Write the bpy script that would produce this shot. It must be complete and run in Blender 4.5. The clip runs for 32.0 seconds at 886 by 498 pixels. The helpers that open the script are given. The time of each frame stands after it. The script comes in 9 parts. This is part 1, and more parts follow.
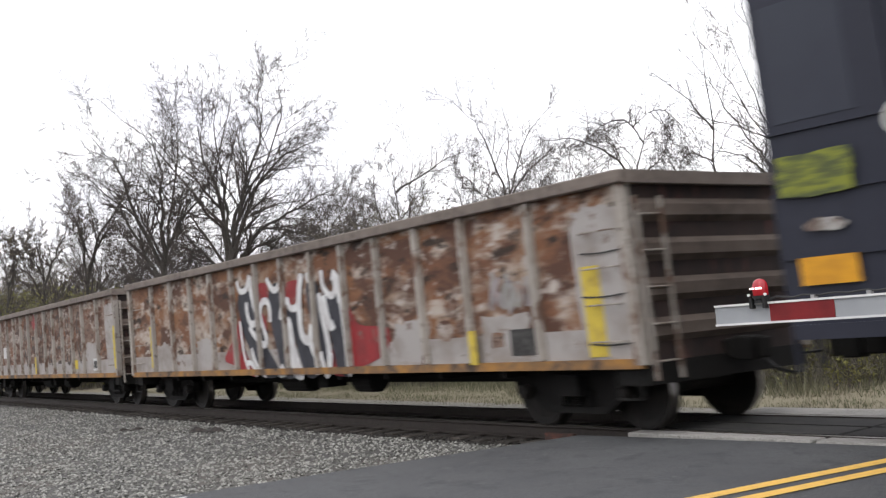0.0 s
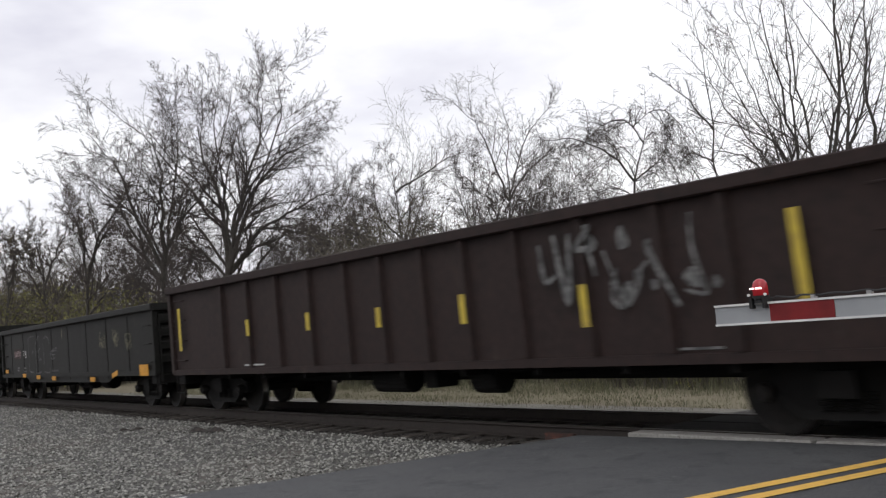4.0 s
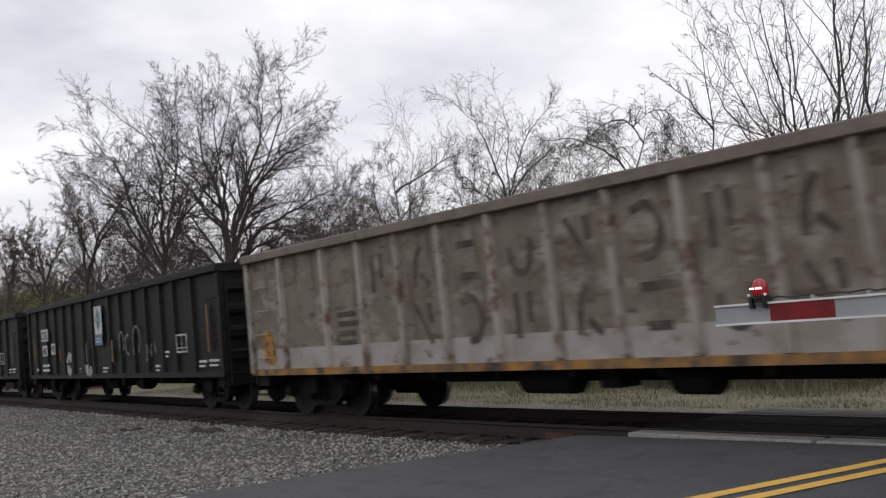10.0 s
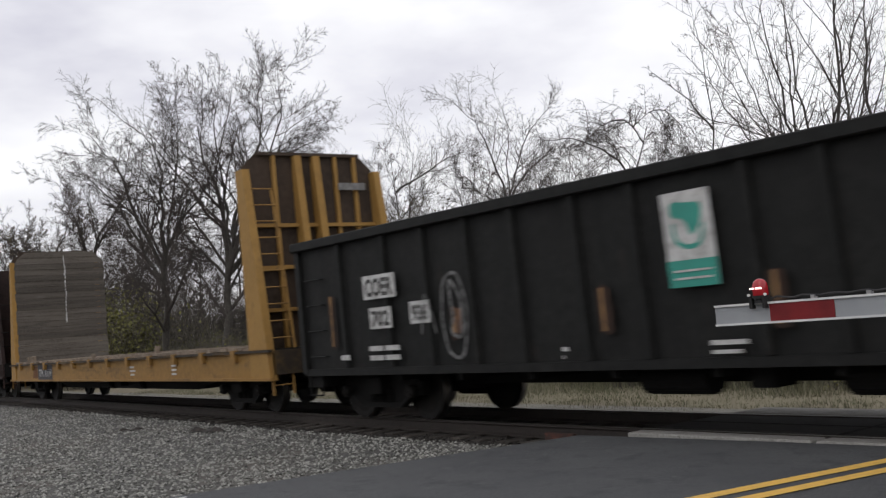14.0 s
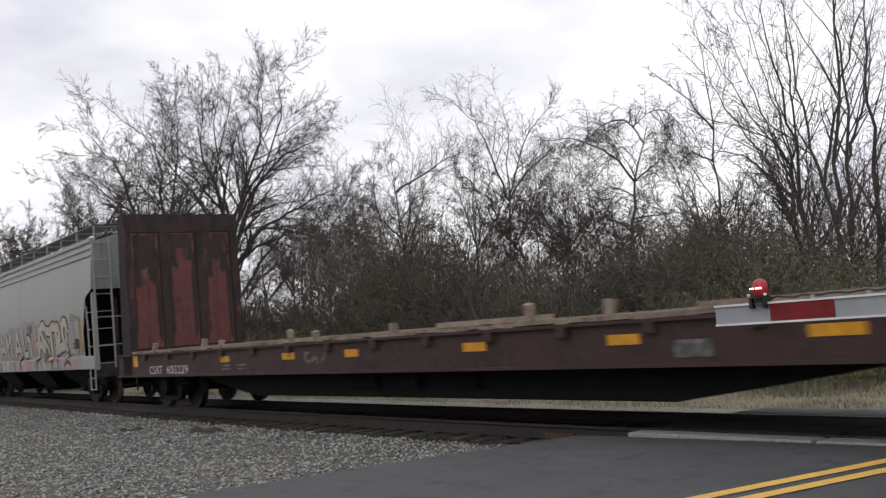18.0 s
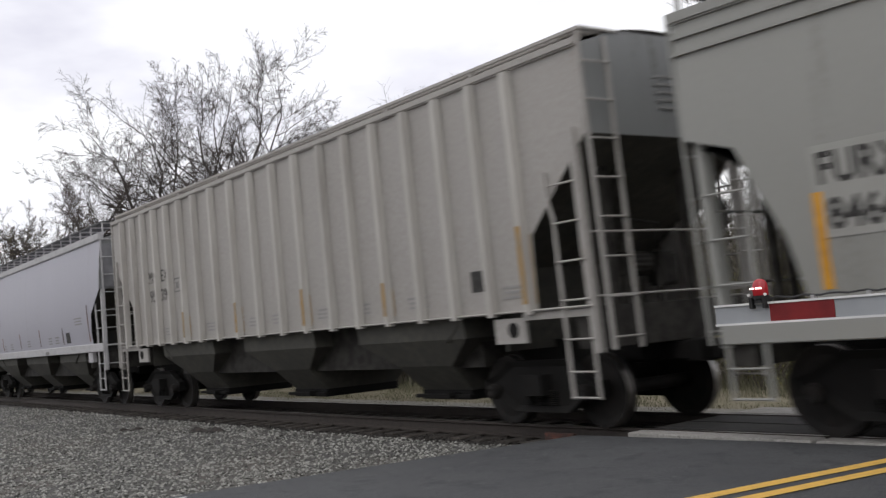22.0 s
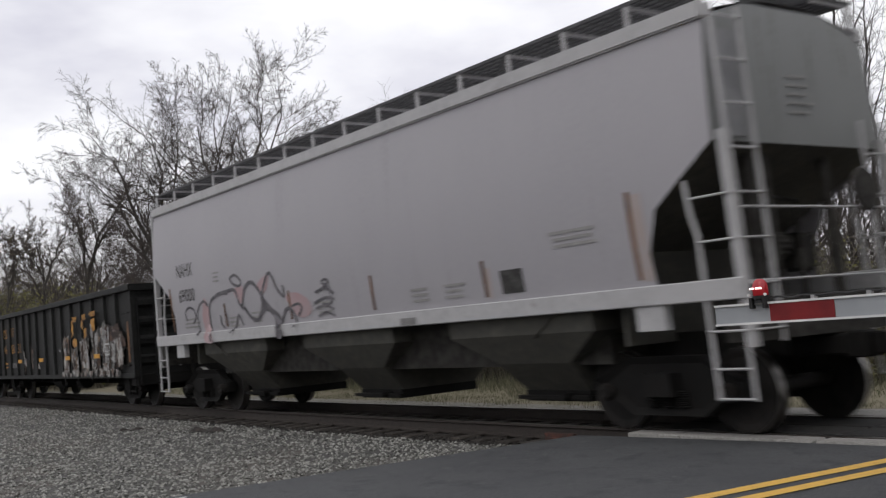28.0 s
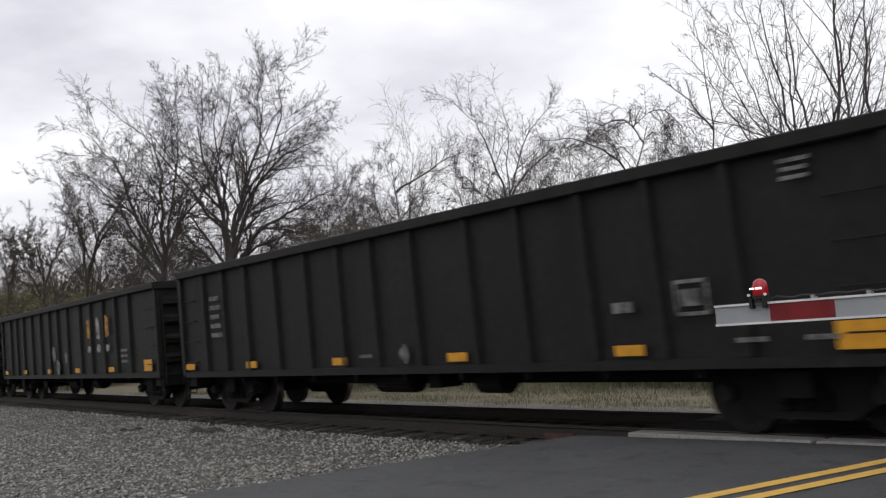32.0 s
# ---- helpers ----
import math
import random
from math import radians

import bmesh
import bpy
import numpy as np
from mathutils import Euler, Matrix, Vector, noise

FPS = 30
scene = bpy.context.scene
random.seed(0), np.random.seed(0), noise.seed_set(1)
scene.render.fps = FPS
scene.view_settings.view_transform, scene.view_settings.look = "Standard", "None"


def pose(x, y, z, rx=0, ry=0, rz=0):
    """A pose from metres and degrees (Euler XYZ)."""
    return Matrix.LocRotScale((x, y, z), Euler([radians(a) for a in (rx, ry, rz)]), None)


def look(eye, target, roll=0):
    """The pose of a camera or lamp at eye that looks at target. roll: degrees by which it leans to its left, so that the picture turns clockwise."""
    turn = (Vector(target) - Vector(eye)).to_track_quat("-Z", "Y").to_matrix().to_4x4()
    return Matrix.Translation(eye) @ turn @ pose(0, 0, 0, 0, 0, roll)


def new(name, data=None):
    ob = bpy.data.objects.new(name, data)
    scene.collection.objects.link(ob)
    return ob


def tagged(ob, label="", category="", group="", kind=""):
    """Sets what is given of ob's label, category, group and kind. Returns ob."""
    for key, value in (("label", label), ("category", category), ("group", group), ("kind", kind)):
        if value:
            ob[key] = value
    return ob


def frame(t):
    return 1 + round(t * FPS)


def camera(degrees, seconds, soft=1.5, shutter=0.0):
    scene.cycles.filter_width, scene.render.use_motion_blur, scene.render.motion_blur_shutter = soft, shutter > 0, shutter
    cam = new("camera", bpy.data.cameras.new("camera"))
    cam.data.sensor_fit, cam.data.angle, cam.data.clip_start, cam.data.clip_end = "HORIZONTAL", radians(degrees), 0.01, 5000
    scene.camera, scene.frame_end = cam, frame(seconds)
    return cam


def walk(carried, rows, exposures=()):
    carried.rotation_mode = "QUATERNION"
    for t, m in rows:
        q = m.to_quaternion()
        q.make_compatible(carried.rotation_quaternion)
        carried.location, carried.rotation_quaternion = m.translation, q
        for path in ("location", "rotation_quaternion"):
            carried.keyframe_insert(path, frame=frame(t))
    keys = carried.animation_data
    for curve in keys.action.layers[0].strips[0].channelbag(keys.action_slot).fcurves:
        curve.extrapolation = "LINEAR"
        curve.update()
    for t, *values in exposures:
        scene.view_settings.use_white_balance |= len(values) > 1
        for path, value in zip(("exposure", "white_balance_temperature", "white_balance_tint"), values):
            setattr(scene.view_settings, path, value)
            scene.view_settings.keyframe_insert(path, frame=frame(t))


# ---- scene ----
# One straight-on view of a freight train on a slightly curved single track, behind a lowered crossing gate.
SECONDS = 32.0
EYE = Vector((0.0, 0.0, 1.423))
YAW, PITCH, LEAN = 0.8740, 0.0724, -4.675

cam = camera(46.54, SECONDS, soft=1.3, shutter=1.2)
scene.cycles.rolling_shutter_type = "TOP"
scene.cycles.rolling_shutter_duration = 0.3
AHEAD = Vector((-math.sin(YAW) * math.cos(PITCH), math.cos(YAW) * math.cos(PITCH), math.sin(PITCH)))
STAND = look(EYE, EYE + AHEAD * 10, LEAN)
walk(cam, [(0, STAND), (SECONDS, STAND)], exposures=[(0, 0.72), (1.0, 0.45), (2.0, 0.28), (3.0, 0.1), (6, 0.0), (9, 0.0), (10, -0.15), (11, -0.17), (12, -0.1), (13, -0.1), (14, -0.12), (17, 0.04), (18, 0.0), (19, -0.16), (20, 0.05), (21, 0.07), (22, 0.1), (23, 0.0), (24, -0.07), (25, -0.2), (28, -0.07), (29, -0.07), (30, -0.15), (31, -0.15), (SECONDS, -0.1)])

# ---- light: a bright overcast sky ----
world = bpy.data.worlds.new("overcast")
scene.world = world
world.use_nodes = True


def build_sky():
    nt = world.node_tree
    nt.nodes.clear()
    out = nt.nodes.new("ShaderNodeOutputWorld")
    bg = nt.nodes.new("ShaderNodeBackground")
    sky = nt.nodes.new("ShaderNodeTexSky")
    sky.sky_type, sky.sun_disc = "NISHITA", False
    sky.sun_elevation, sky.sun_rotation = radians(48), radians(-25)
    dim = nt.nodes.new("ShaderNodeMix")
    dim.data_type, dim.blend_type = "RGBA", "MULTIPLY"
    dim.inputs["Factor"].default_value = 1.0
    dim.inputs[7].default_value = (0.1, 0.1, 0.1, 1)
    nt.links.new(sky.outputs[0], dim.inputs[6])
    co = nt.nodes.new("ShaderNodeTexCoord")
    mp = nt.nodes.new("ShaderNodeMapping")
    mp.inputs["Scale"].default_value = (1.0, 1.0, 2.6)
    mp.inputs["Location"].default_value = (0.35, 0.2, 0.0)
    nt.links.new(co.outputs["Generated"], mp.inputs[0])
    no = nt.nodes.new("ShaderNodeTexNoise")
    no.inputs["Scale"].default_value, no.inputs["Detail"].default_value, no.inputs["Roughness"].default_value = 2.6, 6.0, 0.5
    nt.links.new(mp.outputs[0], no.inputs["Vector"])
    ramp = nt.nodes.new("ShaderNodeValToRGB")
    ramp.color_ramp.elements[0].position, ramp.color_ramp.elements[0].color = 0.34, (0.77, 0.755, 0.845, 1)
    ramp.color_ramp.elements[1].position, ramp.color_ramp.elements[1].color = 0.56, (1.2, 1.19, 1.21, 1)
    nt.links.new(no.outputs[0], ramp.inputs[0])
    mix = nt.nodes.new("ShaderNodeMix")
    mix.data_type = "RGBA"
    mix.inputs["Factor"].default_value = 0.9
    nt.links.new(dim.outputs[2], mix.inputs[6])
    nt.links.new(ramp.outputs[0], mix.inputs[7])
    nt.links.new(mix.outputs[2], bg.inputs["Color"])
    bg.inputs["Strength"].default_value = 1.0
    nt.links.new(bg.outputs[0], out.inputs[0])


build_sky()
sun = new("sun", bpy.data.lights.new("sun", "SUN"))
sun.data.energy, sun.data.angle, sun.data.color = 0.6, radians(30), (1.0, 0.97, 0.93)
sun.matrix_world = look((20, -30, 50), (0, 0, 0))


# ---- materials ----
def material(name, base, rough=0.7, metal=0.0, other=None, cover=0.5, size=1.0, fine=None, bump=0.0, bump_size=40.0, spread=0.1, stretch=(1, 1, 1), vary=0.0, emit=0.0, patches=(), spec=0.3):
    """Paint or ground with stains (other, over about the share cover, size metres) and fine grain; patches: more (colour, share, size, stretch)."""
    m = bpy.data.materials.new(name)
    m.use_nodes = True
    nt = m.node_tree
    bsdf = nt.nodes["Principled BSDF"]
    bsdf.inputs["Roughness"].default_value, bsdf.inputs["Metallic"].default_value = rough, metal
    bsdf.inputs["Specular IOR Level"].default_value = spec
    co = nt.nodes.new("ShaderNodeTexCoord")

    def noise_at(scale, detail=6.0, st=(1, 1, 1), rough_noise=0.6):
        mp = nt.nodes.new("ShaderNodeMapping")
        mp.inputs["Scale"].default_value = st
        info = nt.nodes.new("ShaderNodeObjectInfo")
        off = nt.nodes.new("ShaderNodeVectorMath")
        off.operation = "MULTIPLY_ADD"
        off.inputs[1].default_value = (37.0, 19.0, 23.0)
        nt.links.new(info.outputs["Random"], off.inputs[0])
        nt.links.new(co.outputs["Object"], off.inputs[2])
        nt.links.new(off.outputs[0], mp.inputs[0])
        n = nt.nodes.new("ShaderNodeTexNoise")
        n.inputs["Scale"].default_value, n.inputs["Detail"].default_value, n.inputs["Roughness"].default_value = scale, detail, rough_noise
        nt.links.new(mp.outputs[0], n.inputs["Vector"])
        return n.outputs[0]

    def mixed(factor, a, b):
        x = nt.nodes.new("ShaderNodeMix")
        x.data_type = "RGBA"
        nt.links.new(factor, x.inputs["Factor"])
        for sock, v in ((x.inputs[6], a), (x.inputs[7], b)):
            if hasattr(v, "is_linked"):
                nt.links.new(v, sock)
            else:
                sock.default_value = (*v, 1)
        return x.outputs[2]

    def share(sock, part, soft):
        r = nt.nodes.new("ShaderNodeMapRange")
        mid = 0.5 + (0.5 - part) * 0.42
        r.inputs["From Min"].default_value, r.inputs["From Max"].default_value = mid - soft, mid + soft
        nt.links.new(sock, r.inputs["Value"])
        return r.outputs[0]

    colour = tuple(base)
    if other is not None:
        colour = mixed(share(noise_at(1.0 / size, 7.0, stretch), cover, spread), colour, other)
    for tint, part, width, st in patches:
        colour = mixed(share(noise_at(1.0 / width, 7.0, st), part, 0.05), colour, tint)
    if fine is not None:
        colour = mixed(share(noise_at(fine[1], 3.0), 0.5, 0.22), colour, fine[0])
    if vary:
        info = nt.nodes.new("ShaderNodeObjectInfo")
        hsv = nt.nodes.new("ShaderNodeHueSaturation")
        rng = nt.nodes.new("ShaderNodeMapRange")
        rng.inputs["To Min"].default_value, rng.inputs["To Max"].default_value = 1 - vary, 1 + vary
        nt.links.new(info.outputs["Random"], rng.inputs["Value"])
        nt.links.new(rng.outputs[0], hsv.inputs["Value"])
        if hasattr(colour, "is_linked"):
            nt.links.new(colour, hsv.inputs["Color"])
        else:
            hsv.inputs["Color"].default_value = (*colour, 1)
        colour = hsv.outputs[0]
    if hasattr(colour, "is_linked"):
        nt.links.new(colour, bsdf.inputs["Base Color"])
    else:
        bsdf.inputs["Base Color"].default_value = (*colour, 1)
    if bump:
        b = nt.nodes.new("ShaderNodeBump")
        b.inputs["Strength"].default_value, b.inputs["Distance"].default_value = bump, 0.02
        nt.links.new(noise_at(bump_size, 4.0), b.inputs["Height"])
        nt.links.new(b.outputs[0], bsdf.inputs["Normal"])
    if emit:
        bsdf.inputs["Emission Color"].default_value, bsdf.inputs["Emission Strength"].default_value = (*base, 1), emit
    return m



# ---- shapes ----
def box(bm, x0, x1, y0, y1, z0, z1):
    v = [bm.verts.new((x, y, z)) for z in (z0, z1) for x, y in ((x0, y0), (x1, y0), (x1, y1), (x0, y1))]
    for f in ((3, 2, 1, 0), (4, 5, 6, 7), (0, 1, 5, 4), (1, 2, 6, 5), (2, 3, 7, 6), (3, 0, 4, 7)):
        bm.faces.new([v[i] for i in f])
    return bm


def finish(bm, name, smooth=False):
    me = bpy.data.meshes.new(name)
    bm.normal_update()
    bm.to_mesh(me)
    bm.free()
    if smooth:
        for f in me.polygons:
            f.use_smooth = True
    return me


def part(name, bm, mat, parent=None, label="", smooth=False):
    me = finish(bm, name, smooth)
    me.materials.append(mat)
    ob = new(name, me)
    if parent:
        ob.parent = parent
    if label:
        ob["label"] = label
    return ob


# ---- the track's line ----
GAP_Y, BEND, TWIST = 10.178, 0.0064, 0.0002124


def track_at(s):
    """Place and heading of the track's middle, s metres along it (s grows the way the train runs)."""
    if s > 0:
        return Vector((s, GAP_Y, 0)), 0.0
    c = max(s, -42.0)
    y = GAP_Y + BEND * c * c / 2 + TWIST * c ** 3 / 6
    turn = BEND * c + TWIST * c * c / 2
    return Vector((s, y + (s - c) * math.tan(turn), 0)), math.atan(turn)


def beside(s, w, z=0.0):
    """The place w metres to the camera's side of the track's middle."""
    p, a = track_at(s)
    return Vector((p.x + math.sin(a) * w, p.y - math.cos(a) * w, z))


def travel(t):
    u = t - 16
    return 9.393 * (u - 0.0562 * u * u / 100 + 0.0415 * u ** 3 / 2000)

# paints and ground
GRAVEL = material("gravel bed", (0.075, 0.073, 0.07), 0.95, other=(0.13, 0.127, 0.12), size=0.05, fine=((0.05, 0.048, 0.046), 60), bump=1.0, bump_size=30, patches=[((0.13, 0.115, 0.10), 0.35, 2.5, (1, 1, 1))])
STONE = material("crushed stone", (0.170, 0.170, 0.159), 0.9, other=(0.10, 0.099, 0.088), size=0.07, cover=0.5, spread=0.12, fine=((0.23, 0.228, 0.21), 25))
# Ballast made darker still: the shade beneath the train is in its colour.
BALLAST = material("oily ballast with train shade", (0.015, 0.0135, 0.012), 0.95, other=(0.04, 0.035, 0.031), size=0.06, bump=1.0, bump_size=26)
ASPHALT = material("asphalt", (0.077, 0.079, 0.085), 0.82, other=(0.107, 0.110, 0.114), cover=0.5, size=1.3, spread=0.14, fine=((0.041, 0.042, 0.044), 70), bump=0.45, bump_size=90, patches=[((0.056, 0.058, 0.061), 0.3, 0.35, (1, 1, 1)), ((0.130, 0.131, 0.133), 0.16, 0.18, (1, 1, 1)), ((0.045, 0.046, 0.049), 0.14, 0.06, (1, 1, 1))])
YELLOW_LINE = material("road paint yellow", (0.62, 0.36, 0.06), 0.7, other=(0.42, 0.25, 0.06), cover=0.4, size=0.12, fine=((0.7, 0.45, 0.12), 70))
WHITE_LINE = material("road paint white", (0.55, 0.55, 0.54), 0.7, other=(0.2, 0.2, 0.2), cover=0.4, size=0.1)
CONCRETE = material("crossing concrete", (0.25, 0.24, 0.22), 0.9, other=(0.16, 0.152, 0.14), size=0.4, fine=((0.36, 0.35, 0.33), 40), bump=0.3)
STEEL_TOP = material("polished rail head", (0.35, 0.34, 0.33), 0.3, metal=1.0, other=(0.22, 0.2, 0.18), size=0.3)
RAIL_RUST = material("rusty rail", (0.036, 0.031, 0.028), 0.8, other=(0.022, 0.019, 0.018), size=0.2, fine=((0.055, 0.045, 0.039), 50))
TIMBER = material("creosoted sleeper", (0.03, 0.026, 0.023), 0.9, other=(0.055, 0.047, 0.04), size=0.15, stretch=(8, 1, 8), vary=0.25, bump=0.4)
RED_RUST = material("bright rust", (0.12, 0.045, 0.032), 0.9, other=(0.05, 0.032, 0.027), cover=0.6, size=0.1)
SOIL = material("dry verge", (0.17, 0.145, 0.10), 1.0, other=(0.12, 0.12, 0.065), size=2.0, spread=0.2, fine=((0.23, 0.2, 0.15), 14), bump=0.8, bump_size=12)
DRY_GRASS = material("dry grass", (0.165, 0.158, 0.110), 0.9, other=(0.09, 0.105, 0.052), size=1.1, cover=0.6, spread=0.14, fine=((0.20, 0.19, 0.13), 8), patches=[((0.10, 0.08, 0.055), 0.22, 0.9, (1, 1, 1))])
BARK = material("grey bark", (0.052, 0.047, 0.042), 0.95, other=(0.034, 0.031, 0.028), size=0.4, fine=((0.09, 0.082, 0.073), 12))
TWIG = material("fine twigs", (0.078, 0.067, 0.061), 0.95, other=(0.058, 0.051, 0.047), size=1.0)
BUD = material("spring buds", (0.15, 0.135, 0.065), 0.9, other=(0.17, 0.13, 0.085), size=1.5)
LEAF = material("young leaves", (0.12, 0.15, 0.045), 0.8, other=(0.09, 0.11, 0.04), size=0.6)
BRUSH = material("brush stems", (0.108, 0.096, 0.083), 0.95, other=(0.135, 0.122, 0.098), size=1.2)
FAR_WOOD = material("far woods", (0.16, 0.146, 0.138), 1.0, other=(0.125, 0.117, 0.108), size=4.0)
DEAD_LEAF = material("dead leaves", (0.088, 0.081, 0.06), 0.95, other=(0.078, 0.084, 0.046), size=1.6, spread=0.2)
DARK_LEAF = material("dark green leaves", (0.066, 0.072, 0.038), 0.85, other=(0.092, 0.078, 0.05), cover=0.5, size=0.9, spread=0.2)
MOSS_LEAF = material("yellow-green leaves", (0.19, 0.185, 0.055), 0.85, other=(0.125, 0.12, 0.052), size=1.2)
DEBRIS = material("dark scrap", (0.02, 0.019, 0.018), 0.8, other=(0.05, 0.04, 0.035), size=0.1)


def sheet(name, us, vs, fn, mat, label="", kind="structure"):
    """A grid surface fn(u, v) -> (x, y, z)."""
    verts = [fn(u, v) for u in us for v in vs]
    n = len(vs)
    faces = [(i * n + j, (i + 1) * n + j, (i + 1) * n + j + 1, i * n + j + 1) for i in range(len(us) - 1) for j in range(n - 1)]
    me = bpy.data.meshes.new(name)
    me.from_pydata(verts, [], faces)
    me.materials.append(mat)
    for f in me.polygons:
        f.use_smooth = True
    ob = new(name, me)
    return tagged(ob, label=label, kind=kind)


def spaced(a, b, n):
    return [a + (b - a) * i / (n - 1) for i in range(n)]


# ---- ground, road, track ----
def ground_z(x, y):
    z = -0.34 + 0.03 * noise.noise(Vector((x * 0.3, y * 0.3, 0)))
    beyond = y - track_at(max(-120.0, min(60.0, x)))[0].y
    if beyond > 5.0:
        z += min(1.0, (beyond - 5.0) / 9.0) * (0.45 + 0.25 * noise.noise(Vector((x * 0.12, y * 0.12, 3.0))))
    return z


far_steps = [-900, -400, -200, -120] + [-90 + 1.5 * i for i in range(87)] + [45, 60, 90, 150, 300, 900]
deep_steps = [-900, -300, -100, -40, -20] + [-10 + 1.0 * i for i in range(51)] + [45, 55, 70, 100, 200, 400, 900]
sheet("ground", far_steps, deep_steps, lambda x, y: (x, y, ground_z(x, y)), SOIL, "dry brown verge with patches of green", "structure")

ROAD_LEAN = 0.205


def road_x(y, off):
    """The road swings away beyond the crossing."""
    return -6.15 + ROAD_LEAN * y + off + 0.10 * np.maximum(0.0, y - 12.3) ** 2


# gravel lot between road and track
def lot_point(u, v):
    s = -75 + 68 * u
    a = beside(s, 1.42, 0)
    y = -8 + (a.y + 8) * v
    x = s
    if x > road_x(y, -4.35):
        x = road_x(y, -4.35)
    return (x, y, -0.30 + 0.10 * max(0.0, min(1.0, (y - a.y + 2.2) / 2.2)) + 0.015 * noise.noise(Vector((x, y, 1))))


gravel_lot = sheet("ground_gravel", spaced(0, 1, 110), spaced(0, 1, 60), lot_point, GRAVEL, "grey crushed stone lot beside the track")


def road_point(u, v):
    y = -40 + (9.19 + 40) * v
    off = -4.45 + 9.3 * u
    return (road_x(y, off), y, -0.02 - 0.05 * abs(u - 0.5) - 0.12 * max(0.0, (6.0 - y) / 12.0 if y < 6 else 0.0) * 0.3)


road = sheet("road", spaced(0, 1, 14), spaced(0, 1, 50), road_point, ASPHALT, "dark grey asphalt road up to the crossing")


def road_beyond(u, v):
    y = 11.75 + 26 * v
    return (road_x(y, -2.9 + 7.75 * u), y, -0.04 - 0.05 * abs(u - 0.5))


OLD_ASPHALT = material("bleached asphalt", (0.135, 0.132, 0.125), 0.9, other=(0.095, 0.093, 0.088), size=0.9, fine=((0.075, 0.073, 0.07), 50))
sheet("road_far", spaced(0, 1, 8), spaced(0, 1, 30), road_beyond, OLD_ASPHALT, "grey asphalt road beyond the crossing")

# ragged shoulder of the asphalt, its edge standing over the gravel
bm = bmesh.new()
edge = []
for i in range(60):
    y = -20 + 29.1 * i / 59
    w = 0.05 * noise.noise(Vector((0, y * 1.7, 4)))
    edge.append([bm.verts.new((road_x(y, -4.40), y, -0.052)), bm.verts.new((road_x(y, -4.55 + w), y, -0.075)), bm.verts.new((road_x(y, -4.6 + w), y, -0.30))])
for a, b in zip(edge, edge[1:]):
    for k in (0, 1):
        bm.faces.new((a[k], b[k], b[k + 1], a[k + 1]))
tagged(part("road_edge", bm, ASPHALT), "broken asphalt edge over the gravel", kind="structure")


def stripe_on_road(name, off, width, y0, y1, mat, label):
    bm = bmesh.new()
    last = None
    for i in range(40):
        y = y0 + (y1 - y0) * i / 39
        z = road_point((off + 4.45) / 9.3, (y + 40) / 49.19)[2] + 0.006
        w = 0.006 * noise.noise(Vector((off * 9, y * 4, 0)))
        row = [bm.verts.new((road_x(y, off + w), y, z)), bm.verts.new((road_x(y, off + width + w), y, z))]
        if last:
            bm.faces.new((last[0], last[1], row[1], row[0]))
        last = row
    return tagged(part(name, bm, mat), label, kind="structure")


stripe_on_road("road_line_1", -0.075, 0.155, -20, 8.6, YELLOW_LINE, "yellow centre line painted on asphalt")
stripe_on_road("road_line_2", 0.235, 0.155, -20, 8.6, YELLOW_LINE, "yellow centre line painted on asphalt")
stripe_on_road("road_line_3", -4.28, 0.06, 3.9, 4.45, WHITE_LINE, "worn white edge line on asphalt")


# track bed
def bed_point(s, w):
    z = -0.20 if abs(w) < 1.55 else -0.20 - 0.13 * min(1.0, (abs(w) - 1.55) / 0.8)
    p = beside(s, w, z + 0.015 * noise.noise(Vector((s * 3, w * 3, 0))))
    return (p.x, p.y, p.z)


bed_steps = [-300, -200, -120, -80] + [-60 + 0.6 * i for i in range(110)] + [20, 60, 200]
sheet("track_bed", bed_steps, [-2.4, -2.0, -1.6, -1.2, -0.6, 0, 0.6, 1.2, 1.5], bed_point, BALLAST, "dark oily ballast under the track, train's shade in its colour")

PALE_GRAVEL = material("pale dusty gravel", (0.185, 0.176, 0.155), 0.95, other=(0.13, 0.125, 0.10), size=0.3, spread=0.2, fine=((0.22, 0.21, 0.19), 22), bump=0.8, bump_size=24)


def shoulder_point(s, w):
    p = beside(s, w, 0)
    return (p.x, p.y, -0.285 - 0.012 * (-w - 2.2) + 0.02 * noise.noise(Vector((s * 1.3, w * 2, 5))))


sheet("ground_shoulder", [-60 + 0.8 * i for i in range(66)], [-2.2, -2.6, -3.0, -3.3, -3.6], shoulder_point, PALE_GRAVEL, "pale dusty gravel shoulder beyond the track")

track = tagged(new("railway_track"), "single railway track on dark ballast", "railway track", kind="structure")


def rail_along(w, s0, s1, step):
    """Rail foot, web and head as one swept shape."""
    prof = [(-0.075, -0.18), (0.075, -0.18), (0.075, -0.165), (0.012, -0.14), (0.012, -0.045), (0.037, -0.03), (0.036, -0.004), (0.028, 0.0), (-0.028, 0.0), (-0.036, -0.004), (-0.037, -0.03), (-0.012, -0.045), (-0.012, -0.14), (-0.075, -0.165)]
    bm = bmesh.new()
    rows = []
    n = int((s1 - s0) / step)
    for i in range(n + 1):
        s = s0 + (s1 - s0) * i / n
        rows.append([bm.verts.new(beside(s, w + a, z)) for a, z in prof])
    m = len(prof)
    for r, q in zip(rows, rows[1:]):
        for k in range(m):
            f = bm.faces.new((r[k], q[k], q[(k + 1) % m], r[(k + 1) % m]))
            f.material_index = 1 if k == 7 else 0
    return bm


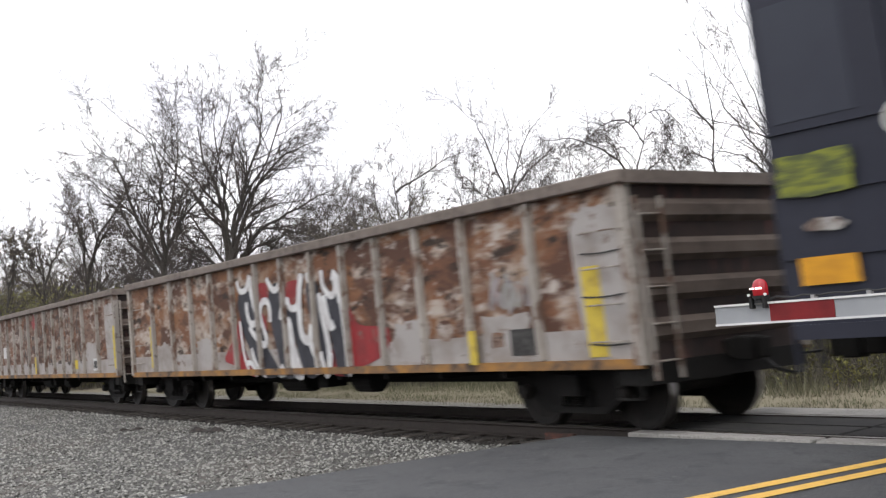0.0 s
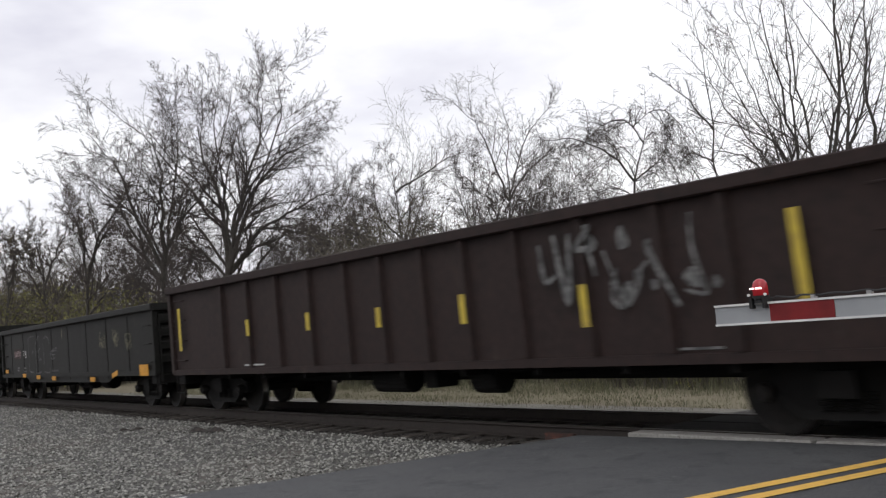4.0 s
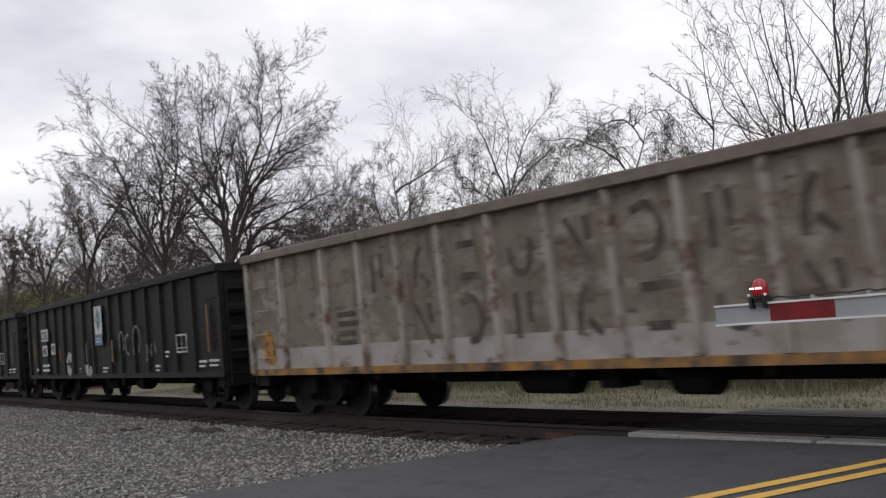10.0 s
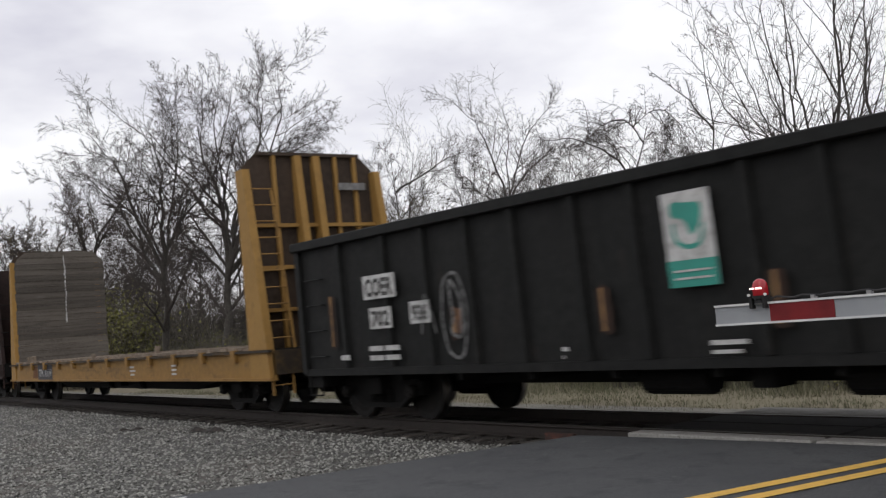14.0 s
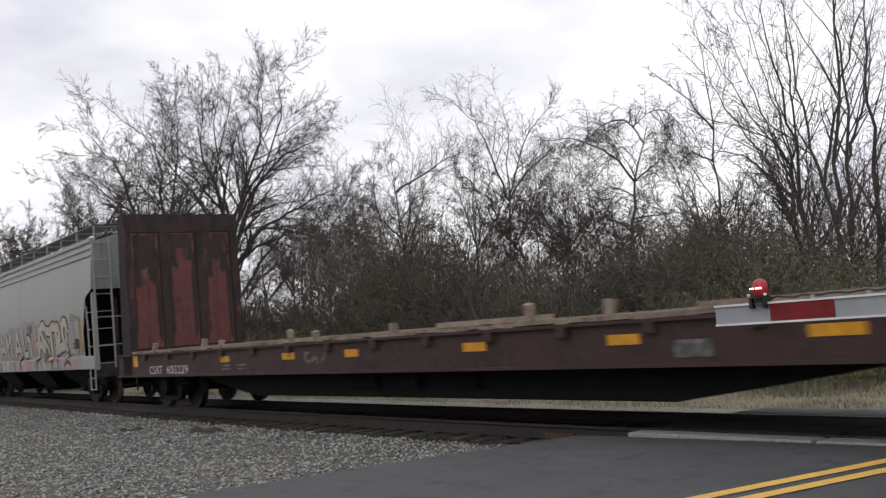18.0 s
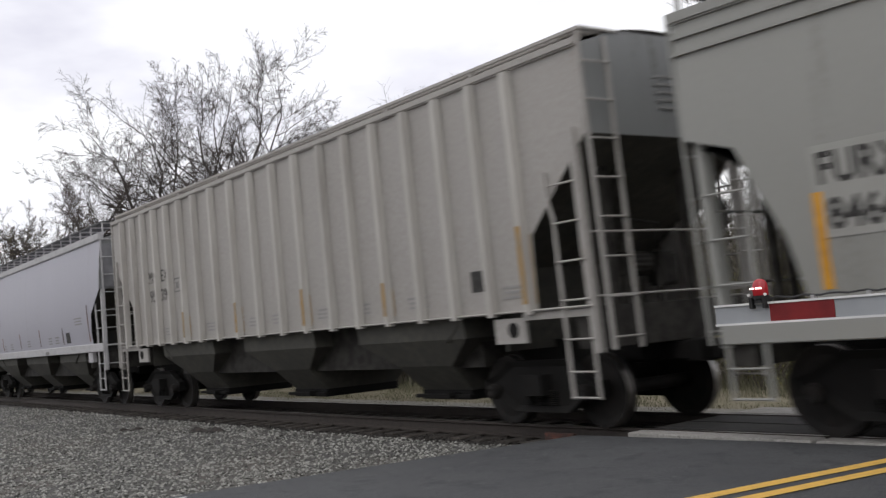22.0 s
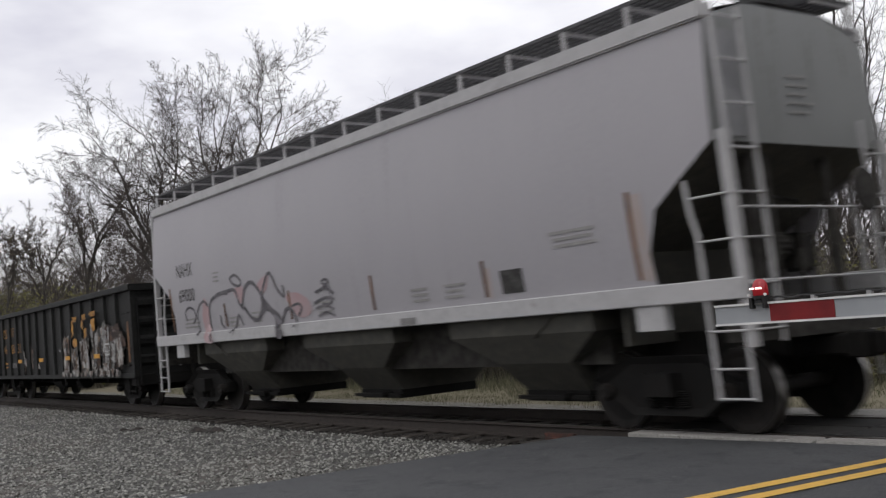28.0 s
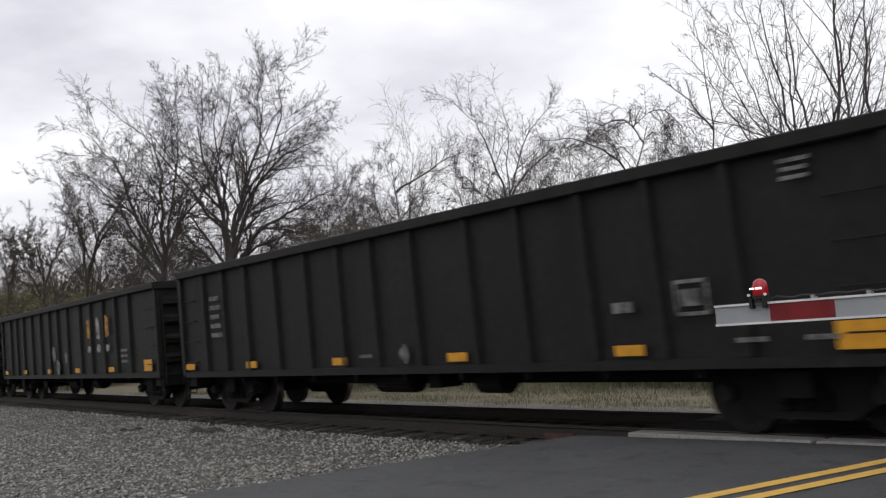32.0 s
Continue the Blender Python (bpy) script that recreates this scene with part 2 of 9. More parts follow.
for w in (0.755, -0.755):
    rail = part("rail", rail_along(w, -300, 200, 2.5), RAIL_RUST, track)
    rail.data.materials.append(STEEL_TOP)

# sleepers and tie plates
bm = bmesh.new()
box(bm, -1.3, 1.3, -0.115, 0.115, -0.345, -0.172)
bmesh.ops.bevel(bm, geom=bm.edges[:], offset=0.012, segments=1, affect="EDGES")
sleeper_mesh = finish(bm, "sleeper")
sleeper_mesh.materials.append(TIMBER)
rng = random.Random(4)
for i in range(130):
    s = -62 + i * 0.53
    if -8.6 < s < 2.0:
        continue
    p, a = track_at(s)
    ob = new("sleeper", sleeper_mesh)
    ob.parent = track
    ob.matrix_basis = pose(p.x, p.y, rng.uniform(-0.008, 0.008), 0, 0, math.degrees(a) + 90 + rng.uniform(-1.5, 1.5)) @ Matrix.Translation((rng.uniform(-0.06, 0.06), 0, 0))
bm = bmesh.new()
box(bm, -0.11, 0.11, -0.17, 0.17, -0.172, -0.158)
plate_mesh = finish(bm, "tie_plate")
plate_mesh.materials.append(RAIL_RUST)
for i in range(110):
    s = -62 + i * 0.53
    if s > -8.6:
        break
    p, a = track_at(s)
    ob = new("tie_plate", plate_mesh)
    ob.parent = track
    ob.matrix_basis = Matrix.Translation(beside(s, 0.755, 0)) @ pose(0, 0, 0, 0, 0, math.degrees(a) + 90)

# concrete crossing panels
bm = bmesh.new()
box(bm, -1.2, 1.2, -0.32, 0.32, -0.2, -0.004)
bmesh.ops.bevel(bm, geom=bm.edges[:], offset=0.015, segments=1, affect="EDGES")
panel_mesh = finish(bm, "crossing_panel")
panel_mesh.materials.append(CONCRETE)
dark_panel_mesh = panel_mesh.copy()
dark_panel_mesh.materials[0] = material("worn rubber crossing panel", (0.028, 0.027, 0.026), 0.8, other=(0.05, 0.047, 0.043), size=0.3, fine=((0.018, 0.018, 0.018), 40), vary=0.2)
for i, s in enumerate((-6.78, -4.34, -1.9, 0.54)):
    for w, sc in ((0.955, 0.42), (0.33, 0.95), (-0.33, 0.95), (-1.19, 1.0)):
        p, a = track_at(s)
        ob = new("crossing_panel", panel_mesh if w > 0.9 or w < -1 else dark_panel_mesh)
        ob.parent = track
        ob.matrix_basis = Matrix.Translation(beside(s, w, 0.0)) @ pose(0, 0, 0, 0, 0, math.degrees(a)) @ Matrix.Diagonal((1, sc, 1, 1))

bm = bmesh.new()
box(bm, -0.26, 0.26, -0.03, 0.03, -0.16, 0.0)
box(bm, -0.2, 0.0, -0.06, -0.03, -0.14, -0.05)
ob = part("rail_joint_bar", bm, RED_RUST)
tagged(ob, "short red-rusted steel bar beside the crossing", "steel bar")
ob.matrix_basis = pose(-9.2, 9.36, -0.06, 0, 0, -3)


# ---- stones ----
def stones(name, count, place, size0, size1, mat, label, seed):
    r = np.random.default_rng(seed)
    base = np.array([(1, 0, 0), (0, 1, 0), (-1, 0, 0), (0, -1, 0), (0, 0, 1), (0, 0, -1)], float)
    tri = np.array([(0, 1, 4), (1, 2, 4), (2, 3, 4), (3, 0, 4), (1, 0, 5), (2, 1, 5), (3, 2, 5), (0, 3, 5)])
    pts = place(r, count)
    n = len(pts)
    size = r.uniform(size0, size1, (n, 1, 1)) * r.uniform(0.5, 1.15, (n, 6, 1)) * np.array([1, 1, 0.7])
    a = r.uniform(0, 6.28, n)
    v = base[None] * size
    x = v[:, :, 0] * np.cos(a)[:, None] - v[:, :, 1] * np.sin(a)[:, None]
    y = v[:, :, 0] * np.sin(a)[:, None] + v[:, :, 1] * np.cos(a)[:, None]
    tilt = r.uniform(-0.6, 0.6, (n, 1))
    z = v[:, :, 2] + x * tilt
    verts = np.stack([x, y, z], -1) + pts[:, None]
    faces = (tri[None] + 6 * np.arange(n)[:, None, None]).reshape(-1, 3)
    me = bpy.data.meshes.new(name)
    me.from_pydata(verts.reshape(-1, 3).tolist(), [], faces.tolist())
    me.materials.append(mat)
    return tagged(new(name, me), label, "gravel", kind="stuff")


def on_lot(r, count):
    u = r.random(count * 2)
    x = -9.3 - 30 * u ** 1.7
    y = r.uniform(2.5, 11.0, count * 2)
    keep = []
    for a, b in zip(x, y):
        edge_y = beside(a, 1.42).y
        if b < edge_y and a < road_x(b, -4.6):
            keep.append((a, b, lot_point((a + 75) / 68, (b + 8) / (edge_y + 8))[2] + 0.004))
    return np.array(keep[:count])


def on_bed(r, count):
    out = []
    for _ in range(count):
        s = -8.4 - 34 * r.random() ** 1.5
        w = r.choice([r.uniform(0.9, 1.45), r.uniform(-2.4, 0.6)], p=[0.7, 0.3])
        p = bed_point(s, w)
        out.append((p[0], p[1], p[2] + 0.006))
    return np.array(out)


def island_tint(m, low=0.55, high=1.5):
    """Each stone or stem of a joined heap in its own shade."""
    nt = m.node_tree
    bsdf = nt.nodes["Principled BSDF"]
    src = bsdf.inputs["Base Color"].links[0].from_socket
    geo = nt.nodes.new("ShaderNodeNewGeometry")
    rng_node = nt.nodes.new("ShaderNodeMapRange")
    rng_node.inputs["To Min"].default_value, rng_node.inputs["To Max"].default_value = low, high
    nt.links.new(geo.outputs["Random Per Island"], rng_node.inputs["Value"])
    hsv = nt.nodes.new("ShaderNodeHueSaturation")
    nt.links.new(rng_node.outputs[0], hsv.inputs["Value"])
    nt.links.new(src, hsv.inputs["Color"])
    nt.links.new(hsv.outputs[0], bsdf.inputs["Base Color"])


island_tint(STONE, 0.38, 1.8)
for m in (BRUSH, DRY_GRASS, LEAF, DEAD_LEAF, MOSS_LEAF, DARK_LEAF):
    island_tint(m, 0.7, 1.35)
DARK_STONE = material("oily stone", (0.035, 0.031, 0.028), 0.9, other=(0.02, 0.018, 0.016), size=0.1)
island_tint(DARK_STONE, 0.5, 1.7)
stones("gravel_stones", 34000, on_lot, 0.016, 0.042, STONE, "loose grey crushed stones", 1)
stones("ballast_stones", 5000, on_bed, 0.018, 0.042, DARK_STONE, "oily dark ballast stones beside the rail", 2)

# scraps on the gravel
for name, x, y, turn, sc, label in (("tyre_shred", -17.9, 8.9, 12, 1.0, "black shred of rubber lying on gravel"), ("scrap_lump", -20.7, 8.6, 50, 0.55, "small dark lump lying on gravel")):
    bm = bmesh.new()
    last = None
    for i in range(9):
        u = i / 8 - 0.5
        h = 0.05 + 0.04 * math.sin(i * 1.3)
        row = [bm.verts.new((u * 0.9, -0.07 + 0.03 * math.sin(i), 0)), bm.verts.new((u * 0.9, 0.0, h)), bm.verts.new((u * 0.9, 0.08 + 0.02 * math.cos(i * 2), 0))]
        if last:
            bm.faces.new((last[0], row[0], row[1], last[1]))
            bm.faces.new((last[1], row[1], row[2], last[2]))
            bm.faces.new((last[2], row[2], row[0], last[0]))
        last = row
    ob = tagged(part(name, bm, DEBRIS), label, "scrap")
    edge_y = beside(x, 1.42).y
    ob.matrix_basis = pose(x, y, lot_point((x + 75) / 68, (y + 8) / (edge_y + 8))[2] + 0.02, 0, 0, turn) @ Matrix.Scale(sc, 4)


# ---- plants ----
def tubes(points, radii, sides=3):
    """Many tapered tubes: points (n, k, 3), radii (n, k). Returns vertices and quads."""
    n, k, _ = points.shape
    way = points[:, -1] - points[:, 0]
    way /= np.linalg.norm(way, axis=1, keepdims=True) + 1e-9
    side = np.cross(way, np.where(np.abs(way[:, 2:3]) > 0.9, [[1.0, 0, 0]], [[0, 0, 1.0]]))
    side /= np.linalg.norm(side, axis=1, keepdims=True) + 1e-9
    up = np.cross(way, side)
    ang = np.arange(sides) * 2 * np.pi / sides
    ring = np.cos(ang)[None, :, None] * side[:, None] + np.sin(ang)[None, :, None] * up[:, None]
    verts = points[:, :, None] + radii[:, :, None, None] * ring[:, None]
    idx = np.arange(n * k * sides).reshape(n, k, sides)
    nxt = np.roll(idx, -1, axis=2)
    quads = np.stack([idx[:, :-1], nxt[:, :-1], nxt[:, 1:], idx[:, 1:]], -1).reshape(-1, 4)
    return verts.reshape(-1, 3), quads


def sprout(parents, radii, count, lo, hi, ratio, spread, rise, r, k=5, least=0.006, wane=0.6):
    """count side branches on each parent."""
    n, kp, _ = parents.shape
    pos = np.tile(np.linspace(lo, hi, count), (n, 1)) + r.uniform(-0.5, 0.5, (n, count)) * (hi - lo) / count
    pos = np.clip(pos, 0, 0.999) * (kp - 1)
    i = pos.astype(int)
    f = (pos - i)[..., None]
    rows = np.arange(n)[:, None]
    start = parents[rows, i] * (1 - f) + parents[rows, i + 1] * f
    tang = parents[rows, i + 1] - parents[rows, i]
    tang /= np.linalg.norm(tang, axis=2, keepdims=True) + 1e-9
    rad = radii[rows, i] * (1 - f[..., 0]) + radii[rows, i + 1] * f[..., 0]
    full = np.linalg.norm(parents[:, -1] - parents[:, 0], axis=1)[:, None]
    length = full * ratio * r.uniform(0.55, 1.2, (n, count)) * (0.85 + 0.5 * wane - wane * pos / (kp - 1))
    rand = r.normal(0, 1, (n, count, 3))
    rand -= (rand * tang).sum(2, keepdims=True) * tang
    rand /= np.linalg.norm(rand, axis=2, keepdims=True) + 1e-9
    way = tang * (1 - spread * 0.45) + rand * spread
    way /= np.linalg.norm(way, axis=2, keepdims=True)
    u = np.linspace(0, 1, k)
    bend = r.normal(0, 0.07, (n, count, 1, 3))
    pts = start[:, :, None] + way[:, :, None] * (length[..., None] * u)[..., None] + (length[..., None] * u ** 2)[..., None] * (bend + np.array([0, 0, rise]))
    pts += r.normal(0, 0.012, pts.shape) * length[..., None, None] * (u > 0)[None, None, :, None]
    r0 = np.maximum(rad * r.uniform(0.45, 0.72, (n, count)), least)
    rr = r0[..., None] * (1 - 0.75 * u) + 0
    return pts.reshape(-1, k, 3), np.maximum(rr, least * 0.6).reshape(-1, k)


def smooth_line(points, k):
    p = np.array(points, float)
    d = np.r_[0, np.cumsum(np.linalg.norm(np.diff(p, axis=0), axis=1))]
    u = np.linspace(0, d[-1], k)
    q = np.stack([np.interp(u, d, p[:, i]) for i in range(3)], -1)
    for _ in range(3):
        q[1:-1] = 0.25 * q[:-2] + 0.5 * q[1:-1] + 0.25 * q[2:]
    return q


def mesh_of(name, chunks, mat):
    verts, faces, base = [], [], 0
    for v, f in chunks:
        verts.append(v)
        faces.append(f + base)
        base += len(v)
    me = bpy.data.meshes.new(name)
    me.from_pydata(np.concatenate(verts).tolist(), [], [row for f in faces for row in f.tolist()])
    me.materials.append(mat)
    return me


def flecks(points, size, r):
    """Small two-leaf clumps at points."""
    n = len(points)
    a = r.normal(0, 1, (n, 3))
    a /= np.linalg.norm(a, axis=1, keepdims=True)
    b = np.cross(a, r.normal(0, 1, (n, 3)))
    b /= np.linalg.norm(b, axis=1, keepdims=True) + 1e-9
    s = size * r.uniform(0.5, 1.4, (n, 1))
    v = np.stack([points - a * s, points + b * s * 0.6, points + a * s, points - b * s * 0.6], 1)
    return v.reshape(-1, 3), np.arange(4 * n).reshape(-1, 4)


tree_count = 0
VIEW_TURN = math.degrees(YAW)


CROWN = ((15, 0.20, 1.0, 0.43, 0.62, 0.04), (9, 0.14, 1.0, 0.46, 0.64, 0.02), (7, 0.12, 1.0, 0.48, 0.66, 0.0), (4, 0.15, 1.0, 0.58, 0.68, 0.0))
SAPLING = ((13, 0.24, 1.0, 0.36, 0.66, 0.03), (8, 0.15, 1.0, 0.55, 0.70, 0.01), (6, 0.15, 1.0, 0.7, 0.7, 0.0))
FAN = ((12, 0.18, 0.98, 0.27, 0.5, 0.10), (5, 0.15, 1.0, 0.5, 0.6, 0.06), (5, 0.2, 1.0, 0.58, 0.75, 0.0))
VINE = ((18, 0.2, 1.0, 0.5, 0.95, -0.20), (9, 0.1, 1.0, 0.6, 1.0, -0.25), (7, 0.1, 1.0, 0.6, 1.0, -0.2))


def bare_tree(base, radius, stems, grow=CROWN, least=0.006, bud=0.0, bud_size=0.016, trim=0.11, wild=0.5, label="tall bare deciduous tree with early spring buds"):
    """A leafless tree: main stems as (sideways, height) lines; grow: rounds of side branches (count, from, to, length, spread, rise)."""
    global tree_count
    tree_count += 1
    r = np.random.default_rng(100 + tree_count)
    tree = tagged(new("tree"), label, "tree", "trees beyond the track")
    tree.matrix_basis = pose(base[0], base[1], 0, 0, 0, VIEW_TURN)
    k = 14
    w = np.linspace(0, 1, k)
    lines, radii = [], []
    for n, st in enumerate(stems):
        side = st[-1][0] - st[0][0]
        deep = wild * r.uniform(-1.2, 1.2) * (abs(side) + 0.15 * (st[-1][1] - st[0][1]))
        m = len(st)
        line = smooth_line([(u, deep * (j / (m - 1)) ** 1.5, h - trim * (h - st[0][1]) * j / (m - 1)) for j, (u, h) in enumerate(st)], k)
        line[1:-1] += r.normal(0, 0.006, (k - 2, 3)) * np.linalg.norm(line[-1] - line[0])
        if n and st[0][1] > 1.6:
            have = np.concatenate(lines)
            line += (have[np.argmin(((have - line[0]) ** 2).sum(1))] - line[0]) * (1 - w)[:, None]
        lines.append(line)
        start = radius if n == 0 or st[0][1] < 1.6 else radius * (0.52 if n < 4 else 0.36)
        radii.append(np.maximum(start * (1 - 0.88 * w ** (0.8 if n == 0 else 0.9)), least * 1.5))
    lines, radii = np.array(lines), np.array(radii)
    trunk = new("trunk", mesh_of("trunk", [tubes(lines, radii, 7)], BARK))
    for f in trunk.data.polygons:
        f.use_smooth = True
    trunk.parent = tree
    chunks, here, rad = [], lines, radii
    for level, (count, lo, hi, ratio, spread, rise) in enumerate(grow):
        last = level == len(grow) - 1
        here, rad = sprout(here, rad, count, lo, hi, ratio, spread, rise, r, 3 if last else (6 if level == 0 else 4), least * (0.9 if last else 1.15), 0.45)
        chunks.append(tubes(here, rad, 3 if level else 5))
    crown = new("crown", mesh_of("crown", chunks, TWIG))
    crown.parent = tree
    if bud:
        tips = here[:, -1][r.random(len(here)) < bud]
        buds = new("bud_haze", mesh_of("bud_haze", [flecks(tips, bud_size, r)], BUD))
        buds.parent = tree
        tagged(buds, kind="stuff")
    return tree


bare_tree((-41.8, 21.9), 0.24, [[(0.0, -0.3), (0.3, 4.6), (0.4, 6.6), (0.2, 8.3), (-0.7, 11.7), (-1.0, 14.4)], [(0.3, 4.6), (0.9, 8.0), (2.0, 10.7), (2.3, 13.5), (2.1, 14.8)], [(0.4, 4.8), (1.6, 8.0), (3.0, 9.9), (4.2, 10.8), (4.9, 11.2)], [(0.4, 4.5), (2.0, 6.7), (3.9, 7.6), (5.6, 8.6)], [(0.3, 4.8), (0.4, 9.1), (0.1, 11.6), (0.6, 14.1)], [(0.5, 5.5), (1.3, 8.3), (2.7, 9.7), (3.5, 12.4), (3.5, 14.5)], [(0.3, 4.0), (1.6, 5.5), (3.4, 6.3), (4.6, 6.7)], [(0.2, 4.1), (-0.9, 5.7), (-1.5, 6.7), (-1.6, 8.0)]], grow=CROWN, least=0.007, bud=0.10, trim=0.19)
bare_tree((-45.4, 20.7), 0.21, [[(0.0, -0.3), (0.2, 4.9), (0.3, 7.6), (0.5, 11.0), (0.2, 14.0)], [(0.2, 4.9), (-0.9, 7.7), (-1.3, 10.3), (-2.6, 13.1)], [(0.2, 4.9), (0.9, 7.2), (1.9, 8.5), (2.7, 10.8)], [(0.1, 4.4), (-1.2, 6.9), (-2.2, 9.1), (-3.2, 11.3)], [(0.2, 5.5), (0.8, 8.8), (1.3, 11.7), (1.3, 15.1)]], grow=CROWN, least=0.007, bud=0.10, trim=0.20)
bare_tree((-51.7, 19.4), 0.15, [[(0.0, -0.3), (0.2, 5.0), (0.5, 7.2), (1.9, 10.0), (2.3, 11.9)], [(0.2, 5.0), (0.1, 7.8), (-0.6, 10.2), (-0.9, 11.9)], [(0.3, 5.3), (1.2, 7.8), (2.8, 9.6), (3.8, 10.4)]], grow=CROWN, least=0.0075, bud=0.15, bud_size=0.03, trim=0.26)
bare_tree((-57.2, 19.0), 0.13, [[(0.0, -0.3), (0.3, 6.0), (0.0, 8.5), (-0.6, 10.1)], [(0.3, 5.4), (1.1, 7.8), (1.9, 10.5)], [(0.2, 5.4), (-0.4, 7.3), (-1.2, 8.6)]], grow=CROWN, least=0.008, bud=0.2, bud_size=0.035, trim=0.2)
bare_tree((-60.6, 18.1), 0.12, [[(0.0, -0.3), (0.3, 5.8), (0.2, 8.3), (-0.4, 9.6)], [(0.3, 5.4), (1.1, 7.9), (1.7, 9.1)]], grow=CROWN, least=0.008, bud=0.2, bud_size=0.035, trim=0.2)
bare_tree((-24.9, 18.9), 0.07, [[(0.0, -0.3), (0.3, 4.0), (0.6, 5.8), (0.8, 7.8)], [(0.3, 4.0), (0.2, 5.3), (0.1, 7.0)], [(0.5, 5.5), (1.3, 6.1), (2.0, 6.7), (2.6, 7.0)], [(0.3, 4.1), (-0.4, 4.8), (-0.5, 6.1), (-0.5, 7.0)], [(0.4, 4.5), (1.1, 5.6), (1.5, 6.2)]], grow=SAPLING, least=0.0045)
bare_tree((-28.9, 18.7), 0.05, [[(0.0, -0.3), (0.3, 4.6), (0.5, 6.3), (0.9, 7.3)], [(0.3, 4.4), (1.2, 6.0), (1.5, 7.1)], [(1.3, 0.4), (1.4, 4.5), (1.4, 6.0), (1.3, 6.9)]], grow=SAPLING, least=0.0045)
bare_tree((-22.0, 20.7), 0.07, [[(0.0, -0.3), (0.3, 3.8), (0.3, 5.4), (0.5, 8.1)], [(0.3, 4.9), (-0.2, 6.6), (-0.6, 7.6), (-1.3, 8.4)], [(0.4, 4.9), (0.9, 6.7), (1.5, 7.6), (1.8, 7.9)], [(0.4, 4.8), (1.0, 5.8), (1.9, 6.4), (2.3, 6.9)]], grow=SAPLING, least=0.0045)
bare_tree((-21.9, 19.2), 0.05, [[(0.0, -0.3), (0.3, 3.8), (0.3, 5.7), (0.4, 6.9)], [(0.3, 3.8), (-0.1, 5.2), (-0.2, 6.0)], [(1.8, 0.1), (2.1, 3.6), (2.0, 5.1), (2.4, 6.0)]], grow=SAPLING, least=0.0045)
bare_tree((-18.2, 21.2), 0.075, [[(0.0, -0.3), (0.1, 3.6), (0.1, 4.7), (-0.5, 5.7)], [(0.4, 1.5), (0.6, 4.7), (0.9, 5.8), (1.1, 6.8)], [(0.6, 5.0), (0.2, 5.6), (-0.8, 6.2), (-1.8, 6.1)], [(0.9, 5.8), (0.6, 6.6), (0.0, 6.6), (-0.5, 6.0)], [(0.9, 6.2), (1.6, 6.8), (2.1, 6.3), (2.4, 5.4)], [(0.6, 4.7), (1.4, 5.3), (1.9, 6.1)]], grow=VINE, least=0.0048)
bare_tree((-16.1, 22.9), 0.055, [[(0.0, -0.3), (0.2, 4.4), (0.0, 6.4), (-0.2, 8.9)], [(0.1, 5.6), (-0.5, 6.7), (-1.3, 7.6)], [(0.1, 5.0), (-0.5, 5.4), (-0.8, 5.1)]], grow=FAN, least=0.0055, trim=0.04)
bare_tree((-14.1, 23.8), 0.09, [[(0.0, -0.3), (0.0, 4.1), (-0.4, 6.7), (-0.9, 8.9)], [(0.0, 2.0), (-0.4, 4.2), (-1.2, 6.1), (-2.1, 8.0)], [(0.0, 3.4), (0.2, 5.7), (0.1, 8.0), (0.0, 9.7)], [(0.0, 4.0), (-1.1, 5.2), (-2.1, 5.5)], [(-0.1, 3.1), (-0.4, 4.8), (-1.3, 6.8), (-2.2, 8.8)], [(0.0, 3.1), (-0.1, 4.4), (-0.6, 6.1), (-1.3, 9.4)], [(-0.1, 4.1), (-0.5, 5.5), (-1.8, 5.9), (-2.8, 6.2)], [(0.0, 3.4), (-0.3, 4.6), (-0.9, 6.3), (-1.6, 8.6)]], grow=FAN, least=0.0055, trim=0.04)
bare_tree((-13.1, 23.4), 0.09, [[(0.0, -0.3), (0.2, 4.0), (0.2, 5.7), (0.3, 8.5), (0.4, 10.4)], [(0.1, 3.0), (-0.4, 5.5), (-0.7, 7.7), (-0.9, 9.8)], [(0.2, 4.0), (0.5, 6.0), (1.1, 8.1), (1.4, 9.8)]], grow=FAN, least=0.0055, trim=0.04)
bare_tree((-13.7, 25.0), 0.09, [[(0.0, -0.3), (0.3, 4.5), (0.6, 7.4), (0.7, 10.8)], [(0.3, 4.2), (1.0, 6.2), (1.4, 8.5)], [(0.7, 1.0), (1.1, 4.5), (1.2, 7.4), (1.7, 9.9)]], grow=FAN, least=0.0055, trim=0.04)


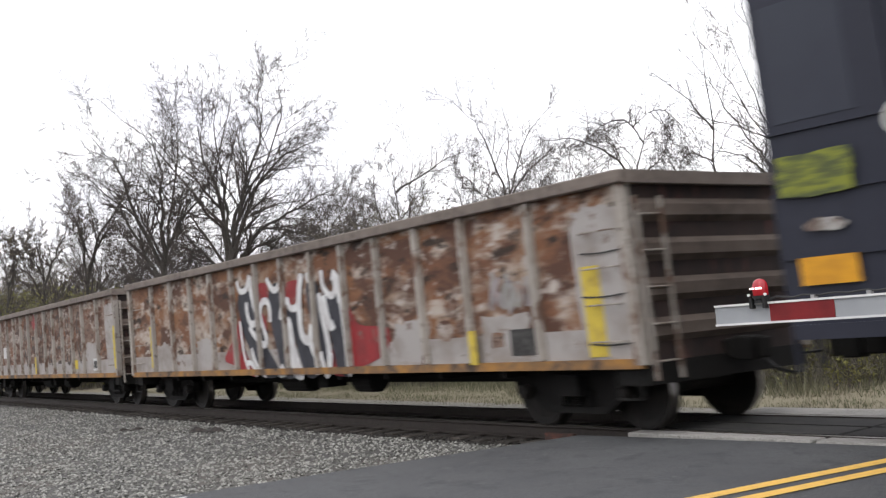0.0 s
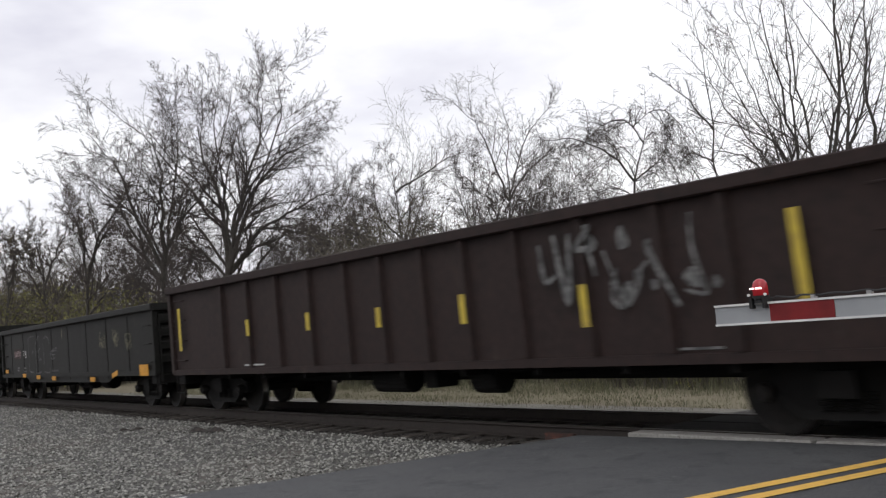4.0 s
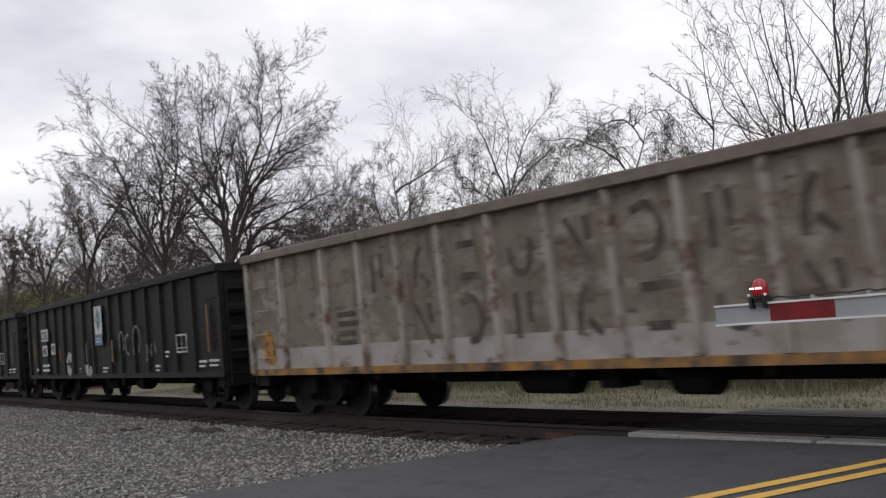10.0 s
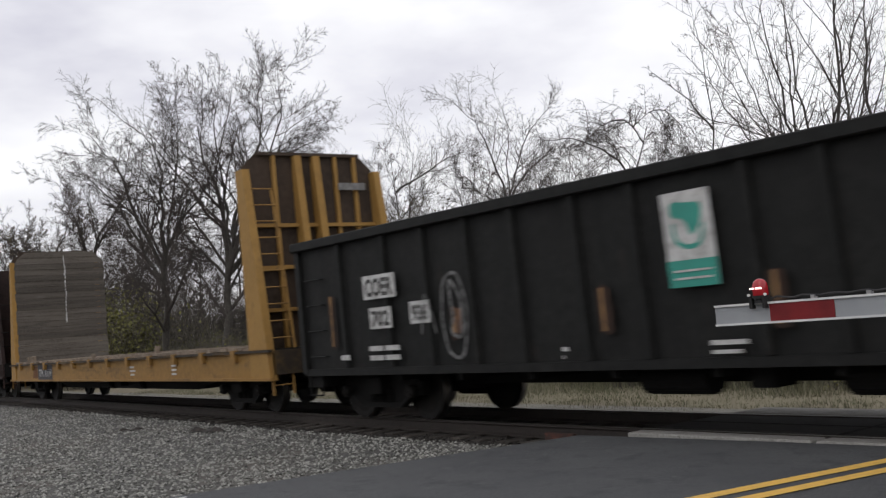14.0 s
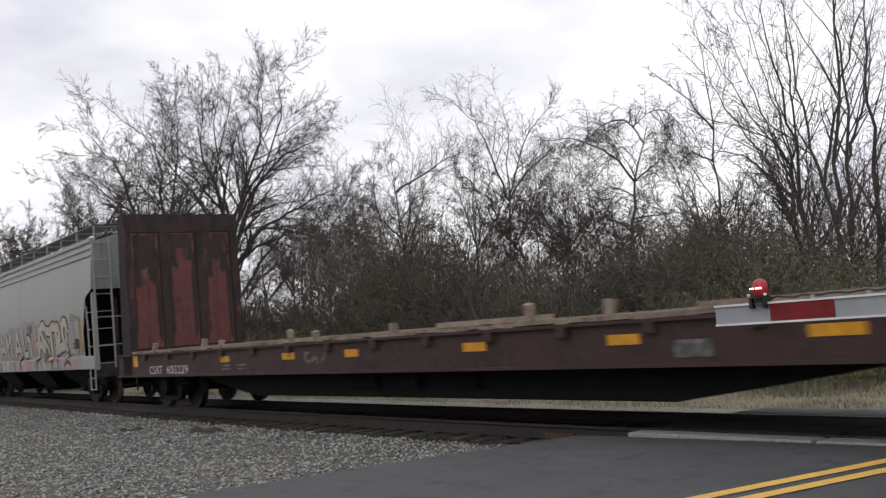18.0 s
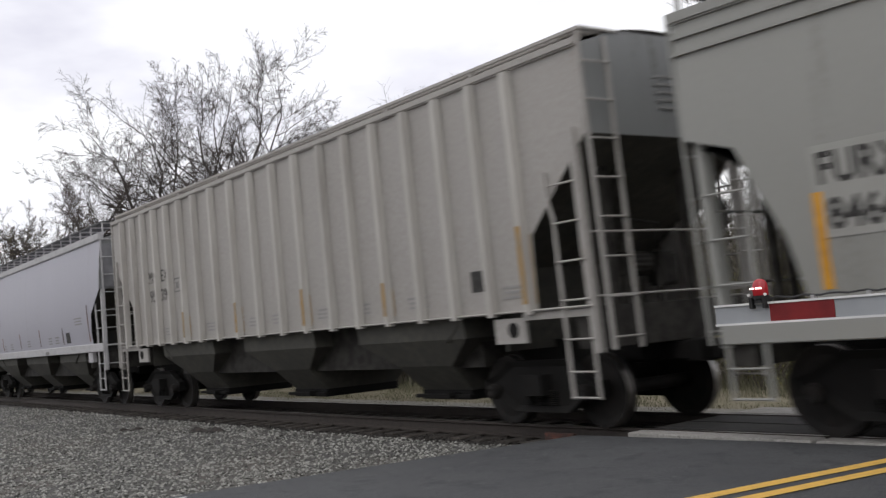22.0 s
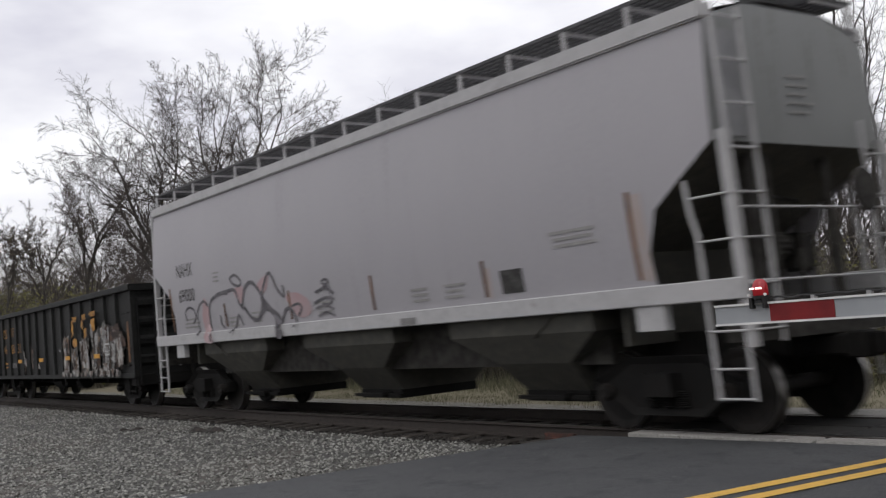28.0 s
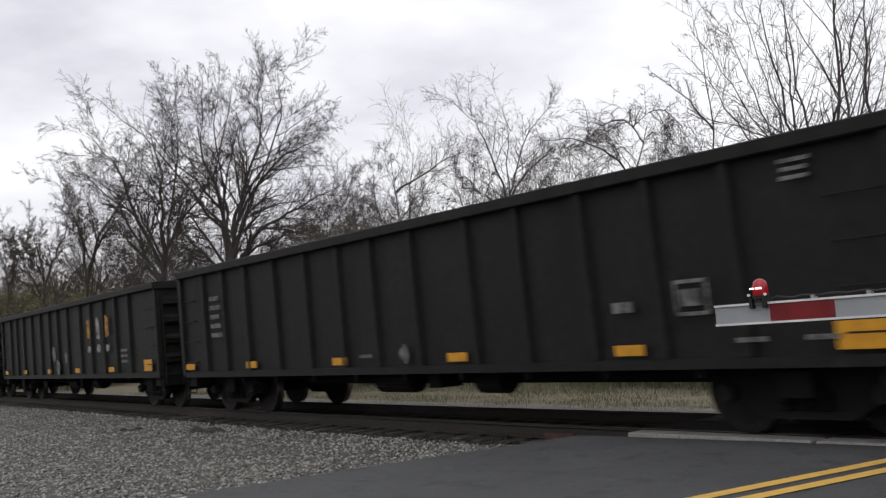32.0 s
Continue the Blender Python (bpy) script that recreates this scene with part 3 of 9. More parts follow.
def thicket(name, s0, s1, b0, b1, heights, count, mat, label, seed, droop=0.1, leaf=0, leaf_size=0.035, least=0.007, leaf_mat=None):
    """A tangle of thin stems b0 to b1 metres beyond the track: heights is a height for each even step from s0 to s1."""
    r = np.random.default_rng(seed)
    u = r.uniform(s0, s1, count)
    v = r.uniform(b0, b1, count)
    top = np.interp(u, np.linspace(s0, s1, len(heights)), heights) * r.uniform(0.4, 1.05, count)
    base = np.array([beside(a, -b) for a, b in zip(u, v)])
    x, y = base[:, 0], base[:, 1]
    keep = x < road_x(y, -3.8)
    x, y, top = x[keep], y[keep], top[keep]
    count = len(x)
    z = np.array([ground_z(a, b) for a, b in zip(x, y)])
    k = 4
    w = np.linspace(0, 1, k)
    lean = r.normal(0, 0.22, (count, 2))
    pts = np.zeros((count, k, 3))
    pts[:, :, 0] = x[:, None] + lean[:, :1] * top[:, None] * w ** 1.4
    pts[:, :, 1] = y[:, None] + lean[:, 1:] * top[:, None] * w ** 1.4
    pts[:, :, 2] = z[:, None] - 0.05 + top[:, None] * (w - droop * w ** 3)
    pts[:, 1:] += r.normal(0, 0.05, (count, k - 1, 3))
    rad = r.uniform(0.007, 0.018, (count, 1)) * (1 - 0.7 * w)
    rad = np.maximum(rad, least)
    a, ra = sprout(pts, rad, 5, 0.2, 0.98, 0.36, 0.9, -0.02, r, 3, least)
    b, rb = sprout(a, ra, 2, 0.2, 0.98, 0.6, 0.9, -0.02, r, 2, least * 0.8)
    chunks = [tubes(pts, rad, 3), tubes(a, ra, 3), tubes(b, rb, 3)]
    ob = tagged(new(name, mesh_of(name, chunks, mat)), label, "brush", kind="stuff")
    if leaf:
        tip = np.concatenate([a[:, 1:].reshape(-1, 3), b.reshape(-1, 3)])
        tip = tip[(r.random(len(tip)) < leaf)]
        tagged(new("young_leaves", mesh_of("young_leaves", [flecks(tip, leaf_size, r)], leaf_mat or LEAF)), "small leaves left in the brush" if leaf_mat is DEAD_LEAF else "young green leaves in the brush", "leaves", kind="stuff")
    return ob


thicket("roadside_brush", -52, 3, 7.0, 11.5, [2.0, 1.8, 1.5, 1.4, 1.6, 2.0, 2.0, 2.2, 2.4, 2.6, 2.6], 1900, BRUSH, "dense leafless brown brush", 11, leaf=0.7, leaf_size=0.03, leaf_mat=DEAD_LEAF)
thicket("evergreen_brush", -29, -22.3, 6.2, 9.2, [3.0, 4.8, 5.5, 5.1, 3.6], 1100, BRUSH, "dark green-brown mound of brush", 17, leaf=0.9, leaf_size=0.034, leaf_mat=DARK_LEAF)
thicket("brown_brush", -23.5, -17.5, 6.8, 9.6, [3.0, 3.4, 3.0, 3.4, 2.6], 700, BRUSH, "grey-brown brush with dead leaves", 18, leaf=0.8, leaf_size=0.03, leaf_mat=DEAD_LEAF)
thicket("vine_tangle", -18.2, -13.6, 8.6, 11.4, [2.8, 4.6, 5.1, 4.9, 4.2, 2.8], 1300, BRUSH, "tangled dead vines over a leaning tree", 12, droop=0.3, leaf=0.9, leaf_size=0.03, leaf_mat=DEAD_LEAF)
thicket("leafing_brush", -17.5, -9.5, 6.2, 7.4, [0.8, 1.6, 2.0, 1.8, 1.4, 0.8], 320, BRUSH, "low shrub with first green leaves", 13, leaf=0.9, leaf_size=0.028, leaf_mat=MOSS_LEAF)
thicket("green_shrub", -15.8, -9.5, 7.4, 9.8, [1.8, 2.8, 2.9, 2.6, 2.0], 480, BRUSH, "shrubs with first yellow-green leaves", 19, leaf=0.9, leaf_size=0.03, leaf_mat=MOSS_LEAF)
thicket("hedge_shrub", -46, -24, 6.4, 9.0, [1.6, 2.2, 1.8, 2.4, 1.6], 500, BRUSH, "low olive-green shrubs along the verge", 23, leaf=0.9, leaf_size=0.03, leaf_mat=MOSS_LEAF)
thicket("tall_saplings", -62, 4, 11.0, 20.0, [6.0, 4.6, 3.4, 3.6, 5.0, 5.2, 5.8, 6.2], 3200, TWIG, "thin leafless saplings behind the brush", 14, leaf=0.10, leaf_mat=DEAD_LEAF, least=0.008)
thicket("field_edge_brush", -115, -41, 8.5, 18.0, [12.5, 10.5, 7.4, 3.8, 2.4], 3000, BRUSH, "greenish-brown brush and thin trees at the field's edge", 15, leaf=0.45, leaf_size=0.055, least=0.010, leaf_mat=DEAD_LEAF)
thicket("mossy_brush", -78, -50, 4.0, 9.0, [6.2, 6.4, 5.6, 3.8], 1100, BRUSH, "yellow-green leafing shrubs", 20, leaf=0.95, leaf_size=0.09, least=0.011, leaf_mat=MOSS_LEAF)
thicket("far_woods", -150, 30, 26.0, 50.0, [13.0, 9.5, 4.2, 3.0, 4.4, 7.0, 7.8, 7.8], 1700, FAR_WOOD, "distant grey leafless woods", 16, least=0.020)


def young_tree(s, b, height, seed):
    """A slender tree with a few rising limbs."""
    r = random.Random(seed)
    p = beside(s, -b)
    stems = [[(0.0, -0.3), (r.uniform(-0.2, 0.2), height * 0.45), (r.uniform(-0.5, 0.5), height * 0.75), (r.uniform(-0.7, 0.7), height)]]
    for i in range(4):
        h = height * r.uniform(0.3, 0.6)
        side = r.choice((-1, 1)) * r.uniform(0.12, 0.3) * height
        stems.append([(0.0, h), (side * 0.5, h + height * 0.16), (side * 0.85, h + height * r.uniform(0.28, 0.42))])
    bare_tree((p.x, p.y), 0.009 * height + 0.012, stems, SAPLING if s < -20 else FAN, least=0.0055 + 0.0002 * height, label="slender bare tree among the brush")


for i, (s, b, h) in enumerate(((-84, 16, 12.0), (-78, 11, 10.5), (-74, 19, 12.5), (-70, 13, 10.0), (-66, 22, 12.0), (-61, 15, 9.5), (-57, 24, 11), (-52, 17, 9.0), (-44, 15, 8.0), (-39, 13, 7.2), (-34, 12, 7.0), (-31, 16, 7.6), (-27.5, 11.5, 6.8), (-24.5, 13, 6.2), (-21.5, 12, 5.8), (-19, 15, 6.2), (-16, 14.5, 6.4), (-12.0, 16.5, 7.6), (-9.0, 17.5, 7.6), (-37, 10.5, 6.0), (-29.5, 9.5, 5.6), (-26, 15, 7.0), (-22.6, 10, 5.4), (-17.5, 12.0, 5.6), (-13.5, 11.0, 5.6), (-7.5, 13.0, 6.6), (-10.5, 12.0, 6.0), (-66, 12, 8.5), (-72, 16, 11.0), (-58, 11, 7.0), (-80, 20, 13.0), (-48, 12, 6.5), (-46, 20, 9.0), (-63, 24, 11.0), (-68, 26, 12.0), (-75, 13, 9.5), (-83, 24, 13.0), (-90, 18, 12.5), (-96, 24, 13.5), (-88, 12, 10.0), (-55, 21, 8.6))):
    young_tree(s, b, h, 200 + i)


def woods_behind():
    """Unseen tree belt added behind the viewer to shade the train's near side."""
    r = np.random.default_rng(21)
    n = 900
    x = r.uniform(-70, 70, n)
    y = r.uniform(-34, -22, n)
    top = r.uniform(5, 9, n)
    w = np.linspace(0, 1, 5)
    pts = np.zeros((n, 5, 3))
    pts[:, :, 0], pts[:, :, 1] = x[:, None], y[:, None]
    pts[:, :, 2] = -0.4 + top[:, None] * w
    pts[:, 1:, :2] += r.normal(0, 0.3, (n, 4, 2))
    rad = r.uniform(0.06, 0.16, (n, 1)) * (1 - 0.6 * w)
    a, ra = sprout(pts, rad, 9, 0.2, 0.98, 0.4, 0.9, 0.1, r, 4, 0.03)
    tagged(new("woods_behind", mesh_of("woods_behind", [tubes(pts, rad, 3), tubes(a, ra, 3)], FAR_WOOD)), "added belt of leafless trees, unseen, shading the train", "woods", kind="stuff")


woods_behind()


def grass_strip(name, count, s0, s1, w0, w1, h0, h1, mat, label, seed):
    r = np.random.default_rng(seed)
    n = count
    s, w = r.uniform(s0, s1, n), r.uniform(w0, w1, n)
    base = np.array([beside(a, -b) for a, b in zip(s, w)])
    base[:, 2] = [ground_z(p[0], p[1]) - 0.01 for p in base]
    keep = np.array([p[0] < road_x(p[1], -3.05) for p in base])
    base = base[keep]
    n = len(base)
    tuft = np.sin(base[:, 0] * 1.9 + 1.3 * np.sin(base[:, 1] * 1.1)) * np.sin(base[:, 1] * 2.3 + 1.7 * np.sin(base[:, 0] * 0.8))
    h = r.uniform(h0, h1, n) * (1.0 + 0.75 * np.clip(tuft, -0.6, 1))
    a = r.uniform(0, 6.28, n)
    side = np.stack([np.cos(a), np.sin(a), 0 * a], -1) * 0.007
    lean = r.normal(0, 0.35, (n, 3)) * [1, 1, 0] * h[:, None]
    tip = base + lean + np.stack([0 * h, 0 * h, h], -1)
    v = np.stack([base - side, base + side, tip], 1).reshape(-1, 3)
    me = bpy.data.meshes.new(name)
    me.from_pydata(v.tolist(), [], np.arange(3 * n).reshape(-1, 3).tolist())
    me.materials.append(mat)
    return tagged(new(name, me), label, "grass", kind="stuff")


grass_strip("dry_grass", 66000, -40, 4, 3.0, 9.5, 0.03, 0.11, DRY_GRASS, "short dry straw-coloured grass beyond the track", 31)
grass_strip("tall_grass", 22000, -34, 6, 5.4, 10.0, 0.10, 0.42, DRY_GRASS, "taller dry grass before the brush", 32)
# ---- crossing gate ----
GATE_WHITE = material("gate sheeting white", (0.338, 0.353, 0.369), 0.55, other=(0.285, 0.300, 0.316), size=0.5, spread=0.2)
GATE_RED = material("gate sheeting red", (0.22, 0.018, 0.02), 0.5, other=(0.15, 0.014, 0.016), size=0.3)
GATE_RIM = material("gate rim", (0.75, 0.75, 0.74), 0.5, other=(0.6, 0.6, 0.6), size=0.3)
BLACK_RUBBER = material("black plastic", (0.012, 0.012, 0.013), 0.5, other=(0.025, 0.025, 0.025), size=0.1)
LENS_RED = material("lit red lens", (0.24, 0.009, 0.014), 0.25, emit=0.27, spec=0.6)
LENS_HOT = material("lamp element", (1.0, 0.72, 0.7), 0.3, emit=2.5)
GALV = material("galvanised steel", (0.5, 0.5, 0.5), 0.45, metal=0.8, other=(0.4, 0.4, 0.4), size=0.2)


def ring_tube(bm, points, radius, sides=6):
    """A round bar along points."""
    rows = []
    for i, p in enumerate(points):
        p = Vector(p)
        a = Vector(points[max(0, i - 1)])
        b = Vector(points[min(len(points) - 1, i + 1)])
        d = (b - a).normalized()
        s = d.cross(Vector((0, 0, 1)) if abs(d.z) < 0.9 else Vector((1, 0, 0))).normalized()
        u = d.cross(s)
        rows.append([bm.verts.new(p + radius * (math.cos(k * 6.2832 / sides) * s + math.sin(k * 6.2832 / sides) * u)) for k in range(sides)])
    for r, q in zip(rows, rows[1:]):
        for k in range(sides):
            bm.faces.new((r[k], r[(k + 1) % sides], q[(k + 1) % sides], q[k]))
    bm.faces.new(rows[0][::-1])
    bm.faces.new(rows[-1])
    return bm


def disc(bm, centre, axis, radius, depth, sides=16, r2=None):
    """A drum from centre along axis."""
    c, a = Vector(centre), Vector(axis).normalized()
    s = a.cross(Vector((0, 0, 1)) if abs(a.z) < 0.9 else Vector((1, 0, 0))).normalized()
    u = a.cross(s)
    r2 = radius if r2 is None else r2
    lo = [bm.verts.new(c + radius * (math.cos(k * 6.2832 / sides) * s + math.sin(k * 6.2832 / sides) * u)) for k in range(sides)]
    hi = [bm.verts.new(c + a * depth + r2 * (math.cos(k * 6.2832 / sides) * s + math.sin(k * 6.2832 / sides) * u)) for k in range(sides)]
    for k in range(sides):
        bm.faces.new((lo[k], lo[(k + 1) % sides], hi[(k + 1) % sides], hi[k]))
    bm.faces.new(lo[::-1])
    bm.faces.new(hi)
    return bm


def crossing_gate():
    gate = tagged(new("crossing_gate"), "lowered red and white striped crossing gate arm", "crossing gate")
    Y, TIP, END = 5.3, -3.79, 2.2
    Z0, Z1 = 1.272, 1.398
    bm = bmesh.new()
    box(bm, TIP, END, Y - 0.012, Y + 0.012, Z0 + 0.008, Z1 - 0.008)
    part("arm", bm, GATE_WHITE, gate, "grey-white reflective arm")
    for z in (Z0, Z1 - 0.012):
        bm = bmesh.new()
        box(bm, TIP, END, Y - 0.022, Y + 0.022, z, z + 0.012)
        part("arm_rim", bm, GATE_RIM, gate)
    x = TIP + 0.38
    for i in range(7):
        bm = bmesh.new()
        box(bm, x, x + 0.405, Y - 0.017, Y - 0.0125, Z0 + 0.0125, Z1 - 0.0125)
        part("red_stripe", bm, GATE_RED, gate, "dark red reflective stripe")
        x += 0.81
    # tip lamp: base, socket, red lens
    lx = -3.47
    lamp = part("lamp_socket", disc(bmesh.new(), (lx, Y, Z1 - 0.005), (0, 0, 1), 0.045, 0.03, 12, 0.038), BLACK_RUBBER, gate, "black lamp socket")
    bm = bmesh.new()
    disc(bm, (lx, Y, Z1 + 0.02), (0, 0, 1), 0.05, 0.02, 12)
    for sx in (-0.052, 0.035):
        box(bm, lx + sx, lx + sx + 0.018, Y - 0.05, Y + 0.03, Z1 - 0.035, Z1 + 0.03)
    part("lamp_bracket", bm, BLACK_RUBBER, lamp)
    bm = bmesh.new()
    rows = []
    for rr, zz in ((0.040, 0.035), (0.046, 0.045), (0.046, 0.090), (0.042, 0.110), (0.033, 0.126), (0.018, 0.136), (0.003, 0.139)):
        rows.append([bm.verts.new((lx + rr * math.cos(k * 0.3927), Y + rr * math.sin(k * 0.3927), Z1 + zz)) for k in range(16)])
    for p, q in zip(rows, rows[1:]):
        for k in range(16):
            bm.faces.new((p[k], p[(k + 1) % 16], q[(k + 1) % 16], q[k]))
    part("red_lens", bm, LENS_RED, lamp, "lit red lamp dome", smooth=True)
    for sx in (-0.058, 0.052):
        part("lamp_screw", disc(bmesh.new(), (lx + sx, Y - 0.03, Z1 + 0.045), (0, -1, 0), 0.008, 0.012, 8), GATE_RIM, lamp)
    for sx in (-0.036, 0.002):
        bm = bmesh.new()
        box(bm, lx + sx, lx + sx + (0.022 if sx < 0 else 0.036), Y - 0.056, Y - 0.044, Z1 + 0.078, Z1 + 0.087)
        part("lamp_glow", bm, LENS_HOT, lamp, "bright white-pink lamp element")
    # cable with clips along the top edge
    pts = [(lx + 0.05 + i * 0.055, Y, Z1 + 0.012 + 0.014 * abs(math.sin(i * 1.05)) + 0.004 * math.sin(i * 2.3)) for i in range(100)]
    part("cable", ring_tube(bmesh.new(), pts, 0.006, 5), BLACK_RUBBER, gate, "black cable along the arm")
    for i in range(17):
        bm = bmesh.new()
        cx = lx + 0.34 + i * 0.33
        box(bm, cx - 0.011, cx + 0.011, Y - 0.02, Y + 0.02, Z1 - 0.01, Z1 + 0.02)
        part("cable_clip", bm, GALV, gate)
    # mast and counterweight end
    bm = bmesh.new()
    box(bm, END - 0.05, END + 0.55, Y - 0.07, Y + 0.07, Z0 - 0.06, Z1 + 0.06)
    part("arm_mount", bm, GALV, gate)
    part("mast", ring_tube(bmesh.new(), [(END + 0.3, Y + 0.15, -0.35), (END + 0.3, Y + 0.15, 3.4)], 0.06, 12), GALV, gate)
    bm = bmesh.new()
    box(bm, END + 0.02, END + 0.5, Y + 0.02, Y + 0.3, 0.85, 1.3)
    part("gate_motor", bm, GALV, gate)
    bm = bmesh.new()
    box(bm, END + 0.02, END + 0.58, Y - 0.13, Y + 0.43, -0.36, -0.1)
    part("base", bm, CONCRETE, gate)


crossing_gate()

# ---- train: paints ----
RUST = (0.16, 0.075, 0.042)
DEEP_RUST = (0.085, 0.042, 0.028)
BLACK_PAINT = material("faded black paint", (0.0118, 0.0126, 0.0120), 0.66, other=(0.018, 0.0184, 0.0172), size=0.9, cover=0.5, spread=0.16, stretch=(1, 1, 0.35), fine=((0.0072, 0.0071, 0.007), 9), patches=[((0.024, 0.0205, 0.018), 0.13, 0.5, (1.5, 1.5, 0.4)), ((0.006, 0.006, 0.006), 0.2, 0.8, (1.6, 1, 0.3))], spec=0.22)
BLACK_WARM = material("sooty black paint", (0.0122, 0.0124, 0.0106), 0.66, other=(0.0185, 0.0184, 0.0158), size=1.1, spread=0.16, stretch=(1, 1, 0.3), fine=((0.0072, 0.0069, 0.0064), 9), patches=[((0.025, 0.0205, 0.016), 0.14, 0.6, (1.5, 1.5, 0.4)), ((0.006, 0.0058, 0.0055), 0.2, 0.8, (1.6, 1, 0.3))], spec=0.22)
BROWN_PAINT = material("dark red-brown paint", (0.022, 0.0145, 0.0138), 0.7, other=(0.017, 0.0125, 0.012), size=0.9, spread=0.15, stretch=(1, 1, 0.35), fine=((0.034, 0.021, 0.019), 7), patches=[((0.055, 0.04, 0.034), 0.10, 0.5, (1, 1, 0.5))], spec=0.22)
RUSTED_WHITE = material("flaking pale paint over rust", (0.36, 0.31, 0.265), 0.8, other=(0.26, 0.185, 0.135), size=0.6, cover=0.5, spread=0.12, patches=[((0.20, 0.098, 0.05), 0.60, 1.2, (0.9, 1, 1.1)), (RUST, 0.45, 0.8, (0.7, 1, 1.3)), ((0.40, 0.34, 0.29), 0.34, 0.55, (0.7, 1, 1.4)), (DEEP_RUST, 0.42, 0.6, (0.7, 1, 1.3)), ((0.42, 0.37, 0.33), 0.2, 0.4, (0.7, 1, 1.5)), ((0.035, 0.024, 0.018), 0.22, 0.35, (0.7, 1, 1.4))], bump=0.2, bump_size=9)
RUSTED_BROWN = material("brown rust with flakes of pale paint", (0.14, 0.085, 0.062), 0.85, other=(0.21, 0.15, 0.12), size=0.6, cover=0.45, spread=0.1, stretch=(0.7, 1, 1.6), patches=[((0.36, 0.315, 0.28), 0.33, 0.7, (0.8, 1, 1.3)), (RUST, 0.35, 0.5, (0.6, 1, 1.5)), ((0.33, 0.28, 0.24), 0.25, 0.2, (0.6, 1, 1.9)), (DEEP_RUST, 0.4, 0.3, (0.6, 1, 1.6)), ((0.035, 0.024, 0.018), 0.18, 0.16, (0.6, 1, 1.8))], bump=0.2, bump_size=9)
PALE_BAND = material("pale grey paint", (0.340, 0.319, 0.306), 0.75, other=(0.246, 0.217, 0.196), size=0.6, cover=0.4, patches=[((0.128, 0.076, 0.051), 0.14, 0.3, (1, 1, 1.4))])
PALE_POST = material("pale post paint", (0.32, 0.292, 0.262), 0.75, other=(0.22, 0.19, 0.162), size=0.35, cover=0.35, spread=0.1, stretch=(1, 1, 0.5), vary=0.12, patches=[((0.13, 0.08, 0.058), 0.33, 0.25, (1, 1, 0.7)), ((0.06, 0.04, 0.03), 0.16, 0.12, (1, 1, 0.8))])
TAN_PAINT = material("weathered tan-pink paint", (0.192, 0.165, 0.137), 0.8, other=(0.146, 0.122, 0.099), size=0.9, cover=0.5, spread=0.14, patches=[((0.250, 0.225, 0.196), 0.3, 0.4, (0.8, 1, 1.4)), ((0.095, 0.072, 0.055), 0.22, 0.35, (0.6, 1, 1.8)), ((0.11, 0.088, 0.07), 0.25, 0.4, (2.2, 1, 0.35)), ((0.07, 0.052, 0.042), 0.12, 0.12, (0.7, 1, 1.3))], bump=0.15, bump_size=9)
TAN_CHORD = material("dirty tan steel", (0.165, 0.138, 0.12), 0.8, other=(0.095, 0.077, 0.066), size=0.7, fine=((0.19, 0.16, 0.14), 9))
FADED_MARK = material("faded brown lettering", (0.058, 0.046, 0.041), 0.85, other=(0.12, 0.098, 0.082), cover=0.4, size=0.2, spread=0.12)
GREY_HOPPER = material("light grey hopper paint", (0.285, 0.286, 0.268), 0.5, other=(0.238, 0.238, 0.222), size=1.8, spread=0.3, stretch=(1, 1, 0.3), fine=((0.274, 0.274, 0.257), 16), patches=[((0.205, 0.203, 0.188), 0.16, 1.3, (2.2, 1, 0.22))])
LILAC_HOPPER = material("pale bluish-grey hopper paint", (0.361, 0.358, 0.403), 0.48, other=(0.313, 0.310, 0.349), size=1.8, spread=0.3, stretch=(1, 1, 0.3), fine=((0.348, 0.345, 0.390), 16), patches=[((0.310, 0.304, 0.337), 0.13, 1.3, (2.2, 1, 0.22))])
SILVER_HOPPER = material("pale grey hopper paint", (0.329, 0.321, 0.318), 0.48, other=(0.284, 0.276, 0.272), size=1.8, spread=0.3, stretch=(1, 1, 0.3), fine=((0.318, 0.310, 0.307), 16), patches=[((0.254, 0.242, 0.235), 0.13, 1.3, (2.2, 1, 0.22))])
PINK_HOPPER = material("soft grey hopper paint", (0.362, 0.350, 0.370), 0.48, other=(0.30, 0.294, 0.313), size=1.8, spread=0.3, stretch=(1, 1, 0.3), fine=((0.35, 0.338, 0.357), 16), patches=[((0.285, 0.277, 0.29), 0.16, 1.3, (2.2, 1, 0.22))])
# Ribs lighter than their sheet: the side light on them is painted in.
RIB_LIT = material("rib paint lightened for side light", (0.50, 0.485, 0.455), 0.6, other=(0.36, 0.34, 0.315), size=0.7, spread=0.2, stretch=(1, 1, 0.3), vary=0.06)
RIBBED_GREY = material("weathered warm grey paint", (0.335, 0.32, 0.30), 0.6, other=(0.285, 0.268, 0.25), size=1.6, spread=0.3, stretch=(1, 1, 0.25), fine=((0.37, 0.355, 0.334), 16), patches=[((0.248, 0.214, 0.186), 0.12, 0.6, (1.3, 1, 0.3))])
WHITE_SILL = material("dirty white steel", (0.407, 0.401, 0.407), 0.55, other=(0.330, 0.325, 0.330), size=0.8, fine=((0.440, 0.435, 0.440), 8), patches=[((0.220, 0.198, 0.187), 0.1, 0.3, (1, 1, 1))])
UNDER_GREY_SHADED = material("dirty grey underside, shade in colour", (0.108, 0.105, 0.086), 0.75, other=(0.06, 0.057, 0.048), size=0.8, spread=0.2, fine=((0.055, 0.053, 0.049), 8))
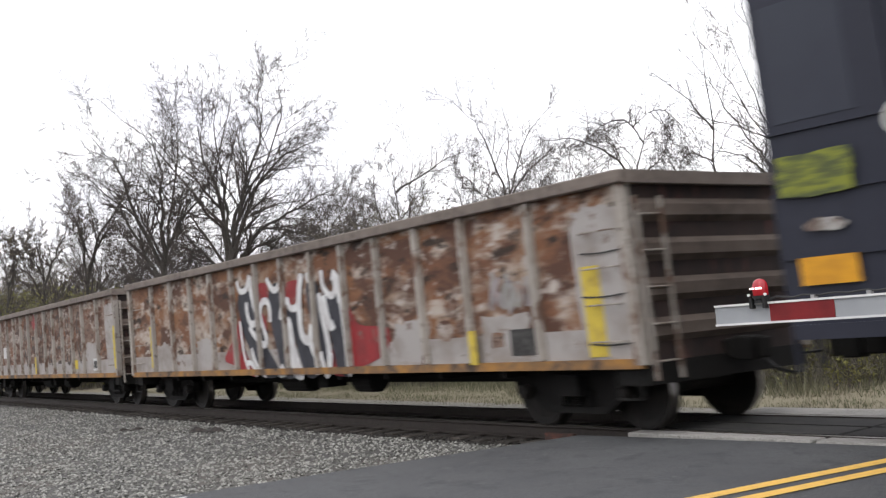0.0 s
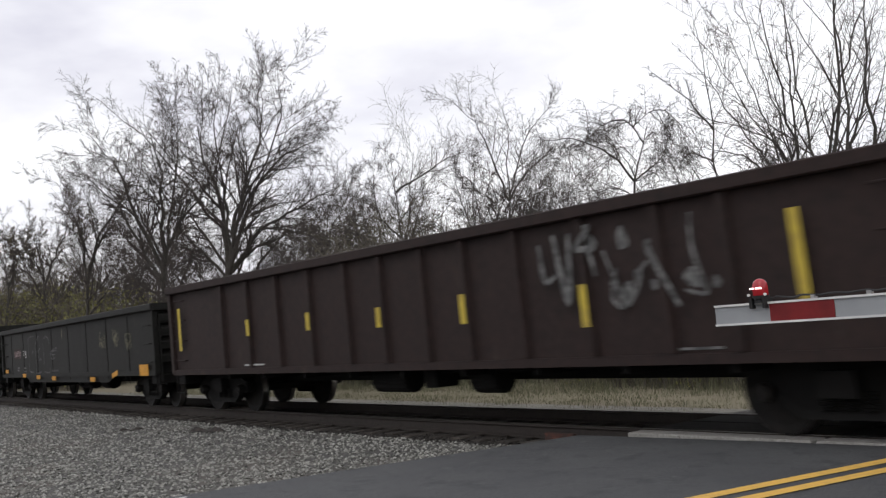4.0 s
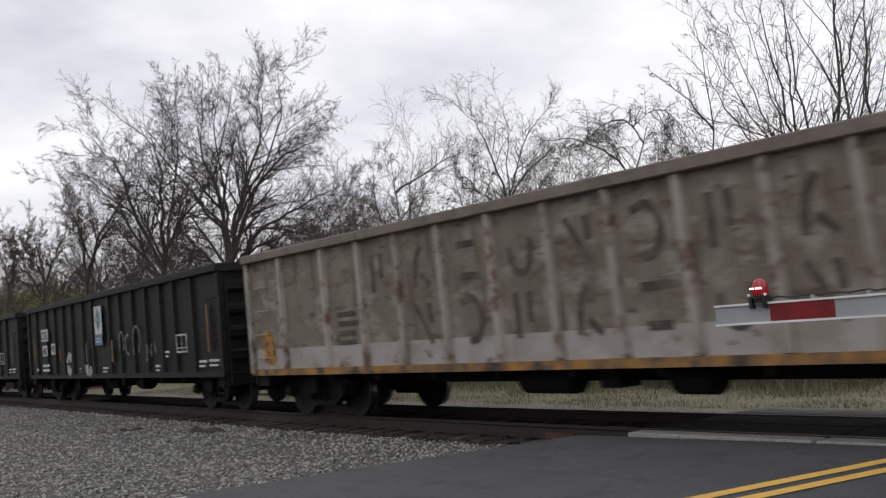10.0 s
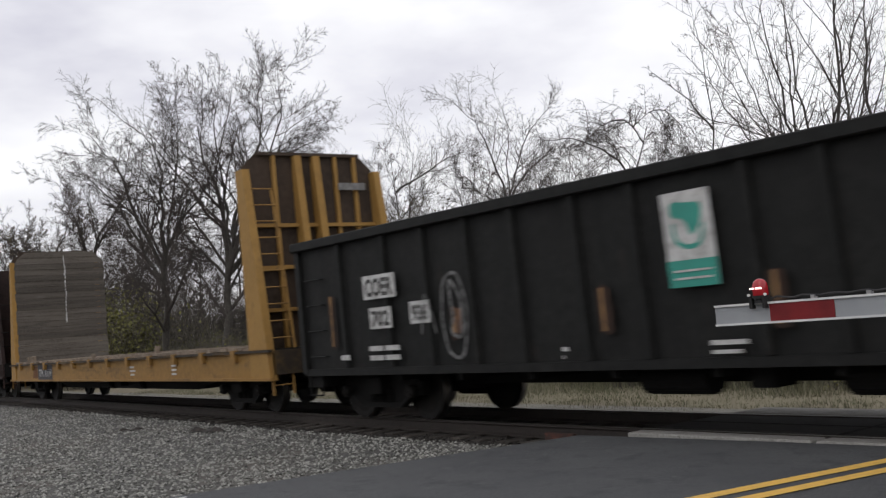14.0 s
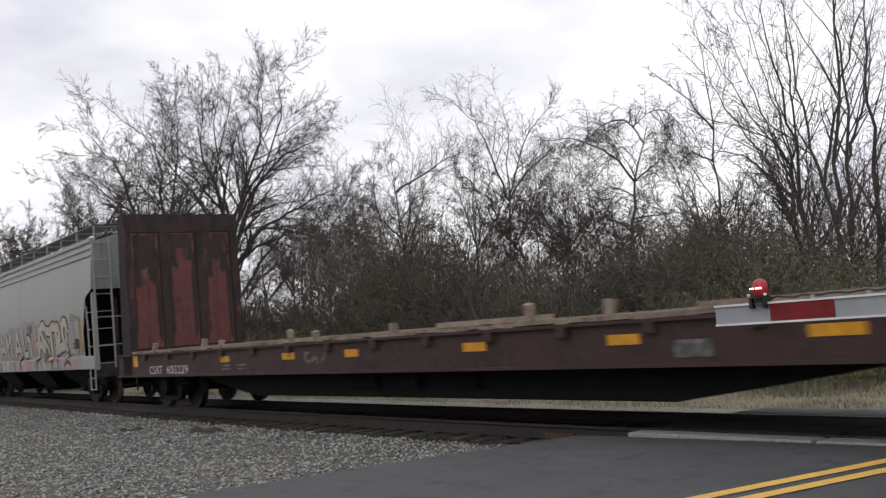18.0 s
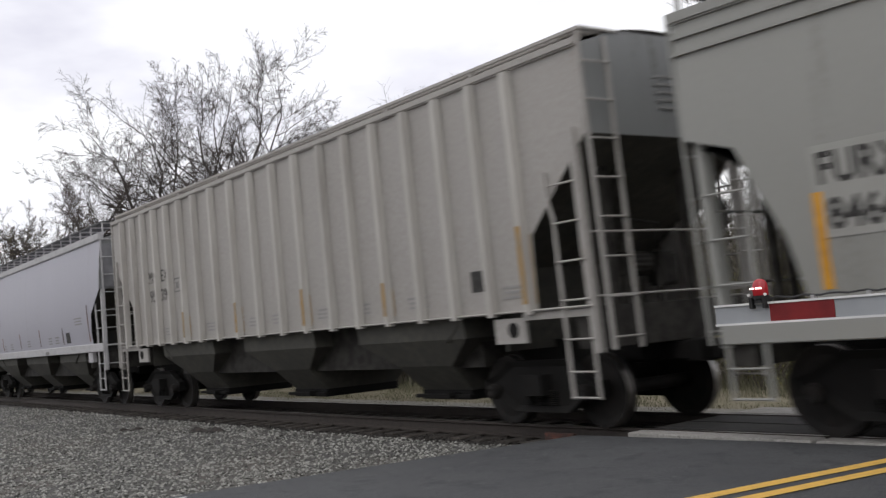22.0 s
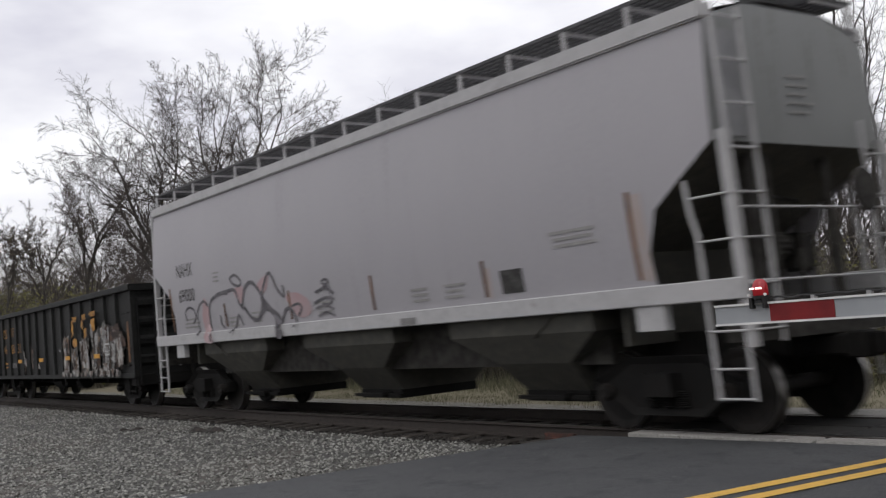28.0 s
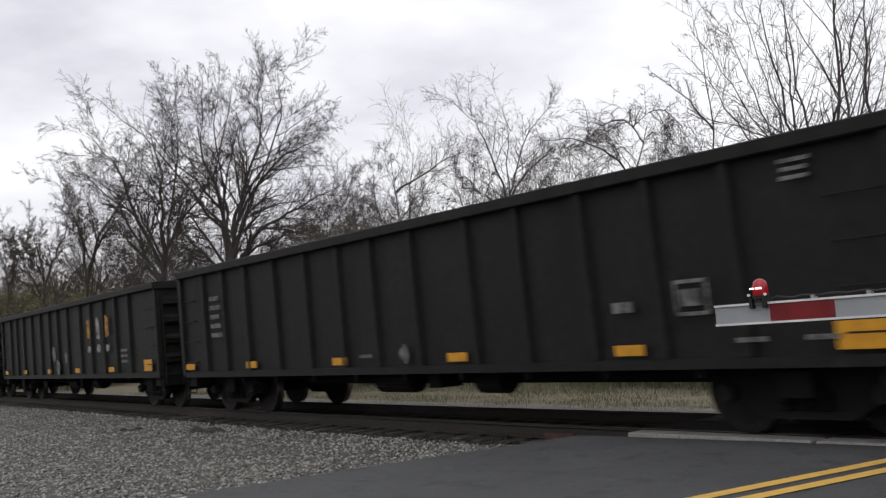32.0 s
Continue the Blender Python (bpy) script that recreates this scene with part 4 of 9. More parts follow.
# Near-black base: shade under the cars goes into the colour with the soot.
UNDER_BLACK = material("sooty, shade-black underframe", (0.0055, 0.0053, 0.005), 0.85, other=(0.009, 0.0082, 0.0075), size=0.4, fine=((0.01, 0.0095, 0.009), 12), spec=0.22)
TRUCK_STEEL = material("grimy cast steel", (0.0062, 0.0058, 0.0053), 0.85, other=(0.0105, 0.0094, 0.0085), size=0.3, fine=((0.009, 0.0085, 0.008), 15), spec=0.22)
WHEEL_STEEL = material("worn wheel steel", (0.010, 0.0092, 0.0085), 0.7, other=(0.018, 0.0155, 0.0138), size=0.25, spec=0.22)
TREAD = material("polished wheel tread", (0.4, 0.39, 0.38), 0.35, metal=1.0, other=(0.3, 0.28, 0.26), size=0.2)
YELLOW_FLAT = material("worn yellow paint", (0.27, 0.15, 0.04), 0.7, other=(0.16, 0.09, 0.03), size=0.9, cover=0.5, spread=0.2, stretch=(0.5, 1, 1.2), fine=((0.30, 0.17, 0.048), 8), patches=[((0.11, 0.065, 0.03), 0.24, 0.7, (0.35, 1, 1.5)), ((0.036, 0.026, 0.019), 0.17, 0.6, (0.35, 1, 1.8))])
YELLOW_POST = material("sun-worn yellow paint", (0.31, 0.178, 0.048), 0.7, other=(0.235, 0.135, 0.042), size=0.7, cover=0.4, spread=0.2, fine=((0.34, 0.195, 0.054), 8), patches=[((0.10, 0.06, 0.03), 0.1, 0.3, (1, 1, 0.5))])
SILL_SOOT_SHADE = material("sooty sill edge with deck shade", (0.052, 0.038, 0.026), 0.8, other=(0.14, 0.085, 0.032), size=0.5, cover=0.35, spread=0.1, stretch=(0.4, 1, 1), fine=((0.035, 0.028, 0.022), 9))
BULKHEAD_DARK = material("dark stained panel", (0.05, 0.034, 0.024), 0.85, other=(0.032, 0.024, 0.019), size=0.5, stretch=(1, 1, 0.4), fine=((0.065, 0.046, 0.033), 9))
OLD_PLANK = material("weathered grey plank", (0.115, 0.102, 0.086), 0.9, other=(0.046, 0.039, 0.033), size=0.3, stretch=(1, 0.14, 3), vary=0.3, fine=((0.125, 0.11, 0.094), 25), patches=[((0.03, 0.026, 0.023), 0.16, 0.2, (1, 0.2, 3)), ((0.16, 0.15, 0.135), 0.14, 0.3, (1, 0.25, 2))], bump=0.5, bump_size=20)
DECK_WOOD = material("splintered deck timber", (0.21, 0.165, 0.125), 0.9, other=(0.12, 0.095, 0.075), size=0.4, stretch=(1, 0.3, 1), vary=0.25, fine=((0.27, 0.22, 0.17), 18))
MAROON = material("dark maroon paint", (0.052, 0.027, 0.024), 0.7, other=(0.03, 0.019, 0.017), size=0.7, fine=((0.058, 0.032, 0.028), 8), patches=[((0.02, 0.015, 0.014), 0.32, 0.5, (0.6, 1, 0.8)), ((0.075, 0.05, 0.042), 0.1, 0.2, (0.6, 1, 1))])
MAROON_DARK = material("soot-stained maroon paint", (0.030, 0.0195, 0.0185), 0.75, other=(0.018, 0.014, 0.0135), size=0.7, stretch=(1, 1, 0.4), fine=((0.04, 0.025, 0.023), 8), spec=0.2)
RED_PANEL = material("faded red panel", (0.135, 0.047, 0.044), 0.75, other=(0.095, 0.037, 0.035), size=0.5, stretch=(1, 1, 0.4), fine=((0.128, 0.046, 0.043), 9), patches=[((0.045, 0.028, 0.026), 0.36, 0.42, (1.8, 1.8, 0.28)), ((0.03, 0.022, 0.021), 0.2, 0.16, (1.6, 1.6, 0.4)), ((0.21, 0.10, 0.09), 0.12, 0.3, (1, 1, 0.5))])
SOOT_SHADE_PANEL = material("soot-black and shade-dark panel", (0.024, 0.019, 0.018), 0.8, other=(0.042, 0.028, 0.025), size=0.4, stretch=(1, 1, 0.5), patches=[((0.10, 0.042, 0.038), 0.2, 0.3, (1.5, 1.5, 0.4))])
NAVY_PAINT = material("dark navy paint", (0.018, 0.021, 0.034), 0.55, other=(0.026, 0.028, 0.042), size=0.9, spread=0.18, fine=((0.018, 0.02, 0.032), 6))
YELLOW_TAPE = material("yellow reflector", (0.62, 0.30, 0.02), 0.55, other=(0.5, 0.235, 0.02), size=0.15)
YELLOW_PAINT = material("yellow paint stripe", (0.55, 0.42, 0.06), 0.65, other=(0.38, 0.28, 0.06), cover=0.35, size=0.2)
ORANGE_PAINT = material("rust-stained orange stripe", (0.20, 0.10, 0.048), 0.75, other=(0.085, 0.05, 0.036), cover=0.5, size=0.25, stretch=(1, 1, 0.4))
ORANGE_LINE = material("orange sill stripe", (0.34, 0.17, 0.045), 0.75, other=(0.13, 0.085, 0.055), cover=0.55, size=0.4, patches=[((0.05, 0.036, 0.028), 0.25, 0.4, (1, 1, 1))])
# Dark blotches put the shade of the gap between cars into the ribs.
END_RIB_SHADE = material("end rib steel with gap shade", (0.20, 0.165, 0.14), 0.8, other=(0.05, 0.038, 0.032), cover=0.62, size=1.0, spread=0.12, stretch=(1, 1, 0.6), fine=((0.11, 0.085, 0.07), 9))
WHITE_MARK = material("worn white marking", (0.55, 0.55, 0.54), 0.7, other=(0.36, 0.35, 0.34), cover=0.4, size=0.12)
CHALK = material("faint white scrawl", (0.187, 0.187, 0.184), 0.85, other=(0.072, 0.072, 0.072), cover=0.5, size=0.12)
BLACK_MARK = material("black lettering", (0.03, 0.029, 0.028), 0.7, other=(0.07, 0.068, 0.065), cover=0.4, size=0.1)
GREY_MARK = material("grey stencilled marking", (0.16, 0.157, 0.155), 0.7, other=(0.23, 0.225, 0.22), cover=0.5, size=0.1)
AMBER_MARK = material("amber lettering", (0.45, 0.22, 0.035), 0.7, other=(0.22, 0.11, 0.035), cover=0.45, size=0.2, patches=[((0.03, 0.024, 0.02), 0.3, 0.12, (1, 1, 1))])
SPRAY_BLACK = material("black spray paint", (0.016, 0.017, 0.024), 0.55, other=(0.03, 0.03, 0.04), size=0.3)
SPRAY_WHITE = material("white spray paint", (0.62, 0.62, 0.62), 0.6, other=(0.5, 0.49, 0.49), size=0.25)
SPRAY_RED = material("red spray paint", (0.26, 0.022, 0.026), 0.6, other=(0.19, 0.022, 0.024), size=0.3, cover=0.45, patches=[((0.16, 0.10, 0.08), 0.2, 0.25, (1, 1, 1))])
SPRAY_ORANGE = material("orange spray paint", (0.42, 0.20, 0.09), 0.65, other=(0.36, 0.22, 0.16), size=0.3, cover=0.5)
SPRAY_PINK = material("pink spray paint", (0.40, 0.22, 0.235), 0.6, other=(0.34, 0.23, 0.24), size=0.4, cover=0.45)
SPRAY_SILVER = material("peeling silver paint", (0.33, 0.32, 0.305), 0.6, other=(0.12, 0.09, 0.075), cover=0.5, size=0.22, spread=0.06, patches=[((0.15, 0.09, 0.06), 0.25, 0.2, (1, 1, 0.6))])
TEAL_SIGN = material("teal panel", (0.05, 0.30, 0.24), 0.55, other=(0.045, 0.26, 0.21), size=0.4)
BLUE_SIGN = material("blue panel", (0.065, 0.135, 0.22), 0.6, other=(0.10, 0.17, 0.24), size=0.2, cover=0.45, patches=[((0.30, 0.31, 0.30), 0.14, 0.08, (1, 1, 1))])
PEELING = material("peeling silver paint over rust", (0.30, 0.30, 0.29), 0.65, other=(0.085, 0.048, 0.032), cover=0.5, size=0.4, spread=0.03, stretch=(1, 1, 0.6), patches=[((0.48, 0.48, 0.47), 0.33, 0.3, (1, 1, 0.6)), ((0.15, 0.085, 0.035), 0.3, 0.45, (1, 1, 0.7)), ((0.014, 0.012, 0.011), 0.46, 0.34, (1.3, 1, 0.7)), ((0.20, 0.22, 0.24), 0.2, 0.3, (1, 1, 1))])
TAG_PALE = material("pale cream spray paint", (0.38, 0.365, 0.31), 0.6, other=(0.37, 0.32, 0.19), cover=0.4, size=0.5, spread=0.2, patches=[((0.30, 0.285, 0.29), 0.35, 0.4, (1, 1, 0.6)), ((0.34, 0.25, 0.22), 0.14, 0.3, (1, 1, 1))])
TAG_DARK = material("thin dark spray paint", (0.048, 0.047, 0.062), 0.6, other=(0.10, 0.092, 0.105), cover=0.45, size=0.3, spread=0.15)
HAZE_PINK = material("thin pink overspray", (0.285, 0.225, 0.24), 0.6, other=(0.275, 0.268, 0.252), cover=0.62, size=0.4, spread=0.15, patches=[((0.15, 0.135, 0.15), 0.2, 0.35, (1, 1, 1)), ((0.30, 0.20, 0.17), 0.2, 0.3, (1, 1, 1))])
GRIME_AND_SHADE = material("grimy end gear and shaded slope sheets", (0.05, 0.047, 0.042), 0.8, other=(0.022, 0.02, 0.018), cover=0.5, size=0.2)
CREAM_FAINT = material("worn cream paint", (0.17, 0.16, 0.105), 0.75, other=(0.028, 0.027, 0.022), cover=0.5, size=0.1, spread=0.1)
PURPLE_FAINT = material("worn purple paint", (0.085, 0.026, 0.092), 0.7, other=(0.024, 0.013, 0.026), cover=0.5, size=0.2, spread=0.12)
END_SHADE_GRIME = material("dirty end sheet paint, shade in base grey", (0.225, 0.232, 0.232), 0.55, other=(0.17, 0.174, 0.172), size=1.2, spread=0.2, stretch=(1, 1, 0.35), fine=((0.21, 0.215, 0.213), 14), patches=[((0.09, 0.086, 0.074), 0.16, 0.45, (1, 1.8, 0.25))])
WORN_OCHRE = material("worn ochre stripe paint", (0.33, 0.20, 0.06), 0.7, other=(0.25, 0.20, 0.13), cover=0.45, size=0.25, stretch=(1, 1, 0.5))
TAG_SOFT = material("thin grey spray paint", (0.085, 0.08, 0.09), 0.6, other=(0.16, 0.15, 0.16), cover=0.45, size=0.3, spread=0.15)
PINK_SOFT = material("soft pink spray paint", (0.40, 0.26, 0.27), 0.6, other=(0.37, 0.30, 0.31), size=0.4, cover=0.45, spread=0.2)
PEACH = material("pale rust wash", (0.37, 0.30, 0.275), 0.6, other=(0.355, 0.33, 0.332), size=0.3, cover=0.45, spread=0.2)
TORN = material("torn grey coat", (0.20, 0.20, 0.195), 0.7, other=(0.03, 0.026, 0.023), cover=0.5, size=0.3, spread=0.05, stretch=(1, 1, 0.6), patches=[((0.06, 0.038, 0.026), 0.42, 0.28, (1, 1, 0.8)), ((0.42, 0.42, 0.405), 0.24, 0.16, (1, 1, 0.6)), ((0.016, 0.015, 0.014), 0.36, 0.22, (1, 1, 0.6))])
PALE_MARK = material("faded grey stencilling", (0.25, 0.245, 0.24), 0.7, other=(0.30, 0.295, 0.285), cover=0.5, size=0.1)
DIM_STRIPE = material("dirty brown stripe", (0.18, 0.09, 0.04), 0.75, other=(0.07, 0.042, 0.028), cover=0.55, size=0.2, stretch=(1, 1, 0.4))
PALE_PATCH = material("faded paint patch", (0.335, 0.335, 0.315), 0.6, other=(0.29, 0.288, 0.268), size=0.5, spread=0.2)
LADDER_PLATE = material("grey ladder plate", (0.24, 0.24, 0.25), 0.6, other=(0.19, 0.19, 0.20), size=0.4)
GRATING = material("grey steel grating", (0.075, 0.075, 0.078), 0.6, other=(0.05, 0.05, 0.052), size=0.2)



# ---- shared running gear ----
def sideframe_mesh():
    bm = bmesh.new()
    outline = [(-1.10, 0.40), (-0.80, 0.38), (-0.52, 0.20), (0.52, 0.20), (0.80, 0.38), (1.10, 0.40), (1.13, 0.60), (0.92, 0.66), (0.55, 0.86), (-0.55, 0.86), (-0.92, 0.66), (-1.13, 0.60)]
    lo = [bm.verts.new((x, -0.07, z)) for x, z in outline]
    hi = [bm.verts.new((x, 0.07, z)) for x, z in outline]
    bm.faces.new(lo)
    bm.faces.new(hi[::-1])
    for i in range(len(lo)):
        j = (i + 1) % len(lo)
        bm.faces.new((lo[j], lo[i], hi[i], hi[j]))
    bm.normal_update()
    bm.faces.ensure_lookup_table()
    front = bm.faces[0]
    bmesh.ops.inset_region(bm, faces=[front], thickness=0.085, depth=0.0)
    for v in front.verts:
        v.co.y += 0.05
    return finish(bm, "sideframe")


def wheelset_mesh():
    bm = bmesh.new()
    for side in (-1, 1):
        prof = [(0.05, 0.09), (0.075, 0.10), (0.06, 0.36), (0.075, 0.42), (0.075, 0.457), (-0.03, 0.462), (-0.045, 0.485), (-0.06, 0.485), (-0.062, 0.42), (-0.03, 0.36), (-0.05, 0.10)]
        rows = []
        n = 24
        for k in range(n):
            a = k * 2 * math.pi / n
            rows.append([bm.verts.new((r * math.cos(a), side * (0.76 + y), r * math.sin(a))) for y, r in prof])
        for k in range(n):
            p, q = rows[k], rows[(k + 1) % n]
            for i in range(len(prof) - 1):
                f = bm.faces.new((p[i], q[i], q[i + 1], p[i + 1]) if side > 0 else (q[i], p[i], p[i + 1], q[i + 1]))
                f.material_index = 1 if i == 4 else 0
    disc(bm, (0, -1.12, 0), (0, 1, 0), 0.085, 2.24, 12)
    for side in (-1, 1):
        disc(bm, (0, side * 1.08, 0), (0, side, 0), 0.11, 0.09, 12, 0.09)
        for k in range(3):
            a = k * 2.094
            disc(bm, (0.055 * math.cos(a), side * 1.17, 0.055 * math.sin(a)), (0, side, 0), 0.02, 0.02, 6)
    return finish(bm, "wheelset")


SIDEFRAME, WHEELSET = sideframe_mesh(), wheelset_mesh()
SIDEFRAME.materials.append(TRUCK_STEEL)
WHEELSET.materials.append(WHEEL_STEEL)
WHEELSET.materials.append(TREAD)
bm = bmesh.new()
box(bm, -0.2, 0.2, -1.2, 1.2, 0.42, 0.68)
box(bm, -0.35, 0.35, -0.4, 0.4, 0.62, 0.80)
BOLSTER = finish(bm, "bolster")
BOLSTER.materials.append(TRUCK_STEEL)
bm = bmesh.new()
coil = []
for j in range(17):
    rr = 0.09 if j % 2 else 0.072
    coil.append([bm.verts.new((rr * math.cos(k * 0.6283), rr * math.sin(k * 0.6283), 0.285 + 0.012 * j)) for k in range(10)])
for p, q in zip(coil, coil[1:]):
    for k in range(10):
        bm.faces.new((p[k], p[(k + 1) % 10], q[(k + 1) % 10], q[k]))
SPRINGS = finish(bm, "spring")
SPRINGS.materials.append(TRUCK_STEEL)
bm = bmesh.new()
box(bm, -0.62, 0.0, -0.10, 0.10, 0.76, 0.98)
box(bm, 0.0, 0.24, -0.15, 0.15, 0.73, 1.01)
box(bm, 0.24, 0.36, 0.02, 0.14, 0.75, 0.99)
bmesh.ops.bevel(bm, geom=bm.edges[:], offset=0.02, segments=1, affect="EDGES")
COUPLER = finish(bm, "coupler")
COUPLER.materials.append(TRUCK_STEEL)
rolling = []


def child(name, mesh, parent, m=None):
    ob = new(name, mesh)
    ob.parent = parent
    if m is not None:
        ob.matrix_basis = m
    return ob


def add_trucks(car, half, inset=1.6, sill_z=0.86):
    for end in (-1, 1):
        bol = child("truck", BOLSTER, car, Matrix.Translation((end * (half - inset), 0, 0)))
        for side in (-1, 1):
            child("sideframe", SIDEFRAME, bol, pose(0, side * 1.0, 0, 0, 0, 0 if side < 0 else 180))
            for sx in (-0.22, 0.0, 0.22):
                child("spring", SPRINGS, bol, Matrix.Translation((sx, side * 1.0, 0)))
        for w in (-0.89, 0.89):
            ws = child("wheelset", WHEELSET, bol, Matrix.Translation((w, 0, 0.457)))
            rolling.append((ws, car))
        child("coupler", COUPLER, car, pose(end * (half + 0.12), 0, 0, 0, 0, 0 if end > 0 else 180))


def side_plate(name, car, x0, x1, z0, z1, mat, y=-1.435, label="", thick=0.006, slant=0.0):
    bm = bmesh.new()
    box(bm, x0, x1, y - thick, y, z0, z1)
    if slant:
        for v in bm.verts:
            v.co.x += slant * (v.co.z - z0)
    return part(name, bm, mat, car, label)


def lettering(text, car, x, z, height, mat, y=-1.436, name="lettering", label="", width=None, gap=1.0, bold=0.0):
    """Words painted on the near side, from x, standing on z."""
    cu = bpy.data.curves.new(name, "FONT")
    cu.body, cu.size, cu.space_character, cu.offset = text, height * 1.38, gap, bold
    cu.resolution_u = 3
    ob = bpy.data.objects.new(name, cu)
    scene.collection.objects.link(ob)
    bpy.context.view_layer.update()
    me = bpy.data.meshes.new_from_object(ob.evaluated_get(bpy.context.evaluated_depsgraph_get()))
    bpy.data.objects.remove(ob)
    xs = [v.co.x for v in me.vertices]
    k = 1.0 if width is None else width / (max(xs) - min(xs))
    x_min = min(xs)
    for v in me.vertices:
        v.co = Vector((x + (v.co.x - x_min) * k, y, z + v.co.y))
    # one part for each character
    root = list(range(len(me.vertices)))

    def top_of(i):
        while root[i] != i:
            root[i] = root[root[i]]
            i = root[i]
        return i

    for f in me.polygons:
        for i in f.vertices[1:]:
            root[top_of(i)] = top_of(f.vertices[0])
    groups = {}
    for f in me.polygons:
        groups.setdefault(top_of(f.vertices[0]), []).append(list(f.vertices))
    for faces in groups.values():
        used = sorted({i for f in faces for i in f})
        back = {i: n for n, i in enumerate(used)}
        one = bpy.data.meshes.new("letter")
        one.from_pydata([me.vertices[i].co[:] for i in used], [], [[back[i] for i in f] for f in faces])
        one.materials.append(mat)
        ob = new("letter", one)
        ob.parent = car
        if label:
            ob["label"] = label
    bpy.data.meshes.remove(me)


def text_bars(car, x0, x1, z0, z1, lines, mat, y=-1.436, seed=0):
    """Small print too fine to read: a bar for each line."""
    r = random.Random(seed)
    for i in range(lines):
        h = (z1 - z0) / (lines * 2.1)
        z = z1 - (i + 1) * (z1 - z0) / lines + h * 0.3
        a = x0 + r.uniform(0, 0.1) * (x1 - x0)
        side_plate("marking", car, a, x1 - r.uniform(0, 0.25) * (x1 - x0), z, z + h, mat, y)


def ribbon(points, width, y, bm, taper=True):
    """A flat painted stroke in the side's plane through (x, z) points."""
    p = [Vector((x, 0, z)) for x, z in points]
    fine = []
    n = len(p)
    for i in range(n - 1):
        a, b, c, d = p[max(0, i - 1)], p[i], p[i + 1], p[min(n - 1, i + 2)]
        for k in range(6):
            t = k / 6
            fine.append(0.5 * ((2 * b) + (c - a) * t + (2 * a - 5 * b + 4 * c - d) * t * t + (3 * b - a - 3 * c + d) * t ** 3))
    fine.append(p[-1])
    rows = []
    m = len(fine)
    for i, q in enumerate(fine):
        t = (fine[min(m - 1, i + 1)] - fine[max(0, i - 1)])
        nrm = Vector((-t.z, 0, t.x))
        nrm = nrm.normalized() if nrm.length > 1e-6 else Vector((0, 0, 1))
        w = width * (0.55 + 0.45 * math.sin(math.pi * min(1, max(0, i / (m - 1))))) if taper else width
        rows.append([bm.verts.new((q.x + nrm.x * w / 2, y, q.z + nrm.z * w / 2)), bm.verts.new((q.x - nrm.x * w / 2, y, q.z - nrm.z * w / 2))])
    for r, q in zip(rows, rows[1:]):
        bm.faces.new((r[0], r[1], q[1], q[0]))


def blob(points, y, bm):
    """A filled painted patch with a rounded outline."""
    n = len(points)
    ring = []
    for i in range(n):
        a, b, c, d = (Vector(points[(i + k) % n]) for k in (-1, 0, 1, 2))
        for k in range(4):
            t = k / 4
            q = 0.5 * ((2 * b) + (c - a) * t + (2 * a - 5 * b + 4 * c - d) * t * t + (3 * b - a - 3 * c + d) * t ** 3)
            ring.append(bm.verts.new((q.x, y, q.y)))
    mid = bm.verts.new((sum(v.co.x for v in ring) / len(ring), y, sum(v.co.z for v in ring) / len(ring)))
    for i in range(len(ring)):
        bm.faces.new((ring[i], ring[(i + 1) % len(ring)], mid))


def scrawl(car, x0, x1, z0, z1, count, width, mat, y, seed, name="graffiti", label=""):
    """Loose painted loops and strokes over a field."""
    r = random.Random(seed)
    for i in range(count):
        bm = bmesh.new()
        cx = x0 + (x1 - x0) * (i + 0.5) / count
        w = (x1 - x0) / count
        pts = [(cx + r.uniform(-0.5, 0.5) * w, z0 + (z1 - z0) * r.random()) for _ in range(r.randint(3, 5))]
        pts.sort(key=lambda q: q[1] * r.choice((1, 1, -1)))
        ribbon(pts, width * r.uniform(0.7, 1.3), y - 0.0006 * i, bm)
        part(name, bm, mat, car, label)


def splashes(car, x0, x1, z0, z1, count, size, mat, y, seed, name="paint_patch", tall=1.0, label=""):
    r = random.Random(seed)
    for i in range(count):
        bm = bmesh.new()
        cx, cz = r.uniform(x0, x1), r.uniform(z0, z1)
        s = size * r.uniform(0.5, 1.3)
        pts = [(cx + s * r.uniform(0.6, 1.2) * math.cos(k * 0.785), cz + s * tall * r.uniform(0.6, 1.2) * math.sin(k * 0.785)) for k in range(8)]
        blob(pts, y - 0.0005 * i, bm)
        part(name, bm, mat, car, label)


def stroke(car, points, width, mat, y, name="graffiti", label=""):
    bm = bmesh.new()
    ribbon(points, width, y, bm, False)
    return part(name, bm, mat, car, label)


def patch(car, points, mat, y, name="graffiti", label=""):
    bm = bmesh.new()
    blob(points, y, bm)
    return part(name, bm, mat, car, label)


